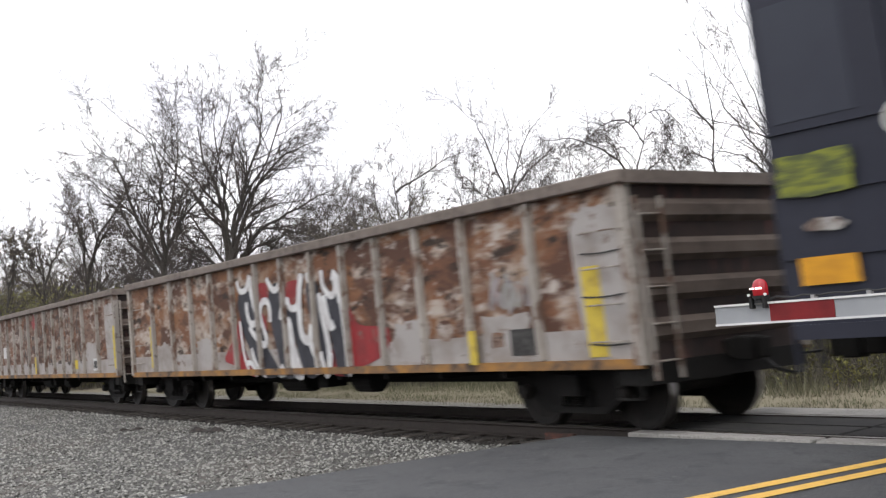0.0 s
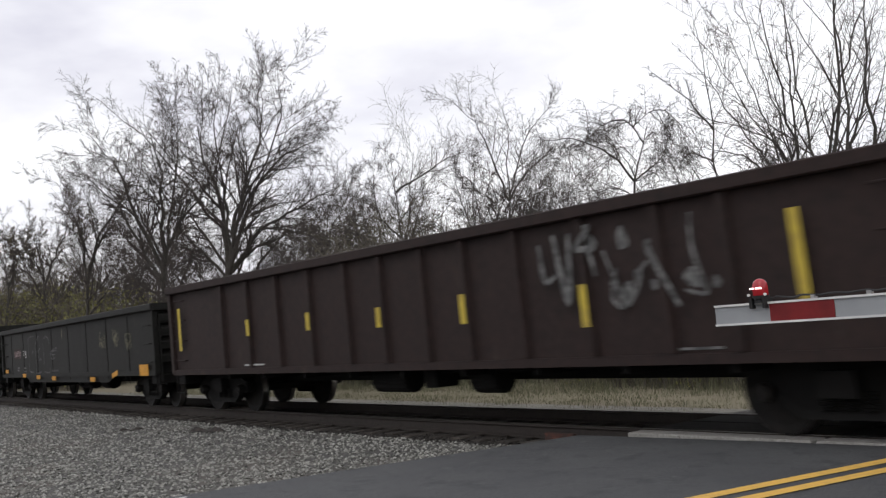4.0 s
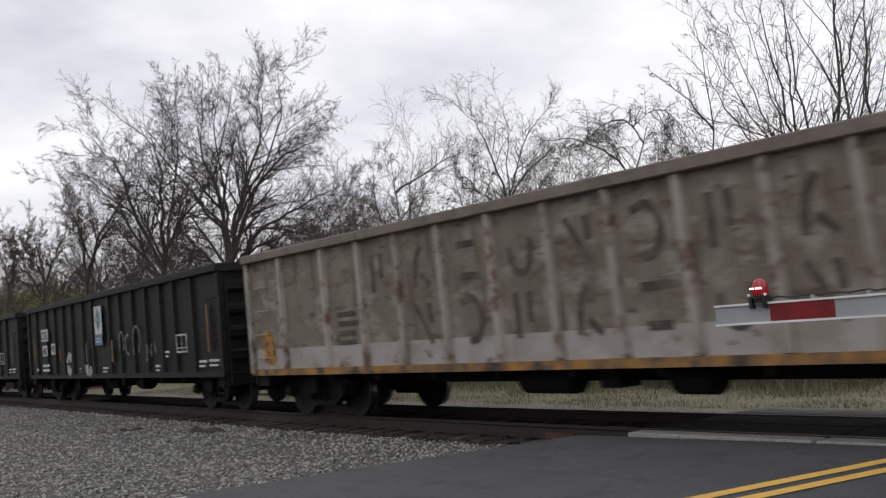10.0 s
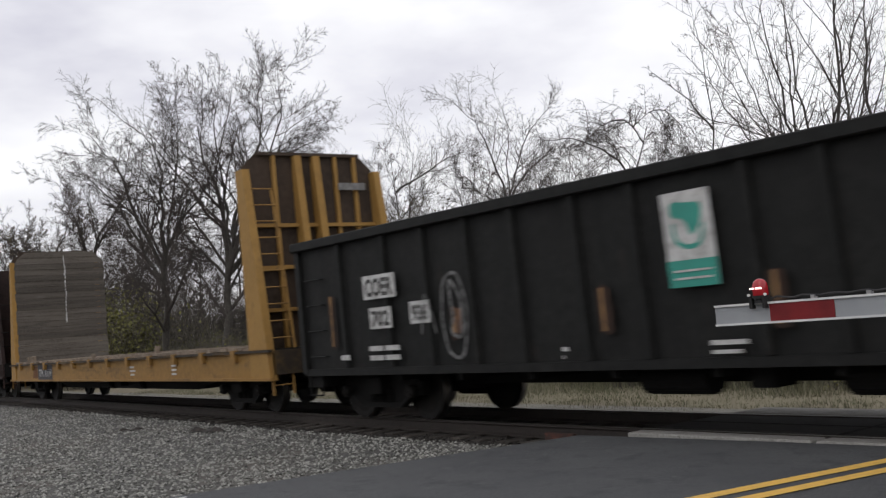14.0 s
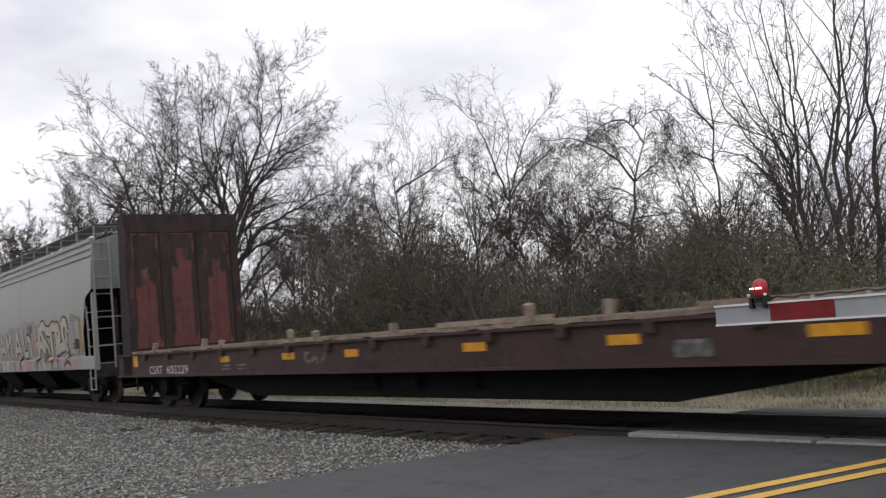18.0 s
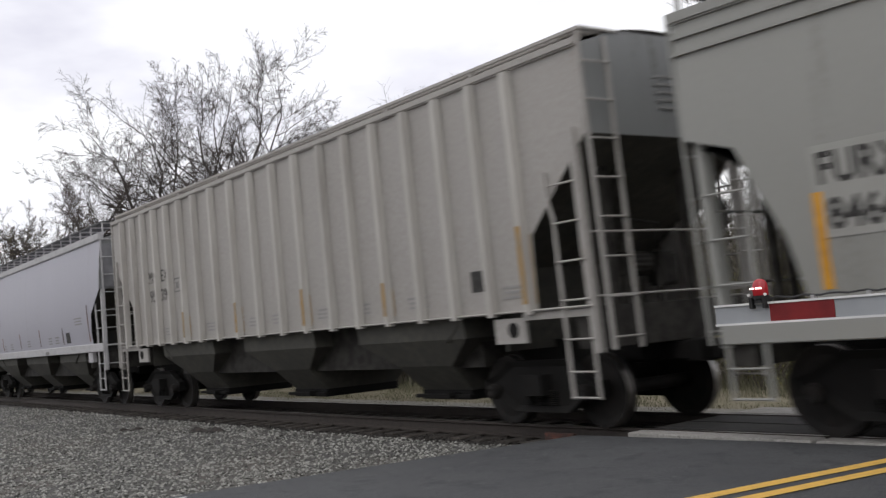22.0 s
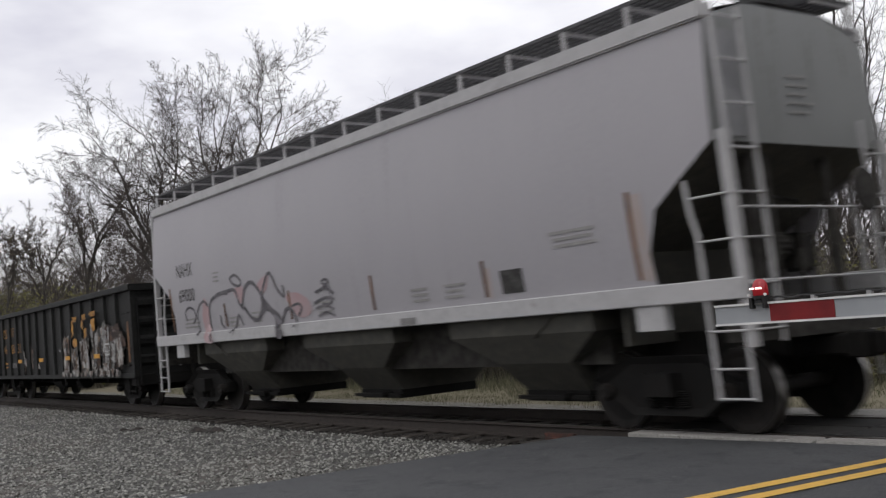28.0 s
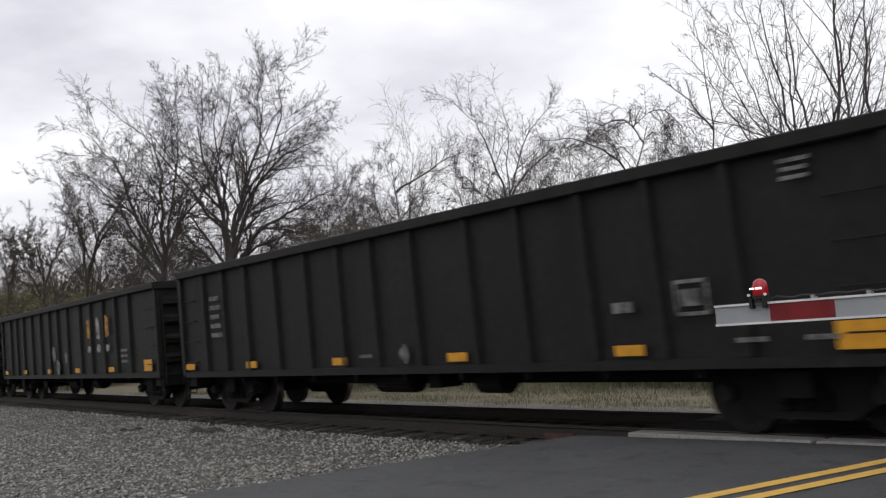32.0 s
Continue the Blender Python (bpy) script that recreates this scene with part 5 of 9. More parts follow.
def ragged(car, x0, x1, z0, z1, mat, y, seed, name="peeling_paint", label="", rough=0.2):
    """A patch with a torn outline."""
    r = random.Random(seed)
    bm = bmesh.new()
    ring = []
    n = 64
    shift = Vector((r.uniform(0, 50), r.uniform(0, 50), 0))
    for i in range(n):
        a = 2 * math.pi * i / n
        c, s = math.cos(a), math.sin(a)
        wob = noise.noise(Vector((c * 1.3, s * 1.3, 0)) + shift) + 0.6 * noise.noise(Vector((c * 4, s * 4, 1)) + shift) + 0.35 * noise.noise(Vector((c * 11, s * 11, 2)) + shift)
        k = 1.0 / max(abs(c), abs(s)) ** 0.8 * (1 + rough * 0.9 * (wob - 0.25))
        ring.append(bm.verts.new(((x0 + x1) / 2 + (x1 - x0) / 2 * c * k, y, (z0 + z1) / 2 + (z1 - z0) / 2 * s * k)))
    mid = bm.verts.new(((x0 + x1) / 2, y, (z0 + z1) / 2))
    for i in range(n):
        bm.faces.new((ring[i], ring[(i + 1) % n], mid))
    return part(name, bm, mat, car, label)


def ladder(car, x, y0, y1, z0, z1, rungs, mat, along="y", name="ladder", bar=0.02):
    """Two stiles and rungs; along y on an end, along x on a side."""
    bm = bmesh.new()
    if along == "y":
        a, b = (x, y0), (x, y1)
    else:
        a, b = (y0, x), (y1, x)
    for q in (a, b):
        box(bm, q[0] - bar, q[0] + bar, q[1] - bar, q[1] + bar, z0, z1)
    for i in range(rungs):
        z = z0 + (z1 - z0) * (i + 0.5) / rungs
        ring_tube(bm, [(a[0], a[1], z), (b[0], b[1], z)], 0.013, 6)
    return part(name, bm, mat, car)


cars = []


def start_car(name, label, category, s0, s1):
    car = tagged(new(name), label, category, "cars of the train")
    cars.append((car, (s0 + s1) / 2, (s1 - s0) / 2))
    return car, (s1 - s0) / 2


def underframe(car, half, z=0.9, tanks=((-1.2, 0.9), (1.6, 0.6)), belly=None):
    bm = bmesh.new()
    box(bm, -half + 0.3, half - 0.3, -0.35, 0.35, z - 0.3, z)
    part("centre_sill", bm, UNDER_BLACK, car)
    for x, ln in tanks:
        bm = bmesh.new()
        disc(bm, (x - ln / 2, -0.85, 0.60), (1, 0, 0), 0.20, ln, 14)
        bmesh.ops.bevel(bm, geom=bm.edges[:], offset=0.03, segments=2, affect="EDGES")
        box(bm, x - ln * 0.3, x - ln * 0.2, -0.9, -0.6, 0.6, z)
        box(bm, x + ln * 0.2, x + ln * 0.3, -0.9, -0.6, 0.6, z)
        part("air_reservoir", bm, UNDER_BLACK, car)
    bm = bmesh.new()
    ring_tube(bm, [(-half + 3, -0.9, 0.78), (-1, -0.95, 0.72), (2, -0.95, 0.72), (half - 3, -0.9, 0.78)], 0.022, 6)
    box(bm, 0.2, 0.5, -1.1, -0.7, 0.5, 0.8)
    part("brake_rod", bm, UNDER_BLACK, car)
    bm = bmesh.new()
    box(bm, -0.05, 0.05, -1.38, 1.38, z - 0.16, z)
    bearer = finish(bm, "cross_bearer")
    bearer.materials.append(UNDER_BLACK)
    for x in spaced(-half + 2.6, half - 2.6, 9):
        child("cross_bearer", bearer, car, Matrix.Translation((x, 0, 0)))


def gondola(label, s0, s1, ztop, zbot, posts, paint, post_paint, chord_paint, band=None, belly=0.0, stripe=None, end_paint=None, rib_paint=None, ladder_paint=None, tanks=((-0.9, 1.0), (1.5, 0.6)), post_width=0.13, name="gondola_car"):
    car, half = start_car(name, label, "freight car", s0, s1)
    end_paint = end_paint or paint
    ladder_paint = ladder_paint or post_paint
    for side in (-1, 1):
        bm = bmesh.new()
        ys = sorted((side * 1.43, side * 1.40))
        zlow = zbot + (0.40 if band else 0.0)
        box(bm, -half + 0.05, half - 0.05, ys[0], ys[1], zlow, ztop - 0.12)
        if belly:
            xs = (-half + 3.2, -half + 3.9, half - 3.9, half - 3.2)
            for k in (0,):
                v = [bm.verts.new((x, ys[j], z)) for j in (0, 1) for x, z in ((xs[0], zbot), (xs[1], zbot - belly), (xs[2], zbot - belly), (xs[3], zbot))]
                bm.faces.new((v[0], v[1], v[2], v[3]))
                bm.faces.new((v[7], v[6], v[5], v[4]))
                for i in range(3):
                    bm.faces.new((v[i + 1], v[i], v[i + 4], v[i + 5]))
        part("side_panel", bm, paint, car)
        if band:
            bm = bmesh.new()
            box(bm, -half + 0.05, half - 0.05, ys[0], ys[1], zbot, zlow)
            part("lower_panel", bm, band, car, "pale lower side band")
        bm = bmesh.new()
        ys = sorted((side * 1.36, side * 1.545))
        box(bm, -half - 0.06, half + 0.06, ys[0], ys[1], ztop - 0.15, ztop)
        bmesh.ops.bevel(bm, geom=bm.edges[:], offset=0.015, segments=1, affect="EDGES")
        part("top_chord", bm, chord_paint, car)
        bm = bmesh.new()
        ys = sorted((side * 1.38, side * 1.49))
        box(bm, -half + 0.02, half - 0.02, ys[0], ys[1], zbot - 0.06, zbot + 0.05)
        part("side_sill", bm, stripe or paint, car, "orange-striped sill" if stripe else "")
    bm = bmesh.new()
    v0 = [(-post_width / 2, -1.43), (-post_width * 0.36, -1.505), (post_width * 0.36, -1.505), (post_width / 2, -1.43)]
    lo = [bm.verts.new((x, y, zbot + 0.06)) for x, y in v0]
    hi = [bm.verts.new((x, y, ztop - 0.15)) for x, y in v0]
    for i in range(3):
        bm.faces.new((lo[i], lo[i + 1], hi[i + 1], hi[i]))
    bm.faces.new(lo[::-1])
    bm.faces.new(hi)
    post = finish(bm, "side_post")
    post.materials.append(post_paint)
    for x in posts:
        child("side_post", post, car, Matrix.Translation((x, 0, 0)))
        child("side_post", post, car, pose(x, 0, 0, 0, 0, 180))
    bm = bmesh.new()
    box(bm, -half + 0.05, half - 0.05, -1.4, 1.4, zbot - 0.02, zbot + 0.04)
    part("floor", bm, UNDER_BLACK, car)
    for end in (-1, 1):
        bm = bmesh.new()
        xs = sorted((end * (half - 0.03), end * (half - 0.07)))
        box(bm, xs[0], xs[1], -1.4, 1.4, zbot, ztop - 0.1)
        part("end_panel", bm, end_paint, car)
        bm = bmesh.new()
        xs = sorted((end * (half - 0.12), end * (half + 0.075)))
        box(bm, xs[0], xs[1], -1.5, 1.5, ztop - 0.155, ztop - 0.003)
        part("end_chord", bm, chord_paint, car)
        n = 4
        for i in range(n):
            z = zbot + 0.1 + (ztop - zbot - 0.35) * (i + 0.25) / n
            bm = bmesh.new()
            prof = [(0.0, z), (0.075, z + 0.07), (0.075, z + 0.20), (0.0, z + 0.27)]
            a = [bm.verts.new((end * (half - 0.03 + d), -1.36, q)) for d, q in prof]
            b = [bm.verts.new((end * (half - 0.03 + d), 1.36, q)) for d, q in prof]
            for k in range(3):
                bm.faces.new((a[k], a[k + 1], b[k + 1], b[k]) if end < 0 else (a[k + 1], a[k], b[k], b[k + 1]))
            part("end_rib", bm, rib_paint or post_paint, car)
        for side in (-1, 1):
            bm = bmesh.new()
            xs = sorted((end * (half - 0.12), end * (half + 0.02)))
            ys = sorted((side * 1.38, side * 1.50))
            box(bm, xs[0], xs[1], ys[0], ys[1], zbot - 0.02, ztop - 0.15)
            part("corner_post", bm, post_paint, car)
        # end ladder and side grab irons
        ladder(car, end * (half + 0.06), -1.35, -0.95, zbot - 0.2, ztop - 0.3, 5, ladder_paint)
        for i in range(4):
            bm = bmesh.new()
            z = zbot + 0.25 + i * 0.42
            x0, x1 = end * (half - 0.25), end * (half - 0.75)
            ring_tube(bm, [(x0, -1.43, z), (x0, -1.50, z), (x1, -1.50, z), (x1, -1.43, z)], 0.011, 5)
            part("grab_iron", bm, ladder_paint, car)
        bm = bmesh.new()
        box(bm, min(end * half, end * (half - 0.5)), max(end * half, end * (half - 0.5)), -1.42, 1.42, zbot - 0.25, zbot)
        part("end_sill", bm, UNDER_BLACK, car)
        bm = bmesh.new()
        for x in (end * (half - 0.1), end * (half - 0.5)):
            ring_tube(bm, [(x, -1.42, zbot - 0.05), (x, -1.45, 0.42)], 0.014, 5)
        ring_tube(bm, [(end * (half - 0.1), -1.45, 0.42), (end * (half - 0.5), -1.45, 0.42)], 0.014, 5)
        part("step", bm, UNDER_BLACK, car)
        ring = bmesh.new()
        ring_tube(ring, [(end * half, 0.35, 0.82), (end * (half + 0.3), 0.38, 0.6), (end * (half + 0.62), 0.3, 0.55)], 0.025, 6)
        part("air_hose", ring, BLACK_RUBBER, car)
    underframe(car, half, zbot, tanks)
    add_trucks(car, half)
    return car, half
# ---- the train, front to rear ----
def reflectors(car, places, z=0.95, mat=YELLOW_TAPE, w=0.42, h=0.12, y=-1.495):
    for x in places:
        side_plate("reflector", car, x - w / 2, x + w / 2, z - h / 2, z + h / 2, mat, y, "orange-yellow reflector strip")


NAVY_PALE = material("chalky navy paint", (0.035, 0.04, 0.055), 0.6, other=(0.028, 0.031, 0.045), size=0.7, spread=0.2)
LIME_SPRAY = material("lime spray paint", (0.19, 0.21, 0.03), 0.6, other=(0.075, 0.09, 0.035), cover=0.5, size=0.16, spread=0.08, stretch=(0.6, 1, 1.8))


def box_car():
    car, half = start_car("box_car", "dark navy boxcar with bright spray paint", "freight car", 147.0, 163.5)
    for side in (-1, 1):
        ys = sorted((side * 1.47, side * 1.44))
        bm = bmesh.new()
        box(bm, -half, half, ys[0], ys[1], 1.05, 4.75)
        part("side_panel", bm, NAVY_PAINT, car)
        for z in (1.0, 1.75, 2.35, 2.95, 4.65):
            bm = bmesh.new()
            ys2 = sorted((side * 1.47, side * 1.50))
            box(bm, -half, half, ys2[0], ys2[1], z, z + (0.14 if z in (1.0, 4.65) else 0.025))
            part("side_rail", bm, NAVY_PAINT, car)
        for x in spaced(-half + 1.25, half - 1.25, 9):
            bm = bmesh.new()
            ys2 = sorted((side * 1.47, side * 1.51))
            box(bm, x - 0.05, x + 0.05, ys2[0], ys2[1], 1.1, 4.65)
            part("side_post", bm, NAVY_PAINT, car)
    for end in (-1, 1):
        bm = bmesh.new()
        xs = sorted((end * half, end * (half - 0.05)))
        box(bm, xs[0], xs[1], -1.44, 1.44, 1.0, 4.7)
        part("end_panel", bm, NAVY_PAINT, car)
        ladder(car, end * (half + 0.05), -1.4, -1.0, 0.7, 2.4, 5, NAVY_PAINT)
    bm = bmesh.new()
    box(bm, -half, half, -1.46, 1.46, 4.7, 4.82)
    part("roof", bm, NAVY_PAINT, car)
    ragged(car, -half + 0.06, -half + 0.86, 2.33, 2.74, LIME_SPRAY, -1.516, 61, "graffiti", "yellow-green sprayed block", 0.12)
    splashes(car, -half + 0.35, -half + 0.6, 1.98, 2.08, 3, 0.13, SPRAY_SILVER, -1.513, 6, "graffiti", 0.5, "small silver mark")
    reflectors(car, (-half + 0.47, -half + 4.5, 0, 4), 1.63, w=0.58, h=0.26, y=-1.513)
    side_plate("faded_panel", car, -half + 0.1, -half + 0.95, 3.05, 4.2, NAVY_PALE, -1.472, "paler blue-grey patch")
    lettering("C", car, -half + 1.2, 2.72, 0.35, WHITE_MARK, -1.515)
    underframe(car, half, 1.05)
    add_trucks(car, half, 2.6)


box_car()

POSTS_A = [-6.75, -5.58, -4.45, -3.38, -2.32, -1.25, -0.18, 0.92, 1.96, 3.0, 4.1, 5.2, 6.6]


def rusted_gondolas():
    # Both pale gondolas' end panels are painted near black for the gap's shade.
    car, half = gondola("pale gondola with rusted flaking paint and large graffiti", 128.65, 145.2, 2.97, 0.82, POSTS_A, RUSTED_WHITE, PALE_POST, TAN_CHORD, band=PALE_BAND, stripe=ORANGE_LINE, end_paint=SOOT_SHADE_PANEL, rib_paint=END_RIB_SHADE)
    # red wedges, black masses, white fills and edges
    patch(car, [(-2.06, 1.84), (-2.45, 1.47), (-2.94, 1.08), (-2.46, 0.94), (-1.86, 0.76), (-1.48, 0.76), (-1.94, 1.19)], SPRAY_RED, -1.4370, "graffiti", "red sprayed field")
    patch(car, [(-1.23, 2.41), (-0.83, 2.41), (-0.85, 2.12), (-1.17, 2.11)], SPRAY_RED, -1.4373, "graffiti", "red sprayed field")
    patch(car, [(-0.18, 2.34), (0.46, 2.36), (0.38, 2.02), (-0.09, 1.98), (-0.27, 2.08)], SPRAY_RED, -1.4376, "graffiti", "red sprayed field")
    patch(car, [(2, 1.81), (2.3, 1.52), (3.11, 1.44), (3.1, 1.15), (2.76, 0.97), (1.98, 0.85), (1.9, 1.2)], SPRAY_RED, -1.4379, "graffiti", "red sprayed field")
    patch(car, [(1.47, 1.15), (1.82, 0.76), (1.35, 0.75), (1.29, 1.01)], SPRAY_RED, -1.4382, "graffiti", "red sprayed field")
    patch(car, [(-1.28, 1.91), (-1, 1.81), (-0.98, 1.56), (-1.25, 1.5)], SPRAY_RED, -1.4385, "graffiti", "red sprayed field")
    patch(car, [(-2.1, 2.27), (-1.58, 2.32), (-1.4, 2.09), (-1.26, 1.91), (-1.05, 1.32), (-0.65, 0.91), (-0.68, 0.73), (-1.34, 0.74), (-1.71, 1.16), (-2.04, 1.71)], SPRAY_BLACK, -1.4410, "graffiti_mass", "black sprayed mass")
    patch(car, [(-0.67, 2.35), (-0.27, 2.35), (-0.3, 1.84), (-0.12, 1.67), (-0.18, 1.28), (0.1, 0.76), (-0.44, 0.73), (-0.62, 1.22), (-0.78, 1.71), (-0.82, 2.04)], SPRAY_BLACK, -1.4416, "graffiti_mass", "black sprayed mass")
    patch(car, [(-0.27, 1.85), (0.35, 1.89), (0.38, 1.34), (0.78, 1.17), (0.88, 0.77), (0.44, 0.72), (0.18, 1.19), (-0.01, 1.67)], SPRAY_BLACK, -1.4422, "graffiti_mass", "black sprayed mass")
    patch(car, [(0.69, 2.29), (1.06, 2.26), (1.14, 1.74), (1.22, 1.16), (1.01, 0.87), (0.77, 1.25), (0.77, 1.54), (0.67, 1.92)], SPRAY_BLACK, -1.4428, "graffiti_mass", "black sprayed mass")
    patch(car, [(1.27, 2.02), (1.74, 2.04), (1.82, 1.55), (1.89, 0.76), (1.52, 0.83), (1.39, 1.29), (1.27, 1.66)], SPRAY_BLACK, -1.4434, "graffiti_mass", "black sprayed mass")
    patch(car, [(-0.21, 1.72), (0.02, 1.72), (0.1, 1.27), (0.34, 0.72), (-0, 0.72), (-0.19, 1.13), (-0.27, 1.45)], SPRAY_WHITE, -1.4465, "graffiti_fill", "white sprayed wedge")
    patch(car, [(-0.64, 0.73), (-0.45, 0.96), (-0.33, 0.74)], SPRAY_WHITE, -1.4471, "graffiti_fill", "white sprayed wedge")
    stroke(car, [(-2.09, 2.56), (-2.02, 2.4), (-1.91, 2.34), (-1.71, 2.37), (-1.6, 2.49), (-1.53, 2.62)], 0.11, SPRAY_WHITE, -1.4500, "graffiti_outline", "white sprayed outline")
    stroke(car, [(-1.52, 2.61), (-1.49, 2.26), (-1.4, 2), (-1.32, 1.83), (-1.45, 1.71), (-1.64, 1.75), (-1.73, 1.94), (-1.72, 2.13)], 0.13, SPRAY_WHITE, -1.4511, "graffiti_outline", "white sprayed outline")
    stroke(car, [(-1.67, 1.67), (-1.5, 1.51), (-1.27, 1.37), (-1.09, 1.31), (-0.99, 1.4), (-1.05, 1.57), (-1.16, 1.78), (-1.17, 1.95), (-1.03, 2.09), (-0.84, 2.08), (-0.77, 1.92), (-0.78, 1.71)], 0.13, SPRAY_WHITE, -1.4522, "graffiti_outline", "white sprayed outline")
    stroke(car, [(-0.81, 2.51), (-0.69, 2.37), (-0.53, 2.27), (-0.36, 2.32), (-0.24, 2.47), (-0.16, 2.74)], 0.12, SPRAY_WHITE, -1.4533, "graffiti_outline", "white sprayed outline")
    stroke(car, [(-0.36, 1.73), (-0.29, 1.92), (-0.15, 2.01), (-0.03, 2.06), (0.03, 1.93), (0.22, 1.9), (0.37, 2.01), (0.48, 2.24), (0.56, 2.48)], 0.12, SPRAY_WHITE, -1.4544, "graffiti_outline", "white sprayed outline")
    stroke(car, [(0.54, 2.46), (0.41, 2.09), (0.37, 1.72), (0.4, 1.45), (0.55, 1.33), (0.7, 1.4), (0.78, 1.58)], 0.17, SPRAY_WHITE, -1.4555, "graffiti_outline", "white sprayed outline")
    stroke(car, [(1.26, 2.47), (1.27, 2.23), (1.41, 2.08), (1.56, 2.03), (1.68, 2.14), (1.65, 2.35)], 0.12, SPRAY_WHITE, -1.4566, "graffiti_outline", "white sprayed outline")
    stroke(car, [(1.12, 2.1), (1.17, 1.74), (1.25, 1.44), (1.3, 1.15), (1.28, 0.76)], 0.15, SPRAY_WHITE, -1.4577, "graffiti_outline", "white sprayed outline")
    stroke(car, [(1.27, 2.05), (1.33, 1.76), (1.42, 1.54), (1.54, 1.58)], 0.16, SPRAY_WHITE, -1.4588, "graffiti_outline", "white sprayed outline")
    stroke(car, [(1.6, 2.38), (1.78, 2.24), (1.83, 1.9)], 0.19, SPRAY_WHITE, -1.4599, "graffiti_outline", "white sprayed outline")
    stroke(car, [(1.83, 1.93), (1.86, 1.62), (1.88, 1.2), (1.89, 0.86), (1.96, 0.74)], 0.13, SPRAY_WHITE, -1.4610, "graffiti_outline", "white sprayed outline")
    stroke(car, [(0.65, 1.39), (0.75, 1.17), (0.84, 1.04), (0.86, 0.75)], 0.14, SPRAY_WHITE, -1.4621, "graffiti_outline", "white sprayed outline")
    stroke(car, [(1.02, 1.13), (1.09, 0.87), (1.18, 0.75), (1.29, 0.87), (1.37, 1.11)], 0.13, SPRAY_WHITE, -1.4632, "graffiti_outline", "white sprayed outline")
    stroke(car, [(-1.63, 1.26), (-1.53, 1.05), (-1.37, 0.88), (-1.09, 0.74)], 0.1, SPRAY_WHITE, -1.4643, "graffiti_outline", "white sprayed outline")
    stroke(car, [(-2.05, 1.79), (-2.02, 1.45), (-1.95, 1.1), (-1.81, 0.84)], 0.09, SPRAY_WHITE, -1.4654, "graffiti_outline", "white sprayed outline")
    stroke(car, [(-1.93, 0.98), (-1.71, 0.99), (-1.56, 0.88), (-1.47, 0.74)], 0.1, SPRAY_WHITE, -1.4665, "graffiti_outline", "white sprayed outline")
    stroke(car, [(0.77, 2.47), (0.81, 2.36), (0.95, 2.31)], 0.12, SPRAY_WHITE, -1.4676, "graffiti_outline", "white sprayed outline")
    ragged(car, 7.3, 8.2, 0.86, 2.68, PALE_BAND, -1.4345, 31, "pale_patch", "pale grey panel by the corner", 0.12)
    for x in (-6.2, -3.9, 3.75, 5.9):
        ragged(car, x - 0.5, x + 0.5, 0.86, 1.5, PALE_BAND, -1.4345, int(x * 10), "pale_patch", "", 0.3)
    scrawl(car, 5.65, 6.45, 1.45, 2.0, 6, 0.12, HAZE_PINK, -1.438, 33, "paint_patch", "faded mauve scrawl")
    for x, z in ((7.8, 2.1), (7.75, 1.6), (7.8, 1.05)):
        stroke(car, [(x - 0.35, z), (x, z - 0.02), (x + 0.38, z)], 0.02, BLACK_MARK, -1.45, "marking")
    side_plate("painted_stripe", car, 7.42, 7.72, 0.9, 1.95, YELLOW_PAINT, -1.437, "yellow vertical stripe")
    side_plate("painted_stripe", car, 5.2, 5.36, 0.85, 1.3, YELLOW_PAINT, -1.51, "yellow stripe low on a post")
    side_plate("painted_stripe", car, -7.05, -6.88, 0.95, 1.9, YELLOW_PAINT, -1.437)
    side_plate("stencil_box", car, 6.0, 6.5, 0.95, 1.28, BLACK_MARK, -1.437, "dark stencilled box")
    splashes(car, 4.3, 6.6, 1.1, 2.2, 9, 0.16, RUSTED_BROWN, -1.437, 3, tall=0.8)

    car, half = gondola("pale rust-streaked gondola with a white number panel", 110.95, 127.5, 2.97, 0.82, POSTS_A, RUSTED_BROWN, PALE_POST, TAN_CHORD, band=PALE_BAND, stripe=ORANGE_LINE, end_paint=SOOT_SHADE_PANEL, rib_paint=END_RIB_SHADE)
    ragged(car, 7.2, 8.2, 0.86, 2.66, PALE_BAND, -1.4345, 41, "pale_patch", "pale grey panel by the corner", 0.15)
    ragged(car, 5.3, 6.4, 1.0, 1.7, PALE_BAND, -1.4345, 42, "pale_patch", "", 0.3)
    side_plate("number_panel", car, -6.70, -5.66, 1.44, 2.36, SPRAY_WHITE, -1.437, "white painted number panel")
    side_plate("number_panel", car, -5.28, -4.66, 1.46, 1.84, SPRAY_WHITE, -1.437, "small white panel")
    lettering("WC", car, -6.38, 2.03, 0.25, BLACK_MARK, -1.446, width=0.42)
    lettering("54116", car, -6.6, 1.58, 0.27, BLACK_MARK, -1.446, width=0.92, gap=1.15)
    side_plate("painted_stripe", car, -8.16, -7.98, 1.05, 2.05, YELLOW_PAINT, -1.505, "yellow vertical stripe")
    ragged(car, 8.08, 8.24, 0.95, 2.08, YELLOW_PAINT, -1.505, 44, "painted_stripe", "worn yellow vertical stripe", 0.12)
    side_plate("painted_stripe", car, -0.3, -0.12, 0.9, 1.42, YELLOW_PAINT, -1.51)
    side_plate("painted_stripe", car, 4.1, 4.45, 1.0, 1.25, YELLOW_PAINT, -1.437)
    side_plate("stencil_box", car, 6.0, 6.5, 0.94, 1.26, WHITE_MARK, -1.437, "white stencilled panel", thick=0.003)
    side_plate("stencil_box", car, 6.05, 6.45, 1.0, 1.2, BLACK_MARK, -1.4405, "dark field of the panel", thick=0.003)
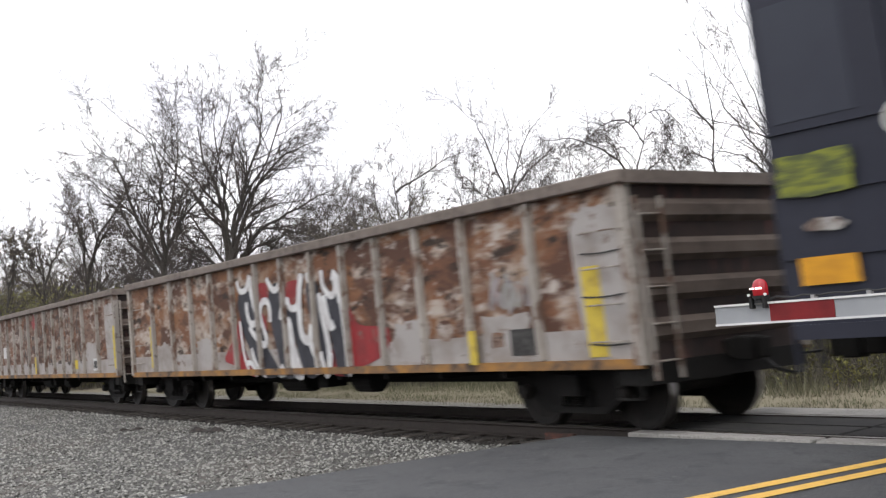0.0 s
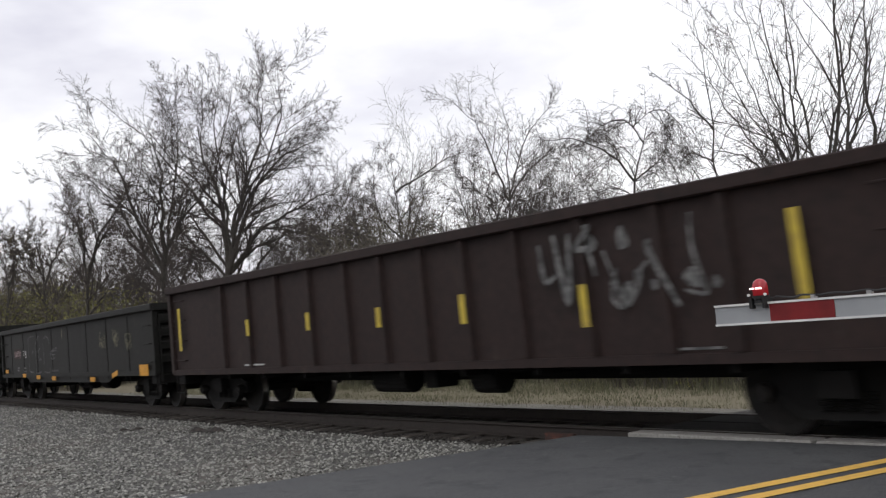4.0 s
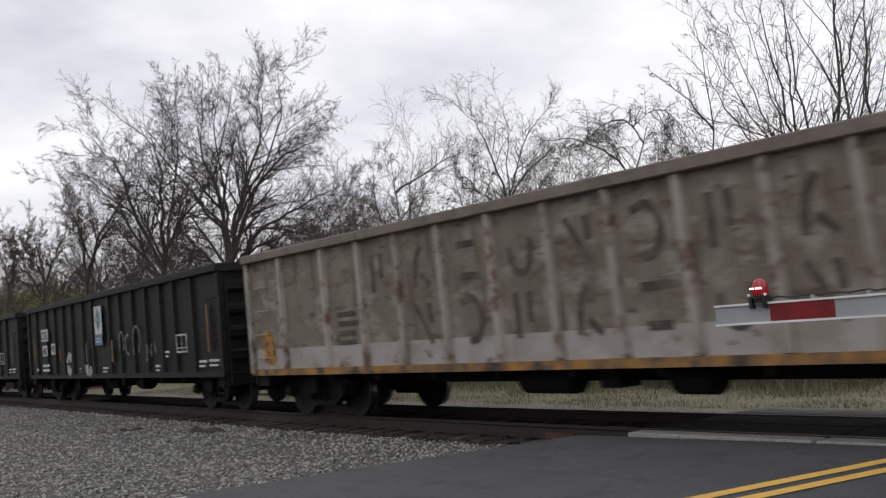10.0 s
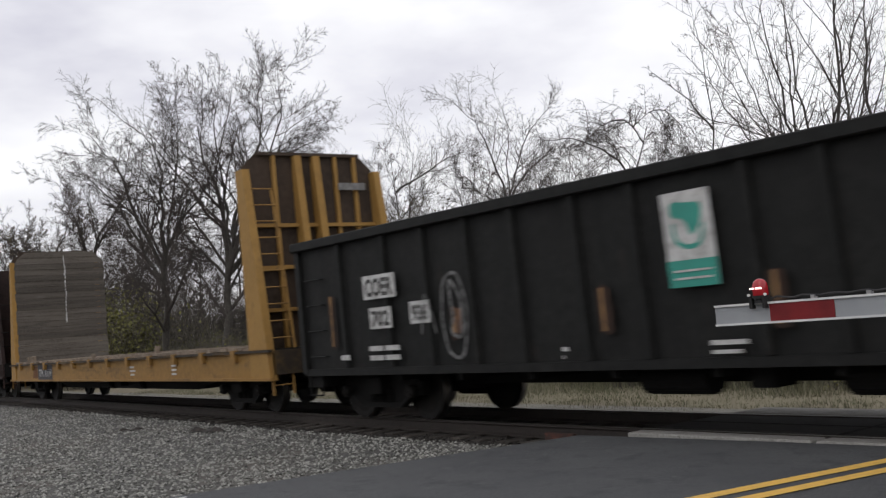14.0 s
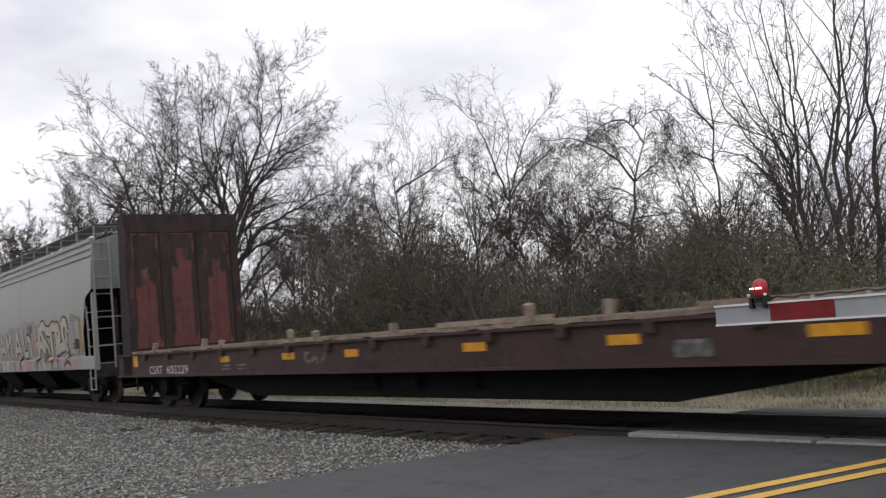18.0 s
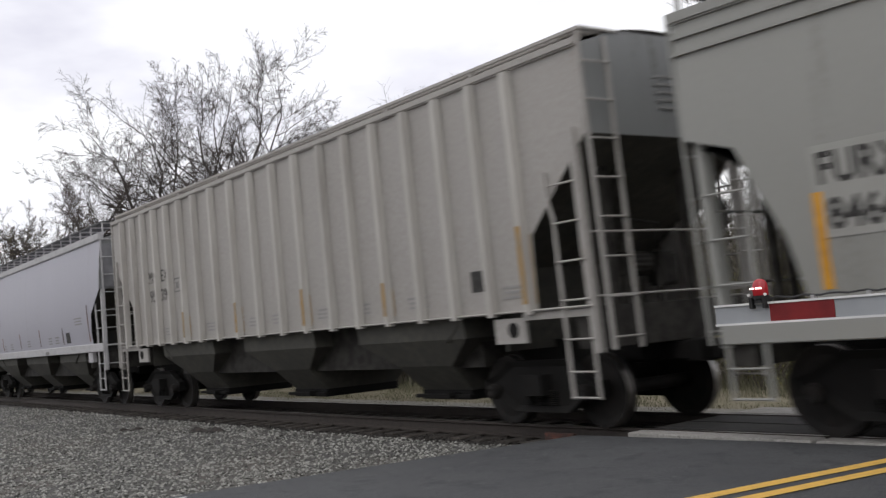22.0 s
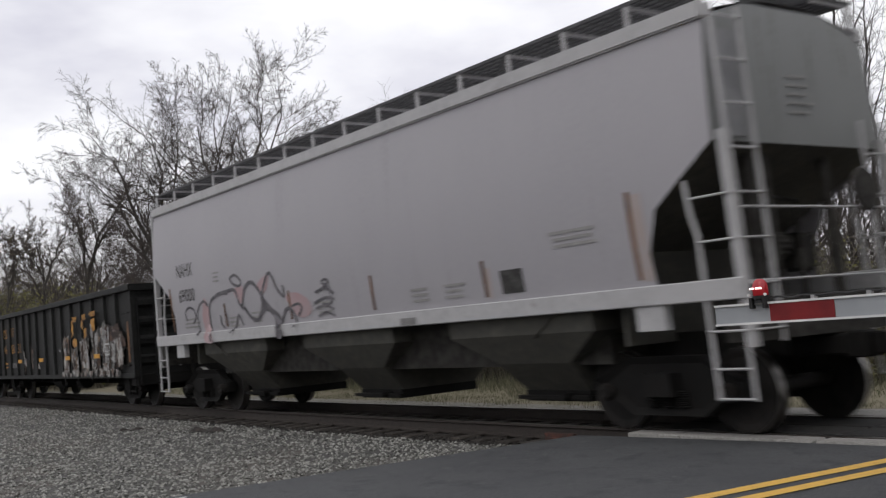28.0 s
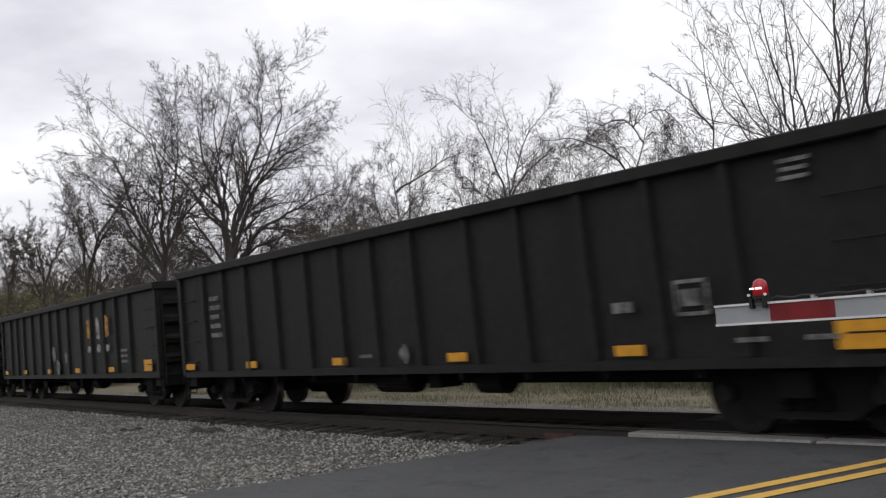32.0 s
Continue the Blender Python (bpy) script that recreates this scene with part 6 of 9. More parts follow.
    faded_words(car, [(a + b) / 2 for a, b in zip(POSTS_A, POSTS_A[1:-1])])
    splashes(car, -0.6, -0.15, 2.3, 2.7, 3, 0.14, SPRAY_RED, -1.513, 9, tall=1.6, label="red spray mark over a post")


def faded_words(car, panels, up=2.27, low=1.45):
    """Two rows of worn company letters, as plain strokes that spell nothing."""
    shapes = (
        [[(0.15, 1.0), (0.15, 0.0)], [(0.62, 1.0), (0.62, 0.35)]],
        [[(0.1, 0.9), (0.6, 1.0), (0.9, 0.55), (0.7, 0.1), (0.3, 0.0)]],
        [[(0.1, 1.0), (0.8, 0.0)], [(0.75, 1.0), (0.8, 0.5)]],
        [[(0.1, 0.6), (0.2, 0.15), (0.5, 0.0), (0.8, 0.2), (0.9, 0.75)]],
        [[(0.1, 0.85), (0.85, 0.85)], [(0.2, 0.1), (0.9, 0.1)]],
        [[(0.2, 0.0), (0.3, 0.6), (0.6, 1.0)], [(0.5, 0.3), (0.9, 0.0)]],
    )
    for z, first, seed in ((up, 3, 0), (low, 4, 2)):
        for i, x in enumerate(panels[first:]):
            for j, line in enumerate(shapes[(i * 5 + seed) % 6]):
                stroke(car, [(x - 0.26 + 0.52 * u, z - 0.29 + 0.58 * h) for u, h in line], 0.10, FADED_MARK, -1.4375 - 0.0006 * j, "worn_mark", "worn brown letter-sized mark")


rusted_gondolas()


DULL_RED = material("dull red patch", (0.036, 0.021, 0.02), 0.8, other=(0.03, 0.02, 0.019), size=0.2)
CHALK_PINK = material("pinkish worn white", (0.27, 0.21, 0.205), 0.8, other=(0.12, 0.075, 0.07), cover=0.45, size=0.1)
CHALK_FAINT = material("rubbed chalk line", (0.115, 0.116, 0.112), 0.85, other=(0.04, 0.04, 0.039), cover=0.5, size=0.15, spread=0.12)
PALE_BLUE = material("pale blue-grey spray paint", (0.24, 0.25, 0.27), 0.7, other=(0.12, 0.125, 0.14), cover=0.5, size=0.25, spread=0.15)
PURPLE_STROKE = material("worn purple spray paint", (0.13, 0.045, 0.14), 0.7, other=(0.05, 0.025, 0.055), cover=0.5, size=0.25, spread=0.15)
WORN_YELLOW = material("dull worn yellow stripe", (0.38, 0.24, 0.045), 0.7, other=(0.18, 0.12, 0.04), cover=0.4, size=0.2, stretch=(1, 1, 0.5))


def black_gondolas():
    posts = [-6.0, -4.85, -3.65, -2.45, -1.25, -0.2, 0.9, 1.9, 3.0, 4.2, 5.4, 6.3]
    car, half = gondola("dark red-brown gondola with thin yellow stripes", 92.8, 110.2, 2.68, 0.85, posts, BROWN_PAINT, BROWN_PAINT, BROWN_PAINT)
    for x, z0, z1 in ((7.15, 1.2, 2.25), (4.19, 1.25, 1.75), (1.85, 1.4, 1.8), (-0.27, 1.45, 1.75), (-2.48, 1.5, 1.8), (-4.81, 1.5, 1.8), (-8.1, 1.3, 2.2)):
        side_plate("painted_stripe", car, x - 0.07, x + 0.05, z0, z1, YELLOW_PAINT, -1.51, "thin worn yellow stripe")
    scrawl(car, 3.4, 6.0, 1.4, 2.45, 7, 0.08, CHALK, -1.512, 21, label="faint chalky scrawl")
    splashes(car, 3.3, 6.2, 1.5, 2.4, 9, 0.10, CHALK, -1.4375, 22, tall=1.3)
    text_bars(car, -5.3, -4.2, 0.93, 0.99, 1, WHITE_MARK)
    text_bars(car, 5.4, 6.2, 0.93, 0.99, 1, CHALK)

    car, half = gondola("black fishbelly gondola with orange reflectors", 75.2, 91.7, 2.43, 0.85, [], BLACK_WARM, BLACK_WARM, BLACK_WARM, belly=0.22, tanks=((0.6, 1.2), (2.6, 0.7)))
    for x in (-6.9, -5.1, -3.2, -1.3, 0.6, 2.5, 4.4, 6.2):
        bm = bmesh.new()
        box(bm, x - 0.02, x + 0.02, -1.442, -1.43, 0.7, 2.26)
        part("weld_seam", bm, BLACK_WARM, car)
    for x, z in ((-7.5, 1.0), (-4.85, 0.85), (-2.92, 0.79), (-0.98, 0.75), (3.16, 0.71), (7.45, 0.92)):
        reflectors(car, (x,), z, w=0.44 if x < 7 else 0.62, h=0.12 if x < 7 else 0.26)
    stroke(car, [(4.9, 0.79), (5.15, 0.835), (5.4, 0.89)], 0.12, YELLOW_TAPE, -1.497, "reflector", "orange-yellow reflector strip, tilted")
    stroke(car, [(6.0, 1.58), (6.02, 1.79), (6.38, 1.79), (6.38, 1.60), (6.0, 1.585)], 0.03, CREAM_FAINT, -1.44, "graffiti", "thin cream frame")
    stroke(car, [(-0.84, 1.57), (-1.4, 1.555), (-1.36, 1.34), (-0.95, 1.36)], 0.035, CHALK, -1.44, "graffiti", "thin white bracket")
    stroke(car, [(-1.35, 1.45), (-0.9, 1.46)], 0.03, CHALK, -1.441, "graffiti", "thin white bracket")
    lettering("73", car, -5.18, 1.42, 0.26, WHITE_MARK, -1.437, width=0.46)
    side_plate("number_patch", car, -6.52, -5.46, 1.4, 1.74, DULL_RED, -1.4365, "dull red patch behind worn characters", thick=0.002)
    for k, (x, w) in enumerate(((-6.44, 0.16), (-6.22, 0.15), (-6.01, 0.15), (-5.8, 0.14), (-5.6, 0.1))):
        ragged(car, x, x + w, 1.44 + 0.01 * (k % 3), 1.69, CHALK_PINK, -1.4395, 351 + k, "worn_mark", "worn pale letter-sized mark", 0.5)
    text_bars(car, -6.1, -5.75, 0.98, 1.16, 2, CHALK, seed=4)
    text_bars(car, -5.1, -4.7, 0.94, 1.16, 2, CHALK, seed=8)
    stroke(car, [(-4.33, 2.04), (-4.35, 1.68), (-4.32, 1.34), (-4.31, 1.00), (-3.74, 0.94)], 0.055, CHALK_FAINT, -1.4375, "graffiti", "thin white scrawl")
    stroke(car, [(-4.33, 2.04), (-3.97, 2.10), (-3.58, 2.09)], 0.045, CHALK_FAINT, -1.4379, "graffiti", "thin white scrawl")
    stroke(car, [(-3.43, 1.78), (-3.20, 1.95), (-2.86, 2.07), (-2.86, 1.74)], 0.045, CHALK_FAINT, -1.4383, "graffiti", "thin white scrawl")
    stroke(car, [(-3.44, 1.73), (-3.35, 1.20), (-3.34, 0.91), (-2.71, 0.96)], 0.055, CHALK_FAINT, -1.4387, "graffiti", "thin white scrawl")
    stroke(car, [(-3.12, 1.58), (-2.73, 1.70)], 0.045, CHALK_FAINT, -1.4391, "graffiti", "thin white scrawl")
    stroke(car, [(-3.07, 1.55), (-2.91, 1.55), (-3.02, 1.36)], 0.045, CHALK_FAINT, -1.4395, "graffiti", "thin white scrawl")
    stroke(car, [(-2.95, 1.31), (-2.68, 1.37), (-2.73, 1.27)], 0.055, CHALK_FAINT, -1.4399, "graffiti", "thin white scrawl")
    stroke(car, [(-2.38, 1.85), (-2.31, 1.50), (-2.33, 1.18)], 0.045, CHALK_FAINT, -1.4403, "graffiti", "thin white scrawl")
    stroke(car, [(-2.35, 0.96), (-1.68, 0.92), (-1.62, 1.08)], 0.045, CHALK_FAINT, -1.4407, "graffiti", "thin white scrawl")
    stroke(car, [(-2.25, 1.97), (-1.96, 2.04), (-1.64, 1.94), (-1.56, 1.78)], 0.055, CHALK_FAINT, -1.4411, "graffiti", "thin white scrawl")
    stroke(car, [(-1.20, 1.61), (-0.70, 1.65)], 0.045, CHALK_FAINT, -1.4415, "graffiti", "thin white scrawl")
    stroke(car, [(-0.67, 1.57), (-1.21, 1.56), (-1.19, 1.39), (-0.97, 1.34)], 0.045, CHALK_FAINT, -1.4419, "graffiti", "thin white scrawl")
    stroke(car, [(-1.36, 0.97), (-0.65, 0.98)], 0.055, CHALK_FAINT, -1.4423, "graffiti", "thin white scrawl")
    stroke(car, [(-3.89, 1.54), (-3.68, 1.64)], 0.045, CHALK_FAINT, -1.4427, "graffiti", "thin white scrawl")
    stroke(car, [(-0.26, 0.84), (0.25, 0.81)], 0.045, CHALK_FAINT, -1.4431, "graffiti", "thin white scrawl")
    ragged(car, -0.10, 0.02, 1.90, 2.18, CREAM_FAINT, -1.436, 356, "paint_patch", "faint greenish smear", 0.3)
    scrawl(car, 3.75, 4.3, 1.5, 1.95, 6, 0.04, CREAM_FAINT, -1.437, 24, label="pale yellow scrawl")
    ragged(car, 3.85, 4.15, 1.5, 1.68, CREAM_FAINT, -1.436, 241, "paint_patch", "", 0.4)
    scrawl(car, 4.9, 5.5, 1.5, 2.0, 7, 0.045, CREAM_FAINT, -1.4375, 25)
    ragged(car, 5.0, 5.4, 1.62, 1.85, CREAM_FAINT, -1.436, 242, "paint_patch", "", 0.4)
    scrawl(car, 5.95, 6.5, 1.4, 1.85, 6, 0.035, CREAM_FAINT, -1.4375, 26)

    posts = [-6.4, -4.9, -3.95, -2.98, -2.0, -1.05, 0.0, 1.2]
    car, half = gondola("black gondola with faded purple graffiti", 57.4, 73.9, 2.68, 0.82, posts, BLACK_WARM, BLACK_WARM, BLACK_WARM)
    reflectors(car, (-5.54, -2.06, 1.42, 4.87), 0.86, w=0.42)
    side_plate("reflector", car, -5.8, -5.48, 0.98, 1.14, WHITE_MARK, -1.437, "small white panel")
    for x in (-7.82, 8.17):
        side_plate("painted_stripe", car, x - 0.055, x + 0.055, 1.02, 2.0, WORN_YELLOW, -1.506, "yellow vertical stripe")
    lettering("IC", car, -5.88, 2.05, 0.24, WHITE_MARK, -1.437, width=0.32)
    lettering("235303", car, -6.24, 1.62, 0.30, WHITE_MARK, -1.437, width=1.04)
    text_bars(car, -6.1, -5.7, 1.18, 1.45, 3, CHALK, seed=5)
    ragged(car, 2.75, 3.17, 1.47, 1.86, PURPLE_FAINT, -1.4362, 271, "graffiti", "thin purple overspray", 0.5)
    ragged(car, 3.73, 4.09, 1.96, 2.23, PURPLE_FAINT, -1.4364, 272, "graffiti", "thin purple overspray", 0.5)
    ragged(car, 4.56, 5.03, 2.08, 2.34, PURPLE_FAINT, -1.4366, 273, "graffiti", "thin purple overspray", 0.5)
    ragged(car, 4.55, 5.02, 1.93, 2.14, PURPLE_FAINT, -1.4368, 274, "graffiti", "thin purple overspray", 0.5)
    ragged(car, 3.79, 4.22, 0.82, 1.10, PURPLE_FAINT, -1.4370, 275, "graffiti", "thin purple overspray", 0.5)
    ragged(car, 3.00, 3.29, 0.78, 1.17, PURPLE_FAINT, -1.4372, 276, "graffiti", "thin purple overspray", 0.5)
    stroke(car, [(3.02, 2.23), (3.18, 2.17), (3.11, 2.09)], 0.06, PURPLE_STROKE, -1.4380, "graffiti", "faded purple scrawl")
    stroke(car, [(2.77, 1.85), (2.99, 2.06), (3.16, 2.06), (3.43, 2.02)], 0.06, PURPLE_STROKE, -1.4385, "graffiti", "faded purple scrawl")
    stroke(car, [(2.71, 1.68), (3.04, 1.70), (3.14, 1.62), (2.95, 1.53), (2.78, 1.56)], 0.06, PURPLE_STROKE, -1.4390, "graffiti", "faded purple scrawl")
    stroke(car, [(3.72, 2.19), (3.94, 2.22), (4.07, 2.14), (3.86, 2.07), (3.69, 2.00), (4.10, 2.04)], 0.09, PURPLE_STROKE, -1.4395, "graffiti", "faded purple scrawl")
    stroke(car, [(4.17, 2.11), (4.29, 2.00), (4.41, 2.12)], 0.06, PURPLE_STROKE, -1.4400, "graffiti", "faded purple scrawl")
    stroke(car, [(4.57, 2.24), (4.80, 2.27), (5.03, 2.25)], 0.09, PURPLE_STROKE, -1.4405, "graffiti", "faded purple scrawl")
    stroke(car, [(4.60, 2.16), (4.99, 2.14)], 0.09, PURPLE_STROKE, -1.4410, "graffiti", "faded purple scrawl")
    stroke(car, [(4.53, 2.05), (4.72, 2.10), (4.79, 1.98), (5.02, 1.95)], 0.09, PURPLE_STROKE, -1.4415, "graffiti", "faded purple scrawl")
    stroke(car, [(3.34, 1.82), (3.46, 1.73), (3.77, 1.74)], 0.06, PURPLE_STROKE, -1.4420, "graffiti", "faded purple scrawl")
    stroke(car, [(3.43, 1.71), (3.37, 1.45)], 0.06, PURPLE_STROKE, -1.4425, "graffiti", "faded purple scrawl")
    stroke(car, [(4.01, 1.94), (3.95, 1.74)], 0.06, PURPLE_STROKE, -1.4430, "graffiti", "faded purple scrawl")
    stroke(car, [(4.65, 1.95), (4.78, 1.82)], 0.06, PURPLE_STROKE, -1.4435, "graffiti", "faded purple scrawl")
    stroke(car, [(2.95, 1.20), (3.28, 1.20)], 0.06, PURPLE_STROKE, -1.4440, "graffiti", "faded purple scrawl")
    stroke(car, [(3.10, 1.08), (3.03, 0.87), (3.21, 0.78)], 0.06, PURPLE_STROKE, -1.4445, "graffiti", "faded purple scrawl")
    stroke(car, [(3.36, 1.03), (3.42, 0.90)], 0.06, PURPLE_STROKE, -1.4450, "graffiti", "faded purple scrawl")
    stroke(car, [(3.77, 1.03), (3.84, 0.83), (4.04, 0.88), (4.02, 1.05), (4.26, 1.08)], 0.06, PURPLE_STROKE, -1.4455, "graffiti", "faded purple scrawl")
    stroke(car, [(4.71, 1.08), (4.55, 0.87), (4.81, 0.90)], 0.06, PURPLE_STROKE, -1.4460, "graffiti", "faded purple scrawl")
    stroke(car, [(4.88, 1.54), (5.00, 1.50)], 0.06, PURPLE_STROKE, -1.4465, "graffiti", "faded purple scrawl")
    stroke(car, [(1.64, 1.96), (1.59, 1.67), (1.61, 1.43)], 0.09, PALE_BLUE, -1.4380, "graffiti", "pale blue-grey painted stroke")
    stroke(car, [(1.93, 1.86), (1.80, 1.66), (1.91, 1.41)], 0.09, PALE_BLUE, -1.4385, "graffiti", "pale blue-grey painted stroke")
    stroke(car, [(2.12, 1.84), (2.10, 1.54), (2.15, 1.30)], 0.09, PALE_BLUE, -1.4390, "graffiti", "pale blue-grey painted stroke")
    stroke(car, [(2.30, 1.78), (2.30, 1.57), (2.21, 1.39)], 0.09, PALE_BLUE, -1.4395, "graffiti", "pale blue-grey painted stroke")
    stroke(car, [(2.41, 1.70), (2.42, 1.38)], 0.09, PALE_BLUE, -1.4400, "graffiti", "pale blue-grey painted stroke")
    stroke(car, [(1.62, 1.26), (1.82, 1.25), (1.76, 1.13)], 0.09, PALE_BLUE, -1.4405, "graffiti", "pale blue-grey painted stroke")
    stroke(car, [(1.94, 1.36), (2.03, 1.15), (2.22, 1.14), (2.42, 1.20)], 0.09, PALE_BLUE, -1.4410, "graffiti", "pale blue-grey painted stroke")
    stroke(car, [(1.88, 1.06), (2.16, 1.00), (2.21, 0.91), (2.33, 0.91)], 0.09, PALE_BLUE, -1.4415, "graffiti", "pale blue-grey painted stroke")
    text_bars(car, 5.6, 6.1, 1.6, 1.9, 2, CHALK, seed=6)
    side_plate("marking", car, 5.4, 5.75, 1.08, 1.14, CHALK)
    side_plate("stencil_box", car, 7.2, 7.7, 1.6, 1.85, CHALK, -1.437, "small white stencilled panel")


black_gondolas()


def tan_gondola():
    car, half = gondola("weathered tan-pink gondola with worn brown lettering", 39.65, 56.15, 2.965, 0.82, [-6.95, -5.48, -4.37, -3.32, -2.26, -1.15, -0.05, 1.0, 2.06, 3.15, 4.16, 5.3, 6.5], TAN_PAINT, PALE_POST, TAN_CHORD, stripe=ORANGE_LINE, band=PALE_BAND)
    faded_words(car, [-7.4, -6.2, -4.92, -3.85, -2.79, -1.7, -0.6, 0.47, 1.53, 2.6, 3.65, 4.73, 5.9])
    splashes(car, -7.7, -7.2, 1.1, 1.4, 3, 0.2, AMBER_MARK, -1.437, 31, tall=1.4, label="amber paint smear")
    splashes(car, 7.35, 7.7, 1.1, 1.45, 3, 0.2, AMBER_MARK, -1.437, 32, tall=1.4, label="amber paint smear")
    side_plate("stencil_box", car, 6.0, 6.42, 0.98, 1.22, BLACK_MARK, -1.437, "dark stencilled box")
    text_bars(car, -5.2, -4.6, 1.2, 1.8, 4, FADED_MARK, seed=7)


tan_gondola()


RUST_BLEED = material("dull rust on black", (0.042, 0.023, 0.016), 0.8, other=(0.02, 0.015, 0.012), cover=0.5, size=0.25, stretch=(1, 1, 0.4))
TAN_LINE = material("tan paint line", (0.26, 0.15, 0.065), 0.75, other=(0.12, 0.07, 0.04), cover=0.4, size=0.2)


def leased_gondolas():
    """Two black gondolas of one series, each with a tall banner."""
    posts = [-7.0, -5.75, -4.75, -3.77, -2.82, -1.71, -0.78, 0.75, 1.63, 2.65, 3.62, 4.65, 5.5, 6.6]
    for k, (s0, s1) in enumerate(((22.2, 38.4), (3.9, 20.6))):
        car, half = gondola("black gondola with white stencils and a tall %s banner" % ("blue and grey" if k == 0 else "teal and white"), s0, s1, 2.97, 0.80, posts, BLACK_PAINT, BLACK_PAINT, BLACK_PAINT)
        # reporting panels: white plates with dark characters
        for x0, x1, z0, z1, text in ((-6.3, -5.46, 1.88, 2.24, "COER"), (-6.19, -5.62, 1.43, 1.75, "802" if k == 0 else "702"), (-5.14, -4.67, 1.46, 1.78, "931" if k == 0 else "936")):
            side_plate("number_panel", car, x0, x1, z0, z1, WHITE_MARK, -1.510, "white stencilled number panel")
            lettering(text, car, x0 + 0.05, z0 + 0.05, z1 - z0 - 0.1, BLACK_MARK, -1.518, width=x1 - x0 - 0.1, bold=0.012)
        for x0, z0 in ((-6.27, 1.10), (-5.85, 1.10), (-6.27, 0.96), (-5.85, 0.96)):
            side_plate("marking", car, x0, x0 + 0.36, z0, z0 + 0.075, WHITE_MARK, -1.510)
        side_plate("marking", car, -7.1, -6.85, 0.98, 1.06, WHITE_MARK, -1.510)
        # banner
        x = -0.43 if k == 0 else -0.32
        side_plate("banner", car, x, x + 0.64, 1.60, 2.615, WHITE_MARK, -1.510, "tall white banner panel")
        side_plate("banner_foot", car, x, x + 0.64, 1.60, 1.885, TEAL_SIGN if k else BLUE_SIGN, -1.5185, "coloured banner foot")
        bm = bmesh.new()
        if k:
            blob([(x + 0.12, 2.36), (x + 0.14, 2.5), (x + 0.34, 2.49), (x + 0.52, 2.45), (x + 0.48, 2.25), (x + 0.36, 2.14), (x + 0.28, 2.3)], -1.5195, bm)
            ribbon([(x + 0.13, 2.28), (x + 0.15, 2.1), (x + 0.30, 2.02), (x + 0.46, 2.06), (x + 0.53, 2.25)], 0.055, -1.5198, bm)
            part("banner_emblem", bm, TEAL_SIGN, car, "round teal emblem")
        else:
            v = [bm.verts.new(q) for q in ((x + 0.08, -1.5195, 2.27), (x + 0.32, -1.5195, 2.59), (x + 0.56, -1.5195, 2.27), (x + 0.32, -1.5195, 1.95))]
            bm.faces.new(v)
            part("banner_emblem", bm, BLUE_SIGN, car, "worn blue diamond emblem")
            for q in range(3):
                side_plate("emblem_mark", car, x + 0.10 + 0.16 * q, x + 0.22 + 0.16 * q, 2.2, 2.34, PALE_MARK, -1.5205)
        for z in (1.76, 1.68):
            side_plate("banner_text", car, x + 0.08, x + 0.56, z, z + 0.022, WHITE_MARK, -1.5255)
        # stencil frame
        a, b, c, d = 5.62, 6.25, 1.27, 1.66
        bm = bmesh.new()
        for x0, x1, z0, z1 in ((a, b, c, c + 0.03), (a, b, d - 0.03, d), (a, a + 0.03, c, d), (b - 0.03, b, c, d), ((a + b) / 2 - 0.01, (a + b) / 2 + 0.01, c, d), (a, b, c + 0.09, c + 0.11)):
            box(bm, x0, x1, -1.513, -1.510, z0, z1)
        part("stencil_frame", bm, WHITE_MARK, car, "white stencilled frame")
        for x0, x1, z0, z1, m in ((7.40, 7.48, 1.25, 2.2, DIM_STRIPE), (-7.35, -7.27, 1.2, 2.0, DIM_STRIPE), (0.90, 0.98, 1.16, 1.69, DIM_STRIPE), (-1.42, -1.33, 1.19, 1.69, DIM_STRIPE), (-4.20, -4.14, 1.24, 1.64, DIM_STRIPE)):
            ragged(car, x0 - 0.04, x1 + 0.1, z0 - 0.05, z1 + 0.02, RUST_BLEED, -1.5055, int(x0 * 10), "rust_stain", "dull rust stain", 0.15)
            side_plate("painted_stripe", car, x0 + 0.02, x0 + 0.07, z0, z1, TAN_LINE, -1.508, "thin tan stripe", slant=0.02)
        for x0, x1, z in ((6.9, 7.3, 1.04), (7.45, 7.95, 1.05), (4.2, 4.5, 0.98), (0.1, 0.55, 0.98), (-2.1, -2.0, 0.98), (4.9, 5.15, 1.28)):
            side_plate("marking", car, x0, x1, z, z + 0.05, WHITE_MARK, -1.510)
            side_plate("marking", car, x0, x1 - 0.08, z - 0.09, z - 0.05, WHITE_MARK, -1.510)
        if k == 0:
            stroke(car, [(1.58, 1.42), (1.62, 1.75), (1.8, 1.87), (1.94, 1.7), (1.9, 1.4)], 0.07, CHALK, -1.512, label="white loops of scrawl")
            stroke(car, [(2.38, 1.80), (2.16, 1.74), (2.06, 1.56), (2.16, 1.36), (2.36, 1.31)], 0.07, CHALK, -1.512, label="white loops of scrawl")
            stroke(car, [(2.70, 1.30), (2.68, 1.70), (2.86, 1.95), (3.1, 1.9), (3.2, 1.62), (3.06, 1.34)], 0.07, CHALK, -1.512, label="white loops of scrawl")
            scrawl(car, 3.6, 4.3, 1.1, 1.65, 3, 0.07, CHALK, -1.512, 42)
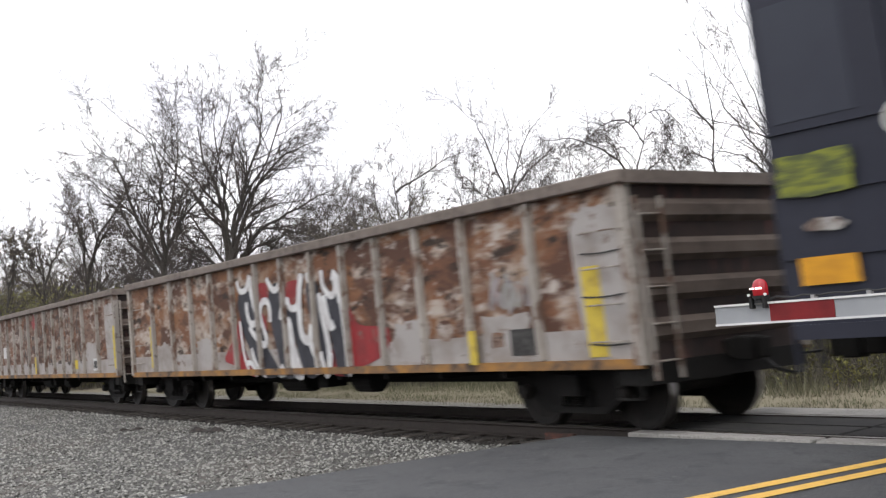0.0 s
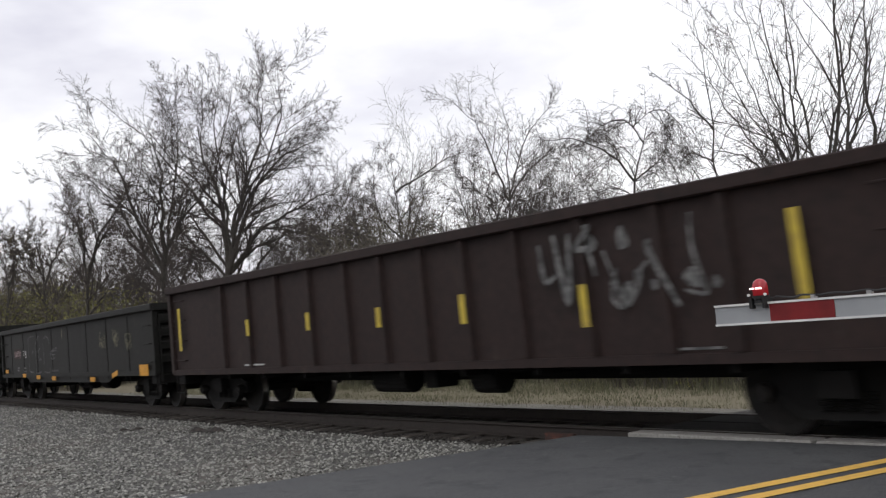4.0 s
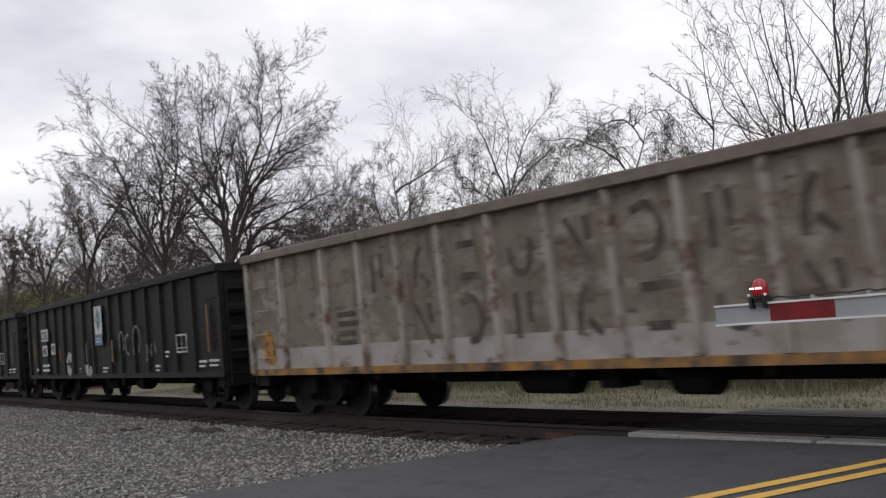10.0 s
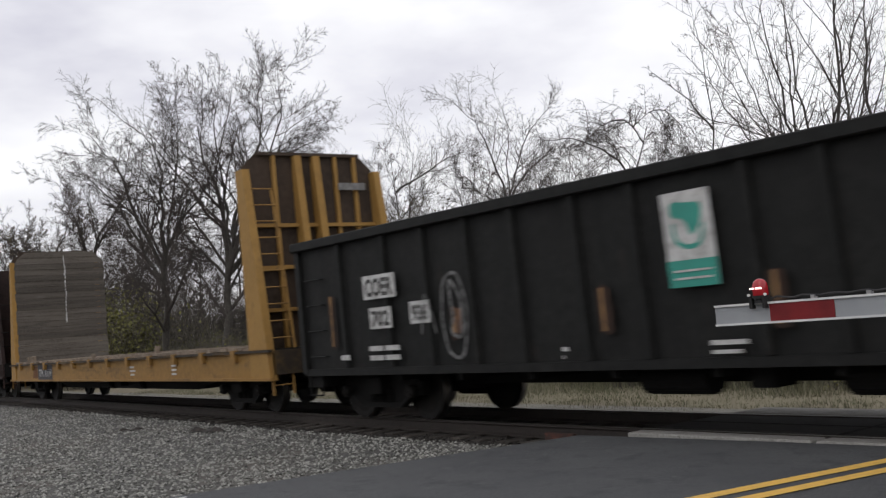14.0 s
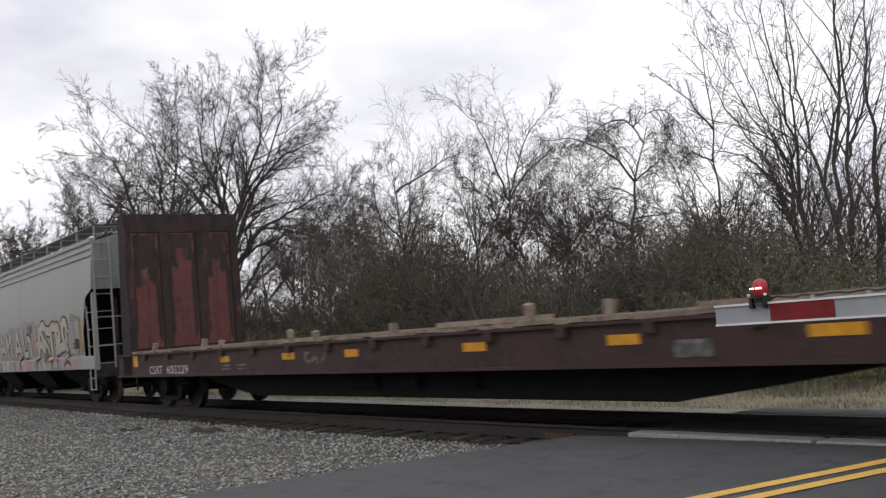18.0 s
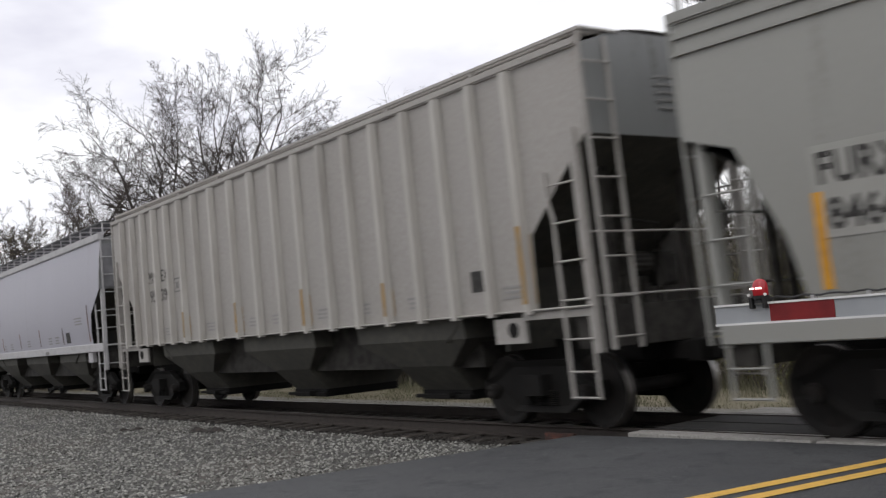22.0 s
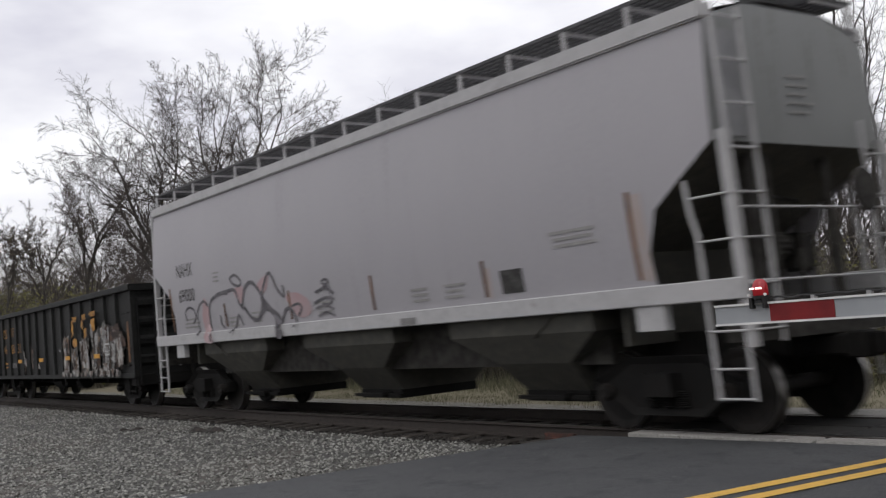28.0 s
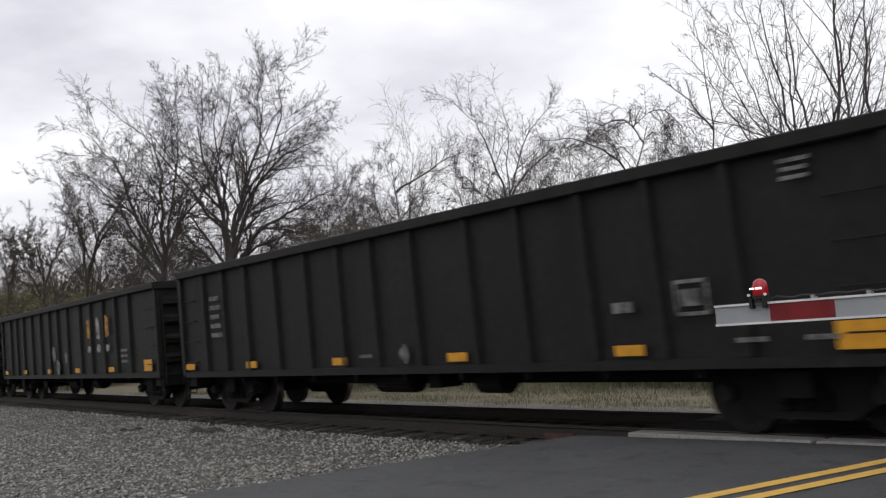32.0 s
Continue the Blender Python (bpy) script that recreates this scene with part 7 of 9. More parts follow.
            for x0, x1, z0, z1 in ((-3.45, -2.88, 1.18, 1.5), (-3.42, -2.98, 0.78, 1.12), (-1.58, -0.92, 0.75, 1.14)):
                scrawl(car, x0, x1, z0, z1, 9, 0.05, WHITE_MARK, -1.512, int(50 + z0 * 10), label="white painted tangle")
        else:
            bm = bmesh.new()
            for s in (0.0, 0.25):
                ribbon([(-4.4 + s, 1.5), (-4.3 + s * 0.5, 2.0), (-4.0, 2.08 - s), (-3.85 - s * 0.4, 1.6), (-4.0, 1.0 + s), (-4.3 + s * 0.4, 1.05 + s), (-4.4 + s, 1.5)], 0.05, -1.512 - s * 0.01, bm, taper=False)
            ribbon([(-4.9, 1.3), (-4.75, 1.85), (-4.55, 1.3)], 0.05, -1.516, bm)
            part("graffiti", bm, CHALK, car, "white looped scrawl")
            splashes(car, -4.05, -4.0, 1.35, 1.55, 2, 0.14, ORANGE_PAINT, -1.511, 47, tall=1.4)


leased_gondolas()


# ---- bulkhead flat cars ----
def deck_planks(car, x0, x1, z, mat, seed):
    r = random.Random(seed)
    n = int((x1 - x0) / 0.25)
    bm = bmesh.new()
    box(bm, 0, 0.235, -1.46, 1.46, 0, 0.055)
    me = finish(bm, "deck_plank")
    me.materials.append(mat)
    for i in range(n):
        child("deck_plank", me, car, Matrix.Translation((x0 + i * (x1 - x0) / n, r.uniform(-0.03, 0.03), z + r.uniform(-0.012, 0.02))))


RUST_WASH = material("rust-orange wash", (0.19, 0.085, 0.03), 0.75, other=(0.10, 0.045, 0.022), size=0.3, cover=0.5, spread=0.2)


def yellow_flat():
    car, half = start_car("bulkhead_flat_car", "empty worn yellow bulkhead flat car", "freight car", -18.5, 2.75)
    zb, zt = 0.66, 1.22
    for side in (-1, 1):
        bm = bmesh.new()
        ys = sorted((side * 1.46, side * 1.40))
        box(bm, -half, half, ys[0], ys[1], zb, zt)
        part("side_sill", bm, YELLOW_FLAT, car)
        for z in (zb, zt - 0.05):
            bm = bmesh.new()
            y2 = sorted((side * 1.46, side * 1.53))
            box(bm, -half, half, y2[0], y2[1], z, z + 0.05)
            # Top flange painted dark to hold the shade along the deck's edge.
            part("sill_flange", bm, YELLOW_FLAT if z == zb else SILL_SOOT_SHADE, car)
        for x in spaced(-half + 1.6, half - 1.6, 12):
            bm = bmesh.new()
            y2 = sorted((side * 1.46, side * 1.55))
            box(bm, x - 0.09, x + 0.09, y2[0], y2[1], zt - 0.20, zt + 0.02)
            part("stake_pocket", bm, YELLOW_FLAT, car)
    deck_planks(car, -half + 0.6, half - 0.8, zt, DECK_WOOD, 51)
    bm = bmesh.new()
    box(bm, -half + 0.1, half - 0.1, -1.4, 1.4, zt - 0.05, zt - 0.005)
    part("deck_frame", bm, UNDER_BLACK, car)
    r = random.Random(52)
    for end in (-1, 1):
        slim = 1.0 if end > 0 else 0.78
        xi = end * (half - (0.9 if end > 0 else 0.76))  # inner face
        bm = bmesh.new()
        top = 4.95 if end > 0 else 5.08
        face = [(-1.42, zt), (1.42, zt), (1.42, top - 0.30), (1.10, top), (-1.10, top), (-1.42, top - 0.30)]
        xs = (xi + end * 0.075, xi + end * 0.12)
        rows = [[bm.verts.new((x, y, z)) for y, z in face] for x in xs]
        bm.faces.new(rows[0])
        bm.faces.new(rows[1][::-1])
        for i in range(6):
            bm.faces.new((rows[0][i], rows[0][(i + 1) % 6], rows[1][(i + 1) % 6], rows[1][i]))
        bulk = part("bulkhead", bm, BULKHEAD_DARK, car, "dark stained bulkhead panel")
        near, far = (1.40, 1.42) if end > 0 else (1.36, 1.68)
        z, gap = zt, 0.003
        while z < top - 0.06:
            tall = min(0.2 + r.uniform(-0.012, 0.012), top - 0.01 - z)
            bm = bmesh.new()
            rows = []
            proud = r.uniform(-0.012, 0.012)
            n = 9
            dip = [r.uniform(-0.011, 0.011) for _ in range(n)]
            for k in range(n):
                f = k / (n - 1)
                cols = []
                for zz in (z + gap + dip[k] * 0.6, z + tall - r.uniform(0, 0.011)):
                    inset = max(0.0, zz - (top - 0.36)) * 1.05
                    y = inset - near + (near + far - 2 * inset) * f + (r.uniform(-0.025, 0.025) if k in (0, n - 1) else 0)
                    front = xi - end * (0.012 + proud + r.uniform(0, 0.006))
                    cols.append((front, y, zz))
                rows.append([bm.verts.new(c) for c in cols] + [bm.verts.new((xi + end * 0.058, cols[1][1], cols[1][2])), bm.verts.new((xi + end * 0.058, cols[0][1], cols[0][2]))])
            for p, q in zip(rows, rows[1:]):
                for k in range(4):
                    bm.faces.new((p[k], p[(k + 1) % 4], q[(k + 1) % 4], q[k]))
            bm.faces.new(rows[0])
            bm.faces.new(rows[-1][::-1])
            bmesh.ops.recalc_face_normals(bm, faces=bm.faces[:])
            part("plank", bm, OLD_PLANK, bulk)
            z += tall
        if end < 0:
            z = 2.55
            while z < top - 0.2:
                bm = bmesh.new()
                y, w, h = 0.30 + r.uniform(-0.02, 0.02), r.uniform(0.02, 0.055), r.uniform(0.05, 0.13)
                box(bm, xi + 0.026, xi + 0.032, y - w / 2, y + w / 2, z, z + h)
                part("paint_drip", bm, WHITE_MARK, bulk)
                z += h + r.uniform(0.0, 0.05)
        # tapered side posts and outer braces
        for y, wide in ((-1.42, 0.075), (1.42, 0.075)):
            bm = bmesh.new()
            prof = [(0.0, zb), (0.86 * slim, zb), (0.72 * slim, 1.6), (0.30 if end > 0 else 0.12, top - 0.36), (0.0, top - 0.36)]
            a = [bm.verts.new((xi + end * d, y - wide, z)) for d, z in prof]
            b = [bm.verts.new((xi + end * d, y + wide, z)) for d, z in prof]
            bm.faces.new(a)
            bm.faces.new(b[::-1])
            for i in range(5):
                bm.faces.new((a[i], a[(i + 1) % 5], b[(i + 1) % 5], b[i]))
            bmesh.ops.recalc_face_normals(bm, faces=bm.faces[:])
            part("post", bm, YELLOW_POST, bulk)
        for y in (-0.78, -0.30, 0.10, 0.55, 0.98):
            bm = bmesh.new()
            wide = 0.07 if abs(y) < 0.4 else 0.035
            prof = [(0.12, zt), (0.62 * slim, zt), (0.26 * slim, top - 0.06), (0.12, top - 0.06)] if wide > 0.05 else [(0.12, zt), (0.22, zt), (0.2, top - 0.06), (0.12, top - 0.06)]
            a = [bm.verts.new((xi + end * d, y - wide, z)) for d, z in prof]
            b = [bm.verts.new((xi + end * d, y + wide, z)) for d, z in prof]
            bm.faces.new(a)
            bm.faces.new(b[::-1])
            for i in range(4):
                bm.faces.new((a[i], a[(i + 1) % 4], b[(i + 1) % 4], b[i]))
            bmesh.ops.recalc_face_normals(bm, faces=bm.faces[:])
            part("brace", bm, YELLOW_POST, bulk)
        for z in (1.9, 2.7, 3.5):
            bm = bmesh.new()
            xs = sorted((xi + end * 0.12, xi + end * 0.24))
            box(bm, xs[0], xs[1], -1.36, 1.36, z, z + 0.07)
            part("cross_beam", bm, YELLOW_POST, bulk)
        bm = bmesh.new()
        xs = sorted((xi + end * 0.02, xi + end * 0.2))
        box(bm, xs[0], xs[1], -1.10, 1.10, top - 0.06, top + 0.002)
        part("top_rail", bm, BULKHEAD_DARK, bulk)
        bm = bmesh.new()
        for k in range(10):
            z = zt + 0.2 + k * 0.31
            d = (0.70 - 0.42 * (z - zt) / 3.4) * slim
            ring_tube(bm, [(xi + end * d, -1.36, z), (xi + end * (d + 0.05), -1.34, z), (xi + end * (d + 0.05), -0.92, z), (xi + end * (d - 0.08), -0.9, z)], 0.013, 5)
        part("rungs", bm, YELLOW_FLAT, bulk)
        bm = bmesh.new()
        ring_tube(bm, [(xi + end * 0.76 * slim, -0.92, zt), (xi + end * 0.28 * slim, -0.92, 4.2)], 0.03, 6)
        part("ladder_stile", bm, YELLOW_FLAT, bulk)
        if end > 0:
            bm = bmesh.new()
            box(bm, xi + 0.25, xi + 0.27, 0.55, 1.15, 4.22, 4.36)
            part("dark_plate", bm, GREY_MARK, bulk)
        bm = bmesh.new()
        box(bm, min(end * half, end * (half - 0.3)), max(end * half, end * (half - 0.3)), -1.45, 1.45, zb + 0.1, zt - 0.02)
        part("end_sill", bm, SILL_SOOT_SHADE, car)
        ladder(car, end * (half - 0.05), -1.45, -1.05, 0.4, 1.1, 2, YELLOW_FLAT)
    side_plate("number_patch", car, -6.82, -5.02, 0.68, 1.16, SPRAY_BLACK, -1.463, "black patch behind white characters")
    lettering("TPX", car, -6.66, 0.80, 0.24, WHITE_MARK, -1.475, width=0.58)
    ragged(car, -7.5, -6.86, 0.74, 1.14, RUST_WASH, -1.4635, 57, "rust_wash", "rust-orange wash beside the black patch", 0.25)
    lettering("811149", car, -5.90, 0.80, 0.24, WHITE_MARK, -1.475, width=0.84)
    for x in (2.5, 5.4):
        text_bars(car, x, x + 0.4, 0.78, 1.05, 3, WHITE_MARK, -1.463, seed=int(x))
    underframe(car, half, 0.9)
    bm = bmesh.new()
    v = [(-half + 3.6, 0.66), (-half + 5.2, 0.42), (half - 5.2, 0.42), (half - 3.6, 0.66)]
    a = [bm.verts.new((x, -0.9, z)) for x, z in v]
    b = [bm.verts.new((x, 0.9, z)) for x, z in v]
    bm.faces.new(a)
    bm.faces.new(b[::-1])
    for i in range(4):
        bm.faces.new((a[i], b[i], b[(i + 1) % 4], a[(i + 1) % 4]))
    part("belly_girder", bm, UNDER_BLACK, car)
    add_trucks(car, half, 2.3)
    r = random.Random(53)
    for x in (-8.4, -8.1, -7.7, -1.0, 4.2):
        bm = bmesh.new()
        box(bm, -0.04, 0.04, -0.05, 0.05, 0, r.uniform(0.1, 0.2))
        st = part("stake_stub", bm, DECK_WOOD, car)
        st.matrix_basis = pose(x, -1.35, zt + 0.06, r.uniform(-12, 12), r.uniform(-12, 12), 0)


def maroon_flat():
    car, half = start_car("bulkhead_flat_car", "empty maroon bulkhead flat car with splintered deck", "freight car", -43.6, -19.85)
    zb, zt = 0.76, 1.30
    for side in (-1, 1):
        bm = bmesh.new()
        ys = sorted((side * 1.47, side * 1.41))
        box(bm, -half, half, ys[0], ys[1], zb, zt)
        part("side_sill", bm, MAROON, car)
        for z in (zb, zt - 0.04):
            bm = bmesh.new()
            y2 = sorted((side * 1.47, side * 1.52))
            box(bm, -half, half, y2[0], y2[1], z, z + 0.04)
            part("sill_flange", bm, MAROON, car)
        for x in spaced(-half + 1.9, half - 1.9, 15):
            bm = bmesh.new()
            y2 = sorted((side * 1.47, side * 1.535))
            box(bm, x - 0.08, x + 0.08, y2[0], y2[1], zt - 0.16, zt - 0.04)
            part("stake_pocket", bm, MAROON, car)
    deck_planks(car, -half + 0.95, half - 0.95, zt, DECK_WOOD, 61)
    bm = bmesh.new()
    box(bm, -half + 0.1, half - 0.1, -1.4, 1.4, zt - 0.05, zt - 0.005)
    part("deck_frame", bm, UNDER_BLACK, car)
    top = 4.70
    for end in (-1, 1):
        xi = end * (half - 0.95)
        bm = bmesh.new()
        xs = sorted((xi, xi + end * 0.10))
        box(bm, xs[0], xs[1], -1.47, 1.47, zb, top)
        bulk = part("bulkhead", bm, MAROON_DARK, car, "tall dark maroon bulkhead")
        xf = xi - end * 0.012
        for n, (y, edge) in enumerate(((-0.98, 3.2), (-0.05, 3.7), (0.88, 3.4))):
            bm = bmesh.new()
            box(bm, min(xf, xi), max(xf, xi), y - 0.34, y + 0.34, zt + 0.12, top - 0.47)
            part("red_panel", bm, RED_PANEL, bulk, "faded red inner panel")
            # soot torn down over the red in rags
            for q, (w0, w1, low, high) in enumerate(((-0.34, 0.34, edge + 0.12, top - 0.48), (-0.33, -0.12, edge - 0.35, edge + 0.4), (0.05, 0.3, edge - 0.2, edge + 0.4), (0.22, 0.34, zt + 0.2, edge), (-0.34, -0.27, zt + 0.3, edge))):
                soot = ragged(bulk, y + w0, y + w1, low, high, SOOT_SHADE_PANEL, 0.0, 600 + 10 * n + q, "soot_stain", "soot stain over the red panel", 0.35)
                for v in soot.data.vertices:
                    v.co = (xf - end * (0.002 + 0.0006 * q), max(y - 0.345, min(y + 0.345, v.co.x)), v.co.z)
        bm = bmesh.new()
        xg = xi - end * 0.03
        box(bm, min(xg, xi), max(xg, xi), -1.47, 1.47, top - 0.45, top)
        for y in (-1.42, -0.52, 0.42, 1.35):
            box(bm, min(xg, xi), max(xg, xi), y - 0.07, y + 0.11, zt, top - 0.45)
        part("inner_frame", bm, SOOT_SHADE_PANEL, bulk)
        for y, wide in ((-1.41, 0.06), (-0.72, 0.05), (0.0, 0.05), (0.72, 0.05), (1.41, 0.06)):
            bm = bmesh.new()
            prof = [(0.10, zb), (0.92, zb), (0.84, 1.5), (0.22, top), (0.10, top)] if end > 0 else [(0.10, zb), (0.66, zb), (0.60, 1.5), (0.40, top), (0.10, top)]
            a = [bm.verts.new((xi + end * d, y - wide, z)) for d, z in prof]
            b = [bm.verts.new((xi + end * d, y + wide, z)) for d, z in prof]
            bm.faces.new(a)
            bm.faces.new(b[::-1])
            for i in range(5):
                bm.faces.new((a[i], a[(i + 1) % 5], b[(i + 1) % 5], b[i]))
            bmesh.ops.recalc_face_normals(bm, faces=bm.faces[:])
            part("brace", bm, MAROON_DARK, bulk)
        for z in (1.9, 2.4, 2.9, 3.4):
            bm = bmesh.new()
            d = 0.86 - 0.6 * (z - 1.3) / 3.4
            ring_tube(bm, [(xi + end * d, -1.4, z), (xi + end * (d + 0.06), -1.38, z), (xi + end * (d + 0.06), -0.7, z)], 0.014, 5)
            part("rung", bm, UNDER_BLACK, bulk)
        if end > 0:
            bm = bmesh.new()
            box(bm, xi + 0.24, xi + 0.26, 0.7, 1.35, top - 0.28, top - 0.10)
            part("grey_plate", bm, GREY_MARK, bulk)
        bm = bmesh.new()
        box(bm, min(end * half, end * (half - 0.3)), max(end * half, end * (half - 0.3)), -1.45, 1.45, zb + 0.05, zt - 0.02)
        part("end_sill", bm, UNDER_BLACK, car)
        ladder(car, end * (half - 0.05), -1.45, -1.05, 0.4, 1.1, 2, MAROON)
    lettering("CSXT", car, -9.78, 0.82, 0.19, WHITE_MARK, -1.473, width=0.78)
    lettering("603229", car, -8.72, 0.82, 0.19, WHITE_MARK, -1.473, width=1.22)
    for x, w in ((-10.66, 0.3), (-5.6, 0.42), (-2.9, 0.46), (-0.73, 0.4), (2.49, 0.5), (5.26, 0.5), (7.98, 0.6), (10.37, 0.55)):
        side_plate("reflector", car, x - w / 2, x + w / 2, 1.02 if abs(x) < 10 else 1.0, 1.14 if abs(x) < 10 else 1.26, YELLOW_TAPE, -1.473, "orange-yellow reflector strip")
    for x in (-5.6, -4.9):
        text_bars(car, x - 0.15, x + 0.3, 0.86, 1.0, 2, CHALK, -1.473, seed=int(x * 10))
    scrawl(car, -2.3, -1.55, 0.88, 1.12, 4, 0.05, CHALK, -1.473, 62, label="white spray scrawl")
    side_plate("stencil_box", car, 6.0, 6.5, 0.86, 1.05, CHALK, -1.473)
    underframe(car, half, 0.95)
    bm = bmesh.new()
    v = [(-half + 3.4, 0.76), (-half + 6.4, 0.32), (half - 6.4, 0.32), (half - 3.4, 0.76)]
    a = [bm.verts.new((x, -0.95, z)) for x, z in v]
    b = [bm.verts.new((x, 1.2, z)) for x, z in v]
    bm.faces.new(a)
    bm.faces.new(b[::-1])
    for i in range(4):
        bm.faces.new((a[i], b[i], b[(i + 1) % 4], a[(i + 1) % 4]))
    part("belly_girder", bm, UNDER_BLACK, car)
    add_trucks(car, half, 2.2)
    r = random.Random(63)
    for x in (-9.6, -6.8, -5.9, -2.9, -2.0, 0.4, 3.6, 5.0):
        bm = bmesh.new()
        box(bm, -0.05, 0.05, -0.05, 0.05, 0, r.uniform(0.1, 0.25))
        st = part("stake_stub", bm, DECK_WOOD, car)
        st.matrix_basis = pose(x, -1.38, zt + 0.05, r.uniform(-14, 14), r.uniform(-14, 14), 0)
    for x in (1.5, 6.3):
        bm = bmesh.new()
        box(bm, 0, 2.4, -0.06, 0.06, 0, 0.07)
        st = part("loose_board", bm, DECK_WOOD, car)
        st.matrix_basis = pose(x, -1.3, zt + 0.07, 0, 0, r.uniform(-3, 3))


yellow_flat()
maroon_flat()


# ---- covered hoppers ----
def covered_hopper(label, s0, s1, paint, sill_paint, eave, sill, cut, bulge, posts=(), ledges=(), walk_gap=1.0, walk_up=0.42, ladder_paint=None, hopper_paint=UNDER_GREY_SHADED, walk_w=0.62, eave_band=0.10, steep=False, pads=True, walk_mat=GRATING):
    """cut: (x, z) of the side sheet's end edge from the eave down to the sill."""
    car, half = start_car("covered_hopper", label, "freight car", s0, s1)
    ladder_paint = ladder_paint or sill_paint
    zs = sorted(set([round(sill[1] + (eave - sill[1]) * i / 14, 3) for i in range(15)] + [z for _, z in cut]))

    def reach(z):
        for (xa, za), (xb, zb) in zip(cut, cut[1:]):
            if zb <= z <= za:
                return xb + (xa - xb) * ((z - zb) / (za - zb) if za > zb else 0)
        return cut[-1][0]

    def out(z):
        t = (z - sill[1]) / (eave - sill[1])
        return 1.40 + bulge * math.sin(math.pi * min(1.0, max(0.0, t * 0.85 + 0.12)))

    for side in (-1, 1):
        bm = bmesh.new()
        rows = []
        for z in zs:
            e = reach(z)
            rows.append([bm.verts.new((x, side * out(z), z)) for x in spaced(-e, e, 9)])
        for r, q in zip(rows, rows[1:]):
            for k in range(8):
                bm.faces.new((r[k], r[k + 1], q[k + 1], q[k]) if side < 0 else (r[k + 1], r[k], q[k], q[k + 1]))
        part("side_sheet", bm, paint, car, smooth=True)
        bm = bmesh.new()
        ys = sorted((side * 1.32, side * (out(eave) + 0.05)))
        box(bm, -cut[0][0] - 0.02, cut[0][0] + 0.02, ys[0], ys[1], eave - 0.03, eave + eave_band)
        bmesh.ops.bevel(bm, geom=bm.edges[:], offset=0.02, segments=2, affect="EDGES")
        part("eave_rail", bm, sill_paint, car)
        for z in ledges:
            bm = bmesh.new()
            ys = sorted((side * (out(z) - 0.01), side * (out(z) + 0.035)))
            box(bm, -reach(z), reach(z), ys[0], ys[1], z, z + 0.035)
            part("side_ledge", bm, paint, car)
        if sill[1] > sill[0]:
            bm = bmesh.new()
            ys = sorted((side * 1.38, side * 1.50))
            box(bm, -half, half, ys[0], ys[1], sill[0], sill[1] + 0.01)
            bmesh.ops.bevel(bm, geom=bm.edges[:], offset=0.012, segments=1, affect="EDGES")
            part("side_sill", bm, sill_paint, car)
            for end in (-1, 1) if pads else ():
                bm = bmesh.new()
                xs = sorted((end * (half - 1.1), end * (half - 1.5)))
                ys = sorted((side * 1.36, side * 1.47))
                box(bm, xs[0], xs[1], ys[0], ys[1], sill[0] - 0.27, sill[0])
                part("jack_pad", bm, sill_paint, car)
    if posts:
        bm = bmesh.new()
        y = out(2.6)
        lo = [bm.verts.new((x, -yy, sill[1] - 0.05)) for x, yy in ((-0.055, y), (-0.045, y + 0.12), (0.045, y + 0.12), (0.055, y))]
        hi = [bm.verts.new((x, -yy, eave - 0.05)) for x, yy in ((-0.055, y), (-0.045, y + 0.12), (0.045, y + 0.12), (0.055, y))]
        for i in range(3):
            bm.faces.new((lo[i], lo[i + 1], hi[i + 1], hi[i]))
        bm.faces.new(lo[::-1])
        bm.faces.new(hi)
        me = finish(bm, "side_post")
        me.materials.append(RIB_LIT)
        for x in posts:
            child("side_post", me, car, Matrix.Translation((x, 0, 0)))
            child("side_post", me, car, pose(x, 0, 0, 0, 0, 180))
    # roof
    bm = bmesh.new()
    rows = []
    e = cut[0][0]
    for i in range(11):
        y = -1.36 + 2.72 * i / 10
        z = eave + 0.06 + 0.22 * (1 - (y / 1.36) ** 2)
        rows.append([bm.verts.new((x, y, z)) for x in (-e, e)])
    for r, q in zip(rows, rows[1:]):
        bm.faces.new((r[0], r[1], q[1], q[0]))
    part("roof", bm, paint, car, smooth=True)
    bm = bmesh.new()
    box(bm, -0.5, 0.5, -0.36, 0.36, eave + 0.24, eave + 0.36)
    hatch = finish(bm, "hatch_cover")
    hatch.materials.append(paint)
    for x in spaced(-e + 1.4, e - 1.4, 8):
        child("hatch_cover", hatch, car, Matrix.Translation((x, 0, 0)))
    # ends: upper plate, slope sheet, posts
    zc = cut[1][1]
    for end in (-1, 1):
        # End sheets darker than the sides: shade in the base grey, dirt in streaks.
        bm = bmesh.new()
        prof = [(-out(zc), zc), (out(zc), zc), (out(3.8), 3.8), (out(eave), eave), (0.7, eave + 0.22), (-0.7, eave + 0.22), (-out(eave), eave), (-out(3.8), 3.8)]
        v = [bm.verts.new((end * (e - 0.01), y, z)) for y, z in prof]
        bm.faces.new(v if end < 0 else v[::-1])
        part("end_sheet", bm, END_SHADE_GRIME, car, "streaked dirty grey end sheet, shade in its base colour")
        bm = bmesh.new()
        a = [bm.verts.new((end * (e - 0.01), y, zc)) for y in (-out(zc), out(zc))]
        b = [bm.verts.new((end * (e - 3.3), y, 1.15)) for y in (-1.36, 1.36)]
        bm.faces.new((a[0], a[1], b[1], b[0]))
        # Slope sheet takes a darkened grey: its shade is put into the colour.
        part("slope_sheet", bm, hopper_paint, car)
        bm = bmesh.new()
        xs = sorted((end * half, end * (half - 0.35)))
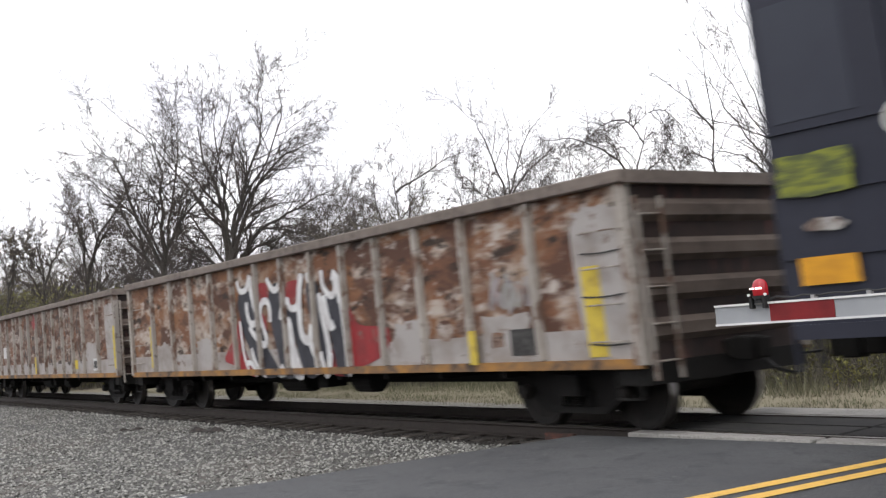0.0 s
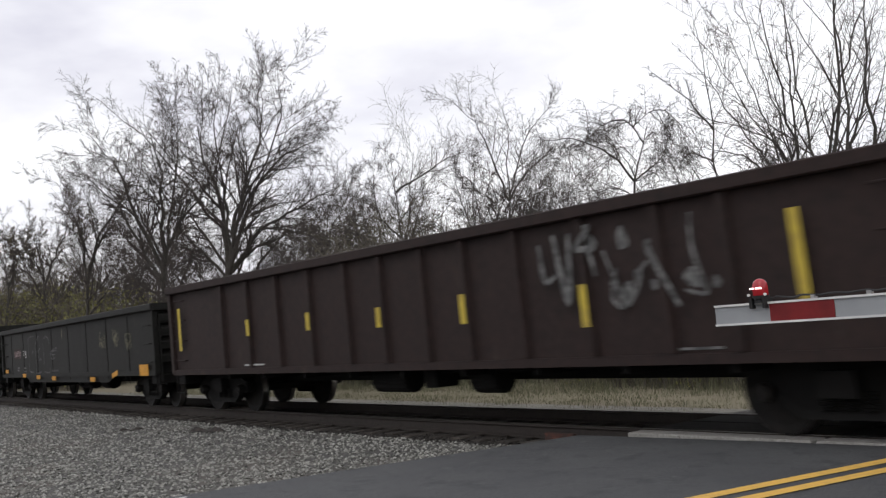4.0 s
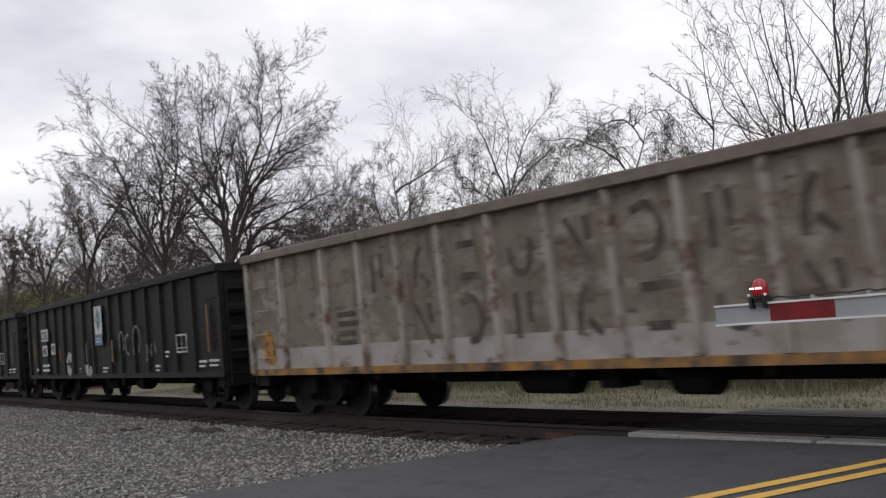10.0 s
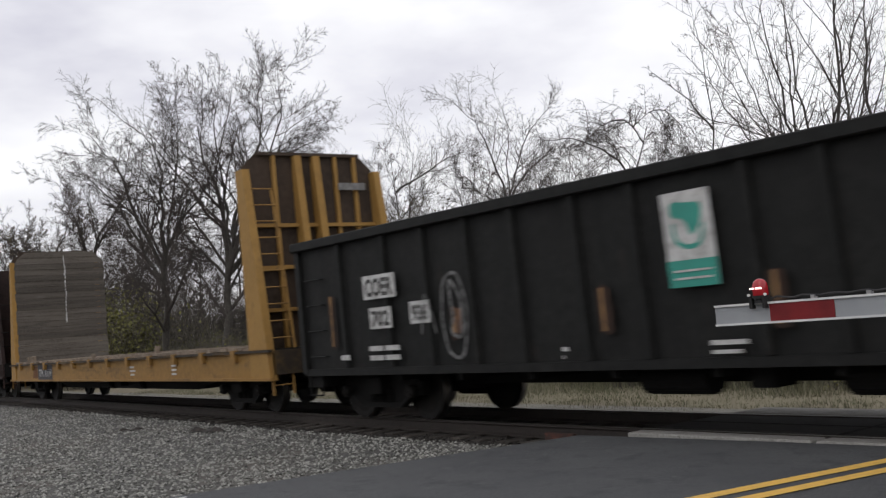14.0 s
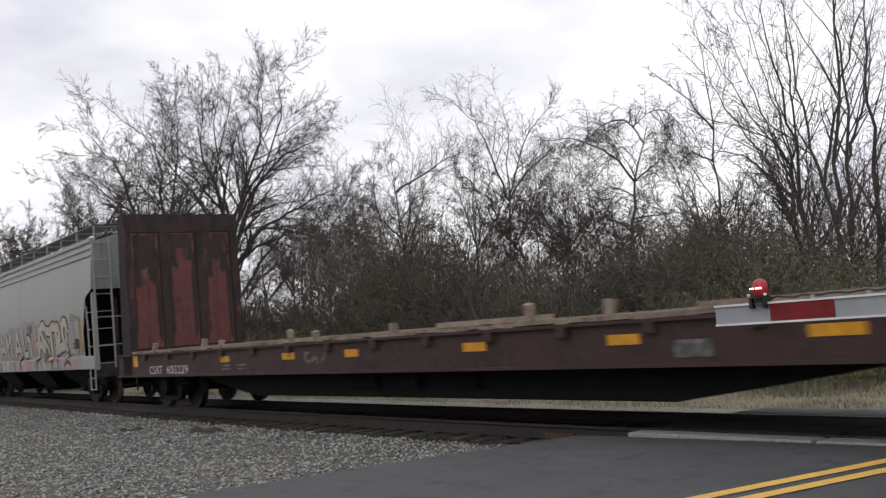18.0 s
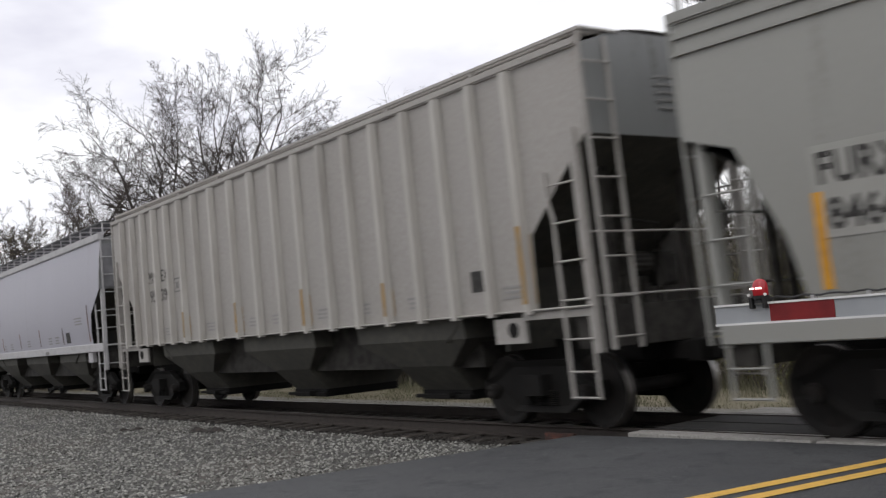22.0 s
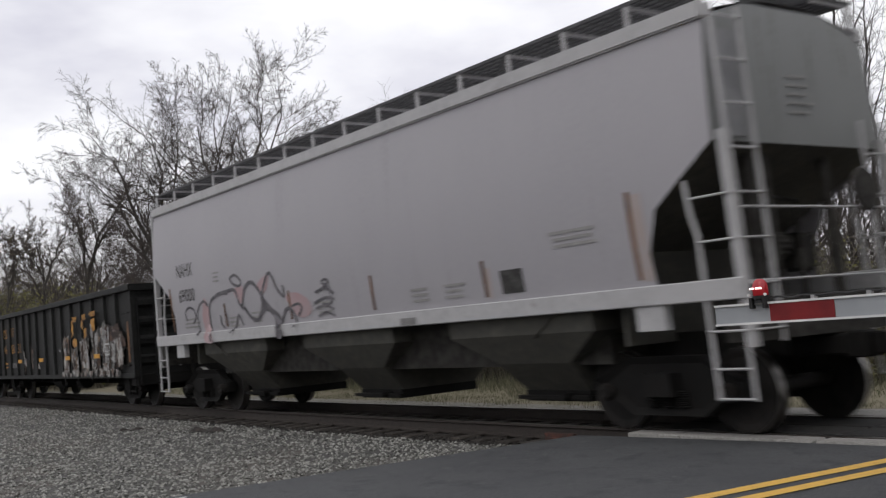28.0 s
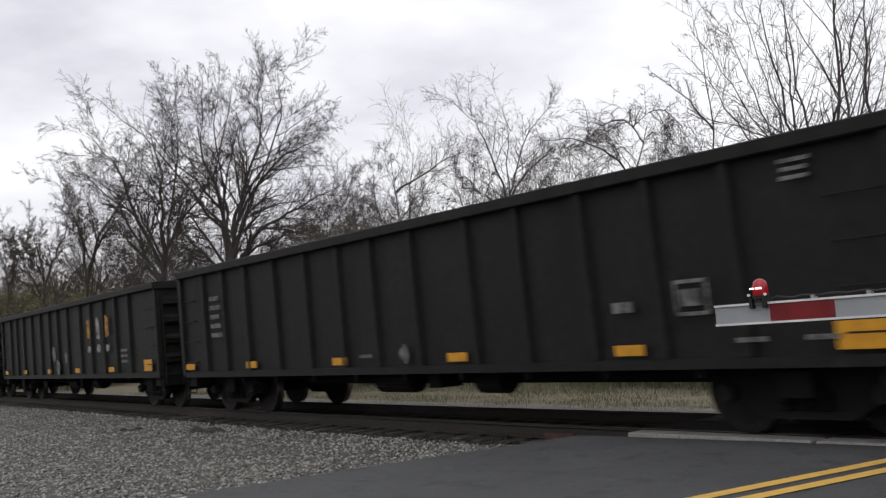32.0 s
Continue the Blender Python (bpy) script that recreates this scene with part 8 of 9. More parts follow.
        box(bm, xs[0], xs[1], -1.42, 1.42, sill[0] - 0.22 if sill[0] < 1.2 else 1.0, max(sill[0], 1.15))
        part("end_sill", bm, GRIME_AND_SHADE, car)
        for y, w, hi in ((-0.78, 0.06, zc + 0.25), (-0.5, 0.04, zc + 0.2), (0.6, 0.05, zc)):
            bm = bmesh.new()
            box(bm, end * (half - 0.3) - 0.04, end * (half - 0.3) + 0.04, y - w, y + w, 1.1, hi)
            part("end_post", bm, GRIME_AND_SHADE, car)
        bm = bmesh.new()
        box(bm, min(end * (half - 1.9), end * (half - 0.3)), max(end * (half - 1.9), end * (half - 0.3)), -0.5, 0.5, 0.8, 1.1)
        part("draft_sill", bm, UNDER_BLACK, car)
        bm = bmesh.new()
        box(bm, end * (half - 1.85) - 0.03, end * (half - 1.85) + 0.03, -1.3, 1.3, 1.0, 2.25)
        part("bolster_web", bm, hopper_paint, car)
        bm = bmesh.new()
        disc(bm, (end * (half - 0.8), -0.15, 2.0), (0, 1, 0), 0.17, 0.5, 14)
        bmesh.ops.bevel(bm, geom=bm.edges[:], offset=0.03, segments=2, affect="EDGES")
        part("brake_cylinder", bm, GRIME_AND_SHADE, car)
        bm = bmesh.new()
        box(bm, end * (half - 0.85) - 0.15, end * (half - 0.85) + 0.15, 0.5, 0.85, 1.7, 2.15)
        bmesh.ops.bevel(bm, geom=bm.edges[:], offset=0.04, segments=2, affect="EDGES")
        part("brake_valve", bm, GRIME_AND_SHADE, car)
        bm = bmesh.new()
        ring_tube(bm, [(end * (half - 0.75), -0.2, 2.25), (end * (half - 0.6), -0.05, 2.55), (end * (half - 0.55), 0.35, 2.5), (end * (half - 0.7), 0.5, 1.9)], 0.03, 6)
        part("brake_pipe", bm, GRIME_AND_SHADE, car)
        bm = bmesh.new()
        ring_tube(bm, [(end * (half - 0.5), 0.2, 1.1), (end * (half - 0.5), 0.25, 1.95)], 0.035, 6)
        part("brake_lever", bm, GRIME_AND_SHADE, car)
        bm = bmesh.new()
        disc(bm, (end * (half + 0.02), 0.85, 2.55), (end, 0, 0), 0.26, 0.03, 18, 0.24)
        part("hand_wheel", bm, GRIME_AND_SHADE, car)
        for z in (2.35, 1.6):
            bm = bmesh.new()
            ring_tube(bm, [(end * (half + 0.0), -1.4, z), (end * (half + 0.0), 1.4, z)], 0.015, 5)
            part("cross_grab", bm, ladder_paint, car)
        # corner post, ladders on end and side, hanging step
        for side in (-1, 1):
            bm = bmesh.new()
            box(bm, end * (half - 0.04) - 0.05, end * (half - 0.04) + 0.05, side * 1.42 - 0.05, side * 1.42 + 0.05, 0.95, zc + 0.1)
            part("corner_post", bm, ladder_paint, car)
            top = eave + 0.1 if side < 0 else zc + 0.3
            lad = bmesh.new()
            lx = max(half, e + 0.04)
            if side < 0 and not steep:
                bm = bmesh.new()
                box(bm, min(end * (e + 0.004), end * (e + 0.012)), max(end * (e + 0.004), end * (e + 0.012)), -1.40, -0.96, zc + 0.05, eave - 0.12)
                part("ladder_plate", bm, LADDER_PLATE, car, "dull grey plate behind the ladder")
            for y in (1.42, 0.98):
                box(lad, end * lx - 0.018, end * lx + 0.018, side * y - 0.022, side * y + 0.022, 0.98, top)
            end_ladder = part("ladder", lad, ladder_paint, car)
            z = 1.12
            while z < top:
                bm = bmesh.new()
                ring_tube(bm, [(end * (lx + 0.02), side * 1.44, z), (end * (lx + 0.02), side * 0.96, z)], 0.013, 6)
                part("rung", bm, ladder_paint, end_ladder)
                z += 0.46
            bm = bmesh.new()
            ring_tube(bm, [(end * (half - 0.50), side * 1.47, 0.42), (end * (half - 0.50), side * 1.47, zc - 0.95), (end * (half - 0.56), side * 1.47, zc - 0.72), (end * (half - 0.60), side * 1.46, zc - 0.35)], 0.026, 6)
            ring_tube(bm, [(end * (half - 0.06), side * 1.47, 0.42), (end * (half - 0.06), side * 1.47, 1.0)], 0.022, 6)
            side_ladder = part("side_ladder", bm, ladder_paint, car)
            for z in [0.44, 0.74] + [1.12 + 0.46 * q for q in range(int((zc - 1.3) / 0.46) + 1)]:
                bm = bmesh.new()
                ring_tube(bm, [(end * (half - 0.52), side * 1.485, z), (end * (half - 0.04), side * 1.485, z)], 0.014, 6)
                part("rung", bm, ladder_paint, side_ladder)
        r = random.Random(int(s0 * 10) + end)
        for q in range(5):
            bm = bmesh.new()
            xs = sorted((end * (e + 0.001), end * (e + 0.006)))
            box(bm, xs[0], xs[1], -0.15, -0.15 + r.uniform(0.25, 0.45), zc + 0.75 - 0.1 * q, zc + 0.775 - 0.1 * q)
            part("marking", bm, PALE_MARK, car)
    # three bays hang below the sill; set-back slope sheets between painted dark for shade
    middles = (-4.2, 0.5, 5.1) if ledges else (-4.3, 0.0, 4.3)
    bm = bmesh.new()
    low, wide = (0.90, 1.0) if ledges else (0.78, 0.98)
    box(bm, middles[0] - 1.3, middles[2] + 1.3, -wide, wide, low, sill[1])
    part("slope_saddle", bm, GRIME_AND_SHADE if not ledges else UNDER_BLACK, car, "slope sheets between the hoppers, shade in their colour")
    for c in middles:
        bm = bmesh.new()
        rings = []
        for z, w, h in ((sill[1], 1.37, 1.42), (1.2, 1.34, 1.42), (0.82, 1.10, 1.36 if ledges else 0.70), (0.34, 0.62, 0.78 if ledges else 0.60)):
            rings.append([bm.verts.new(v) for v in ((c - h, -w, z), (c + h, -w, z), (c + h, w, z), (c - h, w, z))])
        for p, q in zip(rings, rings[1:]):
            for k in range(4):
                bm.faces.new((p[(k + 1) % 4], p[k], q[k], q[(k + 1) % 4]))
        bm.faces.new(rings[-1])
        bay = part("hopper_bay", bm, hopper_paint, car, "dirty grey discharge hopper, shade in its colour")
        bm = bmesh.new()
        box(bm, c - 0.62, c + 0.62, -0.75, 0.75, 0.30, 0.44)
        box(bm, c - 0.7, c + 0.7, -0.85, -0.75, 0.33, 0.38)
        disc(bm, (c + 0.3, -0.95, 0.37), (0, 1, 0), 0.05, 0.2, 8)
        part("outlet_gate", bm, UNDER_BLACK, bay)
    bm = bmesh.new()
    box(bm, -half + 0.4, half - 0.4, -0.3, 0.3, 0.75, 1.1)
    part("centre_sill", bm, UNDER_BLACK, car)
    # running boards on the roof
    up = eave + walk_up
    for y0 in (-1.32, 1.32 - walk_w):
        bm = bmesh.new()
        for j in range(6):
            yy = y0 + walk_w * j / 5
            box(bm, -e, e, yy - 0.02, yy + 0.02, up - 0.04, up)
        for x in spaced(-e, e, 80):
            box(bm, x - 0.012, x + 0.012, y0, y0 + walk_w, up - 0.035, up - 0.005)
        part("running_board", bm, walk_mat, car, "grey steel grating walkway")
    n = max(6, int(2 * e / walk_gap))
    bm = bmesh.new()
    box(bm, -0.028, 0.028, -1.335, -1.305, eave + 0.04, up)
    box(bm, -0.02, 0.02, -1.31, -0.62, up - 0.075, up - 0.04)
    br = finish(bm, "walkway_bracket")
    br.materials.append(sill_paint)
    for x in spaced(-e + 0.05, e - 0.05, n):
        child("walkway_bracket", br, car, Matrix.Translation((x, 0, 0)))
        child("walkway_bracket", br, car, pose(x, 0, 0, 0, 0, 180))
    for end in (-1, 1):
        bm = bmesh.new()
        for j in range(5):
            x = end * (e - 0.04 - 0.1 * j)
            box(bm, x - 0.02, x + 0.02, -1.3, 1.3, up - 0.04, up)
        part("end_walkway", bm, walk_mat, car)
        if ledges:
            bm = bmesh.new()
            xs = sorted((end * (e - 0.1), end * (e + 0.34)))
            box(bm, xs[0], xs[1], -0.75, 1.25, up + 0.02, up + 0.06)
            box(bm, xs[0], xs[1], -0.35, 0.45, up + 0.16, up + 0.20)
            box(bm, xs[0] + 0.1, xs[1] - 0.1, -0.3, -0.26, up + 0.06, up + 0.16)
            box(bm, xs[0] + 0.1, xs[1] - 0.1, 0.36, 0.4, up + 0.06, up + 0.16)
            part("end_platform", bm, walk_mat, car, "raised steel platform over the car's end")
    add_trucks(car, half)
    sides.append((car, out, sill[1], eave, 1.40 + bulge))
    return car, half


sides = []


def lay_flat():
    """Lay paint and stencils on the bulged hopper sides."""
    for car, out, low, high, widest in sides:
        for ob in car.children:
            if ob.name.split(".")[0] not in ("graffiti", "graffiti_outline", "graffiti_shape", "letter", "marking", "painted_stripe", "stencil_box", "number_patch"):
                continue
            tall = [v.co.z for v in ob.data.vertices]
            if len(tall) <= 8 and max(tall) - min(tall) > 0.4:
                bm = bmesh.new()
                bm.from_mesh(ob.data)
                bmesh.ops.subdivide_edges(bm, edges=[e for e in bm.edges if abs(e.verts[0].co.z - e.verts[1].co.z) > 0.3], cuts=5, use_grid_fill=True)
                bm.to_mesh(ob.data)
                bm.free()
            for v in ob.data.vertices:
                if low < v.co.z < high and -1.7 < v.co.y < -1.41:
                    v.co.y = -out(v.co.z) - 0.004 - 0.25 * max(0.0, -v.co.y - widest)


def hopper_train():
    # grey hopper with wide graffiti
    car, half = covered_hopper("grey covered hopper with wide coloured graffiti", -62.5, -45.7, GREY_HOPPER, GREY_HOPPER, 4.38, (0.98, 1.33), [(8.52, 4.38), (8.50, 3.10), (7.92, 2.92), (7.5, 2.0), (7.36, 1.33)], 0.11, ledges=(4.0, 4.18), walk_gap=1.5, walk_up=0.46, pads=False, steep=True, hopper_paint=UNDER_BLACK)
    yy = -1.53
    for k, (x0, x1, z0, z1) in enumerate(((-5.3, -3.7, 1.4, 2.6), (-3.9, -1.6, 1.4, 2.35), (-1.8, 0.4, 1.4, 2.5), (0.1, 2.2, 1.4, 2.6), (1.8, 4.0, 1.4, 2.45), (3.6, 5.2, 1.4, 2.35), (4.9, 6.6, 1.4, 2.4))):
        ragged(car, x0, x1, z0, z1, HAZE_PINK, yy - 0.001 * k, 71 + k, "graffiti", "thin pink and grey overspray", 0.25)
    stroke(car, [(-3.29, 1.52), (-3.11, 1.87), (-2.88, 2.22)], 0.31, TAG_DARK, -1.5530, "graffiti_outline", "dark painted outline")
    stroke(car, [(-3.29, 1.52), (-3.11, 1.87), (-2.88, 2.22)], 0.2, TAG_PALE, -1.5720, "graffiti_shape", "pale painted shape")
    stroke(car, [(-2.88, 2.22), (-2.64, 1.84), (-2.32, 1.47)], 0.31, TAG_DARK, -1.5536, "graffiti_outline", "dark painted outline")
    stroke(car, [(-2.88, 2.22), (-2.64, 1.84), (-2.32, 1.47)], 0.2, TAG_PALE, -1.5726, "graffiti_shape", "pale painted shape")
    stroke(car, [(-3.1, 1.74), (-2.61, 1.75)], 0.31, TAG_DARK, -1.5542, "graffiti_outline", "dark painted outline")
    stroke(car, [(-3.1, 1.74), (-2.61, 1.75)], 0.2, TAG_PALE, -1.5732, "graffiti_shape", "pale painted shape")
    stroke(car, [(-2.16, 2.32), (-2.16, 2.02), (-2.07, 1.47)], 0.31, TAG_DARK, -1.5548, "graffiti_outline", "dark painted outline")
    stroke(car, [(-2.16, 2.32), (-2.16, 2.02), (-2.07, 1.47)], 0.2, TAG_PALE, -1.5738, "graffiti_shape", "pale painted shape")
    stroke(car, [(-2.14, 2.31), (-1.9, 1.85), (-1.53, 2.34)], 0.31, TAG_DARK, -1.5554, "graffiti_outline", "dark painted outline")
    stroke(car, [(-2.14, 2.31), (-1.9, 1.85), (-1.53, 2.34)], 0.2, TAG_PALE, -1.5744, "graffiti_shape", "pale painted shape")
    stroke(car, [(-1.53, 2.34), (-1.47, 1.96), (-1.36, 1.43)], 0.31, TAG_DARK, -1.5560, "graffiti_outline", "dark painted outline")
    stroke(car, [(-1.53, 2.34), (-1.47, 1.96), (-1.36, 1.43)], 0.2, TAG_PALE, -1.5750, "graffiti_shape", "pale painted shape")
    stroke(car, [(-0.95, 1.44), (-0.72, 1.89), (-0.46, 2.32)], 0.31, TAG_DARK, -1.5566, "graffiti_outline", "dark painted outline")
    stroke(car, [(-0.95, 1.44), (-0.72, 1.89), (-0.46, 2.32)], 0.2, TAG_PALE, -1.5756, "graffiti_shape", "pale painted shape")
    stroke(car, [(-0.46, 2.32), (-0.28, 1.88), (0.05, 1.39)], 0.31, TAG_DARK, -1.5572, "graffiti_outline", "dark painted outline")
    stroke(car, [(-0.46, 2.32), (-0.28, 1.88), (0.05, 1.39)], 0.2, TAG_PALE, -1.5762, "graffiti_shape", "pale painted shape")
    stroke(car, [(-0.81, 1.71), (-0.25, 1.72)], 0.31, TAG_DARK, -1.5578, "graffiti_outline", "dark painted outline")
    stroke(car, [(-0.81, 1.71), (-0.25, 1.72)], 0.2, TAG_PALE, -1.5768, "graffiti_shape", "pale painted shape")
    stroke(car, [(0.3, 2.36), (0.37, 1.97), (0.43, 1.54), (0.89, 1.54)], 0.31, TAG_DARK, -1.5584, "graffiti_outline", "dark painted outline")
    stroke(car, [(0.3, 2.36), (0.37, 1.97), (0.43, 1.54), (0.89, 1.54)], 0.2, TAG_PALE, -1.5774, "graffiti_shape", "pale painted shape")
    stroke(car, [(0.98, 2.02), (1.24, 1.99), (1.34, 1.7), (1.35, 1.47)], 0.31, TAG_DARK, -1.5590, "graffiti_outline", "dark painted outline")
    stroke(car, [(0.98, 2.02), (1.24, 1.99), (1.34, 1.7), (1.35, 1.47)], 0.2, TAG_PALE, -1.5780, "graffiti_shape", "pale painted shape")
    stroke(car, [(2.19, 1.28), (2.39, 1.71), (2.61, 2.31)], 0.39, TAG_DARK, -1.5596, "graffiti_outline", "dark painted outline")
    stroke(car, [(2.19, 1.28), (2.39, 1.71), (2.61, 2.31)], 0.26, TAG_PALE, -1.5786, "graffiti_shape", "pale painted shape")
    stroke(car, [(2.18, 1.77), (2.52, 1.8), (2.82, 1.79)], 0.39, TAG_DARK, -1.5602, "graffiti_outline", "dark painted outline")
    stroke(car, [(2.18, 1.77), (2.52, 1.8), (2.82, 1.79)], 0.26, TAG_PALE, -1.5792, "graffiti_shape", "pale painted shape")
    stroke(car, [(2.4, 1.56), (2.51, 1.95), (2.68, 2.37)], 0.39, TAG_DARK, -1.5608, "graffiti_outline", "dark painted outline")
    stroke(car, [(2.4, 1.56), (2.51, 1.95), (2.68, 2.37)], 0.26, TAG_PALE, -1.5798, "graffiti_shape", "pale painted shape")
    stroke(car, [(3.43, 2.21), (3.15, 2.37), (2.88, 2.24), (3, 1.96), (3.37, 1.75), (3.58, 1.58), (3.3, 1.49), (2.77, 1.77)], 0.39, TAG_DARK, -1.5614, "graffiti_outline", "dark painted outline")
    stroke(car, [(3.43, 2.21), (3.15, 2.37), (2.88, 2.24), (3, 1.96), (3.37, 1.75), (3.58, 1.58), (3.3, 1.49), (2.77, 1.77)], 0.26, TAG_PALE, -1.5804, "graffiti_shape", "pale painted shape")
    stroke(car, [(3.45, 2.2), (3.9, 2.16), (4.25, 2.27), (4.53, 2.27)], 0.39, TAG_DARK, -1.5620, "graffiti_outline", "dark painted outline")
    stroke(car, [(3.45, 2.2), (3.9, 2.16), (4.25, 2.27), (4.53, 2.27)], 0.26, TAG_PALE, -1.5810, "graffiti_shape", "pale painted shape")
    stroke(car, [(4.04, 2.12), (4.03, 1.75), (4.03, 1.46)], 0.39, TAG_DARK, -1.5626, "graffiti_outline", "dark painted outline")
    stroke(car, [(4.04, 2.12), (4.03, 1.75), (4.03, 1.46)], 0.26, TAG_PALE, -1.5816, "graffiti_shape", "pale painted shape")
    stroke(car, [(4.62, 2.26), (4.65, 1.99), (4.66, 1.45)], 0.39, TAG_DARK, -1.5632, "graffiti_outline", "dark painted outline")
    stroke(car, [(4.62, 2.26), (4.65, 1.99), (4.66, 1.45)], 0.26, TAG_PALE, -1.5822, "graffiti_shape", "pale painted shape")
    stroke(car, [(4.61, 2.24), (4.89, 2.24), (5, 2.04), (4.87, 1.82), (4.67, 1.78)], 0.39, TAG_DARK, -1.5638, "graffiti_outline", "dark painted outline")
    stroke(car, [(4.61, 2.24), (4.89, 2.24), (5, 2.04), (4.87, 1.82), (4.67, 1.78)], 0.26, TAG_PALE, -1.5828, "graffiti_shape", "pale painted shape")
    stroke(car, [(4.38, 1.55), (4.95, 1.63), (5.51, 1.69)], 0.39, TAG_DARK, -1.5644, "graffiti_outline", "dark painted outline")
    stroke(car, [(4.38, 1.55), (4.95, 1.63), (5.51, 1.69)], 0.26, TAG_PALE, -1.5834, "graffiti_shape", "pale painted shape")
    stroke(car, [(5.91, 2.06), (5.76, 2.33), (5.49, 2.33), (5.36, 2.13), (5.43, 1.85), (5.64, 1.65), (5.84, 1.35)], 0.39, TAG_DARK, -1.5650, "graffiti_outline", "dark painted outline")
    stroke(car, [(5.91, 2.06), (5.76, 2.33), (5.49, 2.33), (5.36, 2.13), (5.43, 1.85), (5.64, 1.65), (5.84, 1.35)], 0.26, TAG_PALE, -1.5840, "graffiti_shape", "pale painted shape")
    stroke(car, [(5.68, 1.98), (5.86, 1.81)], 0.39, TAG_DARK, -1.5656, "graffiti_outline", "dark painted outline")
    stroke(car, [(5.68, 1.98), (5.86, 1.81)], 0.26, TAG_PALE, -1.5846, "graffiti_shape", "pale painted shape")
    patch(car, [(4.46, 1.72), (4.7, 1.86), (4.83, 1.69), (4.87, 1.41), (4.45, 1.44)], SPRAY_ORANGE, -1.5465, "graffiti", "")
    patch(car, [(-1.16, 1.79), (-0.89, 1.97), (-0.94, 1.41), (-1.18, 1.39)], SPRAY_ORANGE, -1.5470, "graffiti", "")
    patch(car, [(1.64, 1.9), (1.82, 1.91), (1.91, 1.54), (1.69, 1.5)], SPRAY_ORANGE, -1.5475, "graffiti", "")
    patch(car, [(3.15, 1.55), (4.01, 1.46), (4.12, 1.29), (3.01, 1.31)], SPRAY_ORANGE, -1.5480, "graffiti", "")
    patch(car, [(-0.04, 2.55), (0.47, 2.64), (1.24, 2.4), (0.99, 2.2), (0.18, 2.33)], HAZE_PINK, -1.5485, "graffiti", "")
    patch(car, [(3.82, 2.47), (4.56, 2.51), (5.35, 2.37), (5.24, 2.14), (3.98, 2.32)], SPRAY_PINK, -1.5490, "graffiti", "")
    patch(car, [(6, 2.28), (6.39, 2.17), (6.44, 1.72), (6.02, 1.59)], HAZE_PINK, -1.5495, "graffiti", "")
    scrawl(car, -5.5, -4.3, 1.5, 2.6, 11, 0.07, TAG_DARK, -1.5500, 171, label="dark thin swirls")
    scrawl(car, 0.9, 1.7, 1.9, 2.55, 8, 0.05, TAG_DARK, -1.5505, 172, label="dark thin swirls")
    for k in range(13):
        x = -5.4 + k * 1.0
        tone = (HAZE_PINK, SPRAY_PINK, HAZE_PINK, TAG_PALE, HAZE_PINK)[k % 5]
        ragged(car, x - 0.62, x + 0.62, 1.0, 1.325, tone, -1.5025 - 0.0003 * k, 91 + k, "sill_paint", "thin spray paint running over the sill", 0.12)
    for k, (x, w, tone) in enumerate(((-3.3, 0.10, TAG_DARK), (-2.5, 0.09, TAG_DARK), (-1.7, 0.16, SPRAY_ORANGE), (-1.1, 0.10, TAG_DARK), (-0.2, 0.13, TAG_DARK), (0.3, 0.10, TAG_PALE), (0.9, 0.2, SPRAY_ORANGE), (1.5, 0.08, TAG_PALE), (2.1, 0.12, TAG_DARK), (2.7, 0.09, TAG_DARK), (3.2, 0.10, TAG_PALE), (4.0, 0.13, TAG_DARK), (4.7, 0.11, TAG_DARK))):
        stroke(car, [(x - 0.08, 1.32), (x, 1.18), (x + 0.06, 1.01)], w, tone, -1.509 - 0.0003 * k, "sill_paint")
    stroke(car, [(5.35, 1.08), (5.6, 1.2), (5.95, 1.2), (6.1, 1.1)], 0.11, TAG_DARK, -1.5135, "sill_paint")
    stroke(car, [(6.0, 1.4), (6.2, 1.5), (6.6, 1.47), (6.75, 1.4)], 0.1, TAG_PALE, -1.56, "graffiti_shape")
    side_plate("number_patch", car, -7.12, -5.92, 1.92, 2.78, PALE_PATCH, -1.524, "pale patch behind black characters", thick=0.003)
    lettering("FURX", car, -7.05, 2.42, 0.30, BLACK_MARK, -1.535, width=0.86, bold=0.01)
    lettering("846408", car, -7.02, 2.0, 0.29, BLACK_MARK, -1.535, width=1.06, bold=0.01)
    side_plate("painted_stripe", car, -7.2, -7.1, 1.45, 2.35, YELLOW_TAPE, -1.528, "amber vertical stripe", slant=0.06)
    ragged(car, 7.04, 7.3, 1.42, 2.45, WORN_OCHRE, -1.53, 176, "painted_stripe", "worn ochre vertical stripe", 0.2)
    text_bars(car, 6.25, 6.9, 2.34, 2.58, 3, GREY_MARK, -1.53, seed=76)
    side_plate("stencil_box", car, 6.62, 6.98, 1.56, 1.84, BLACK_MARK, -1.562, "black data panel", thick=0.003)
    text_bars(car, 6.4, 6.6, 1.56, 1.78, 2, BLACK_MARK, -1.57, seed=77)
    side_plate("stencil_box", car, 6.42, 7.0, 1.5, 1.53, PALE_MARK, -1.562, "pale line under the data panel", thick=0.003)

    # ribbed hopper
    posts = [-7.7, -6.97, -6.25, -5.5, -4.72, -3.95, -3.12, -2.22, -1.28, -0.35, 0.58, 1.46, 2.36, 3.2, 4.05, 4.93, 5.74, 6.54, 7.3]
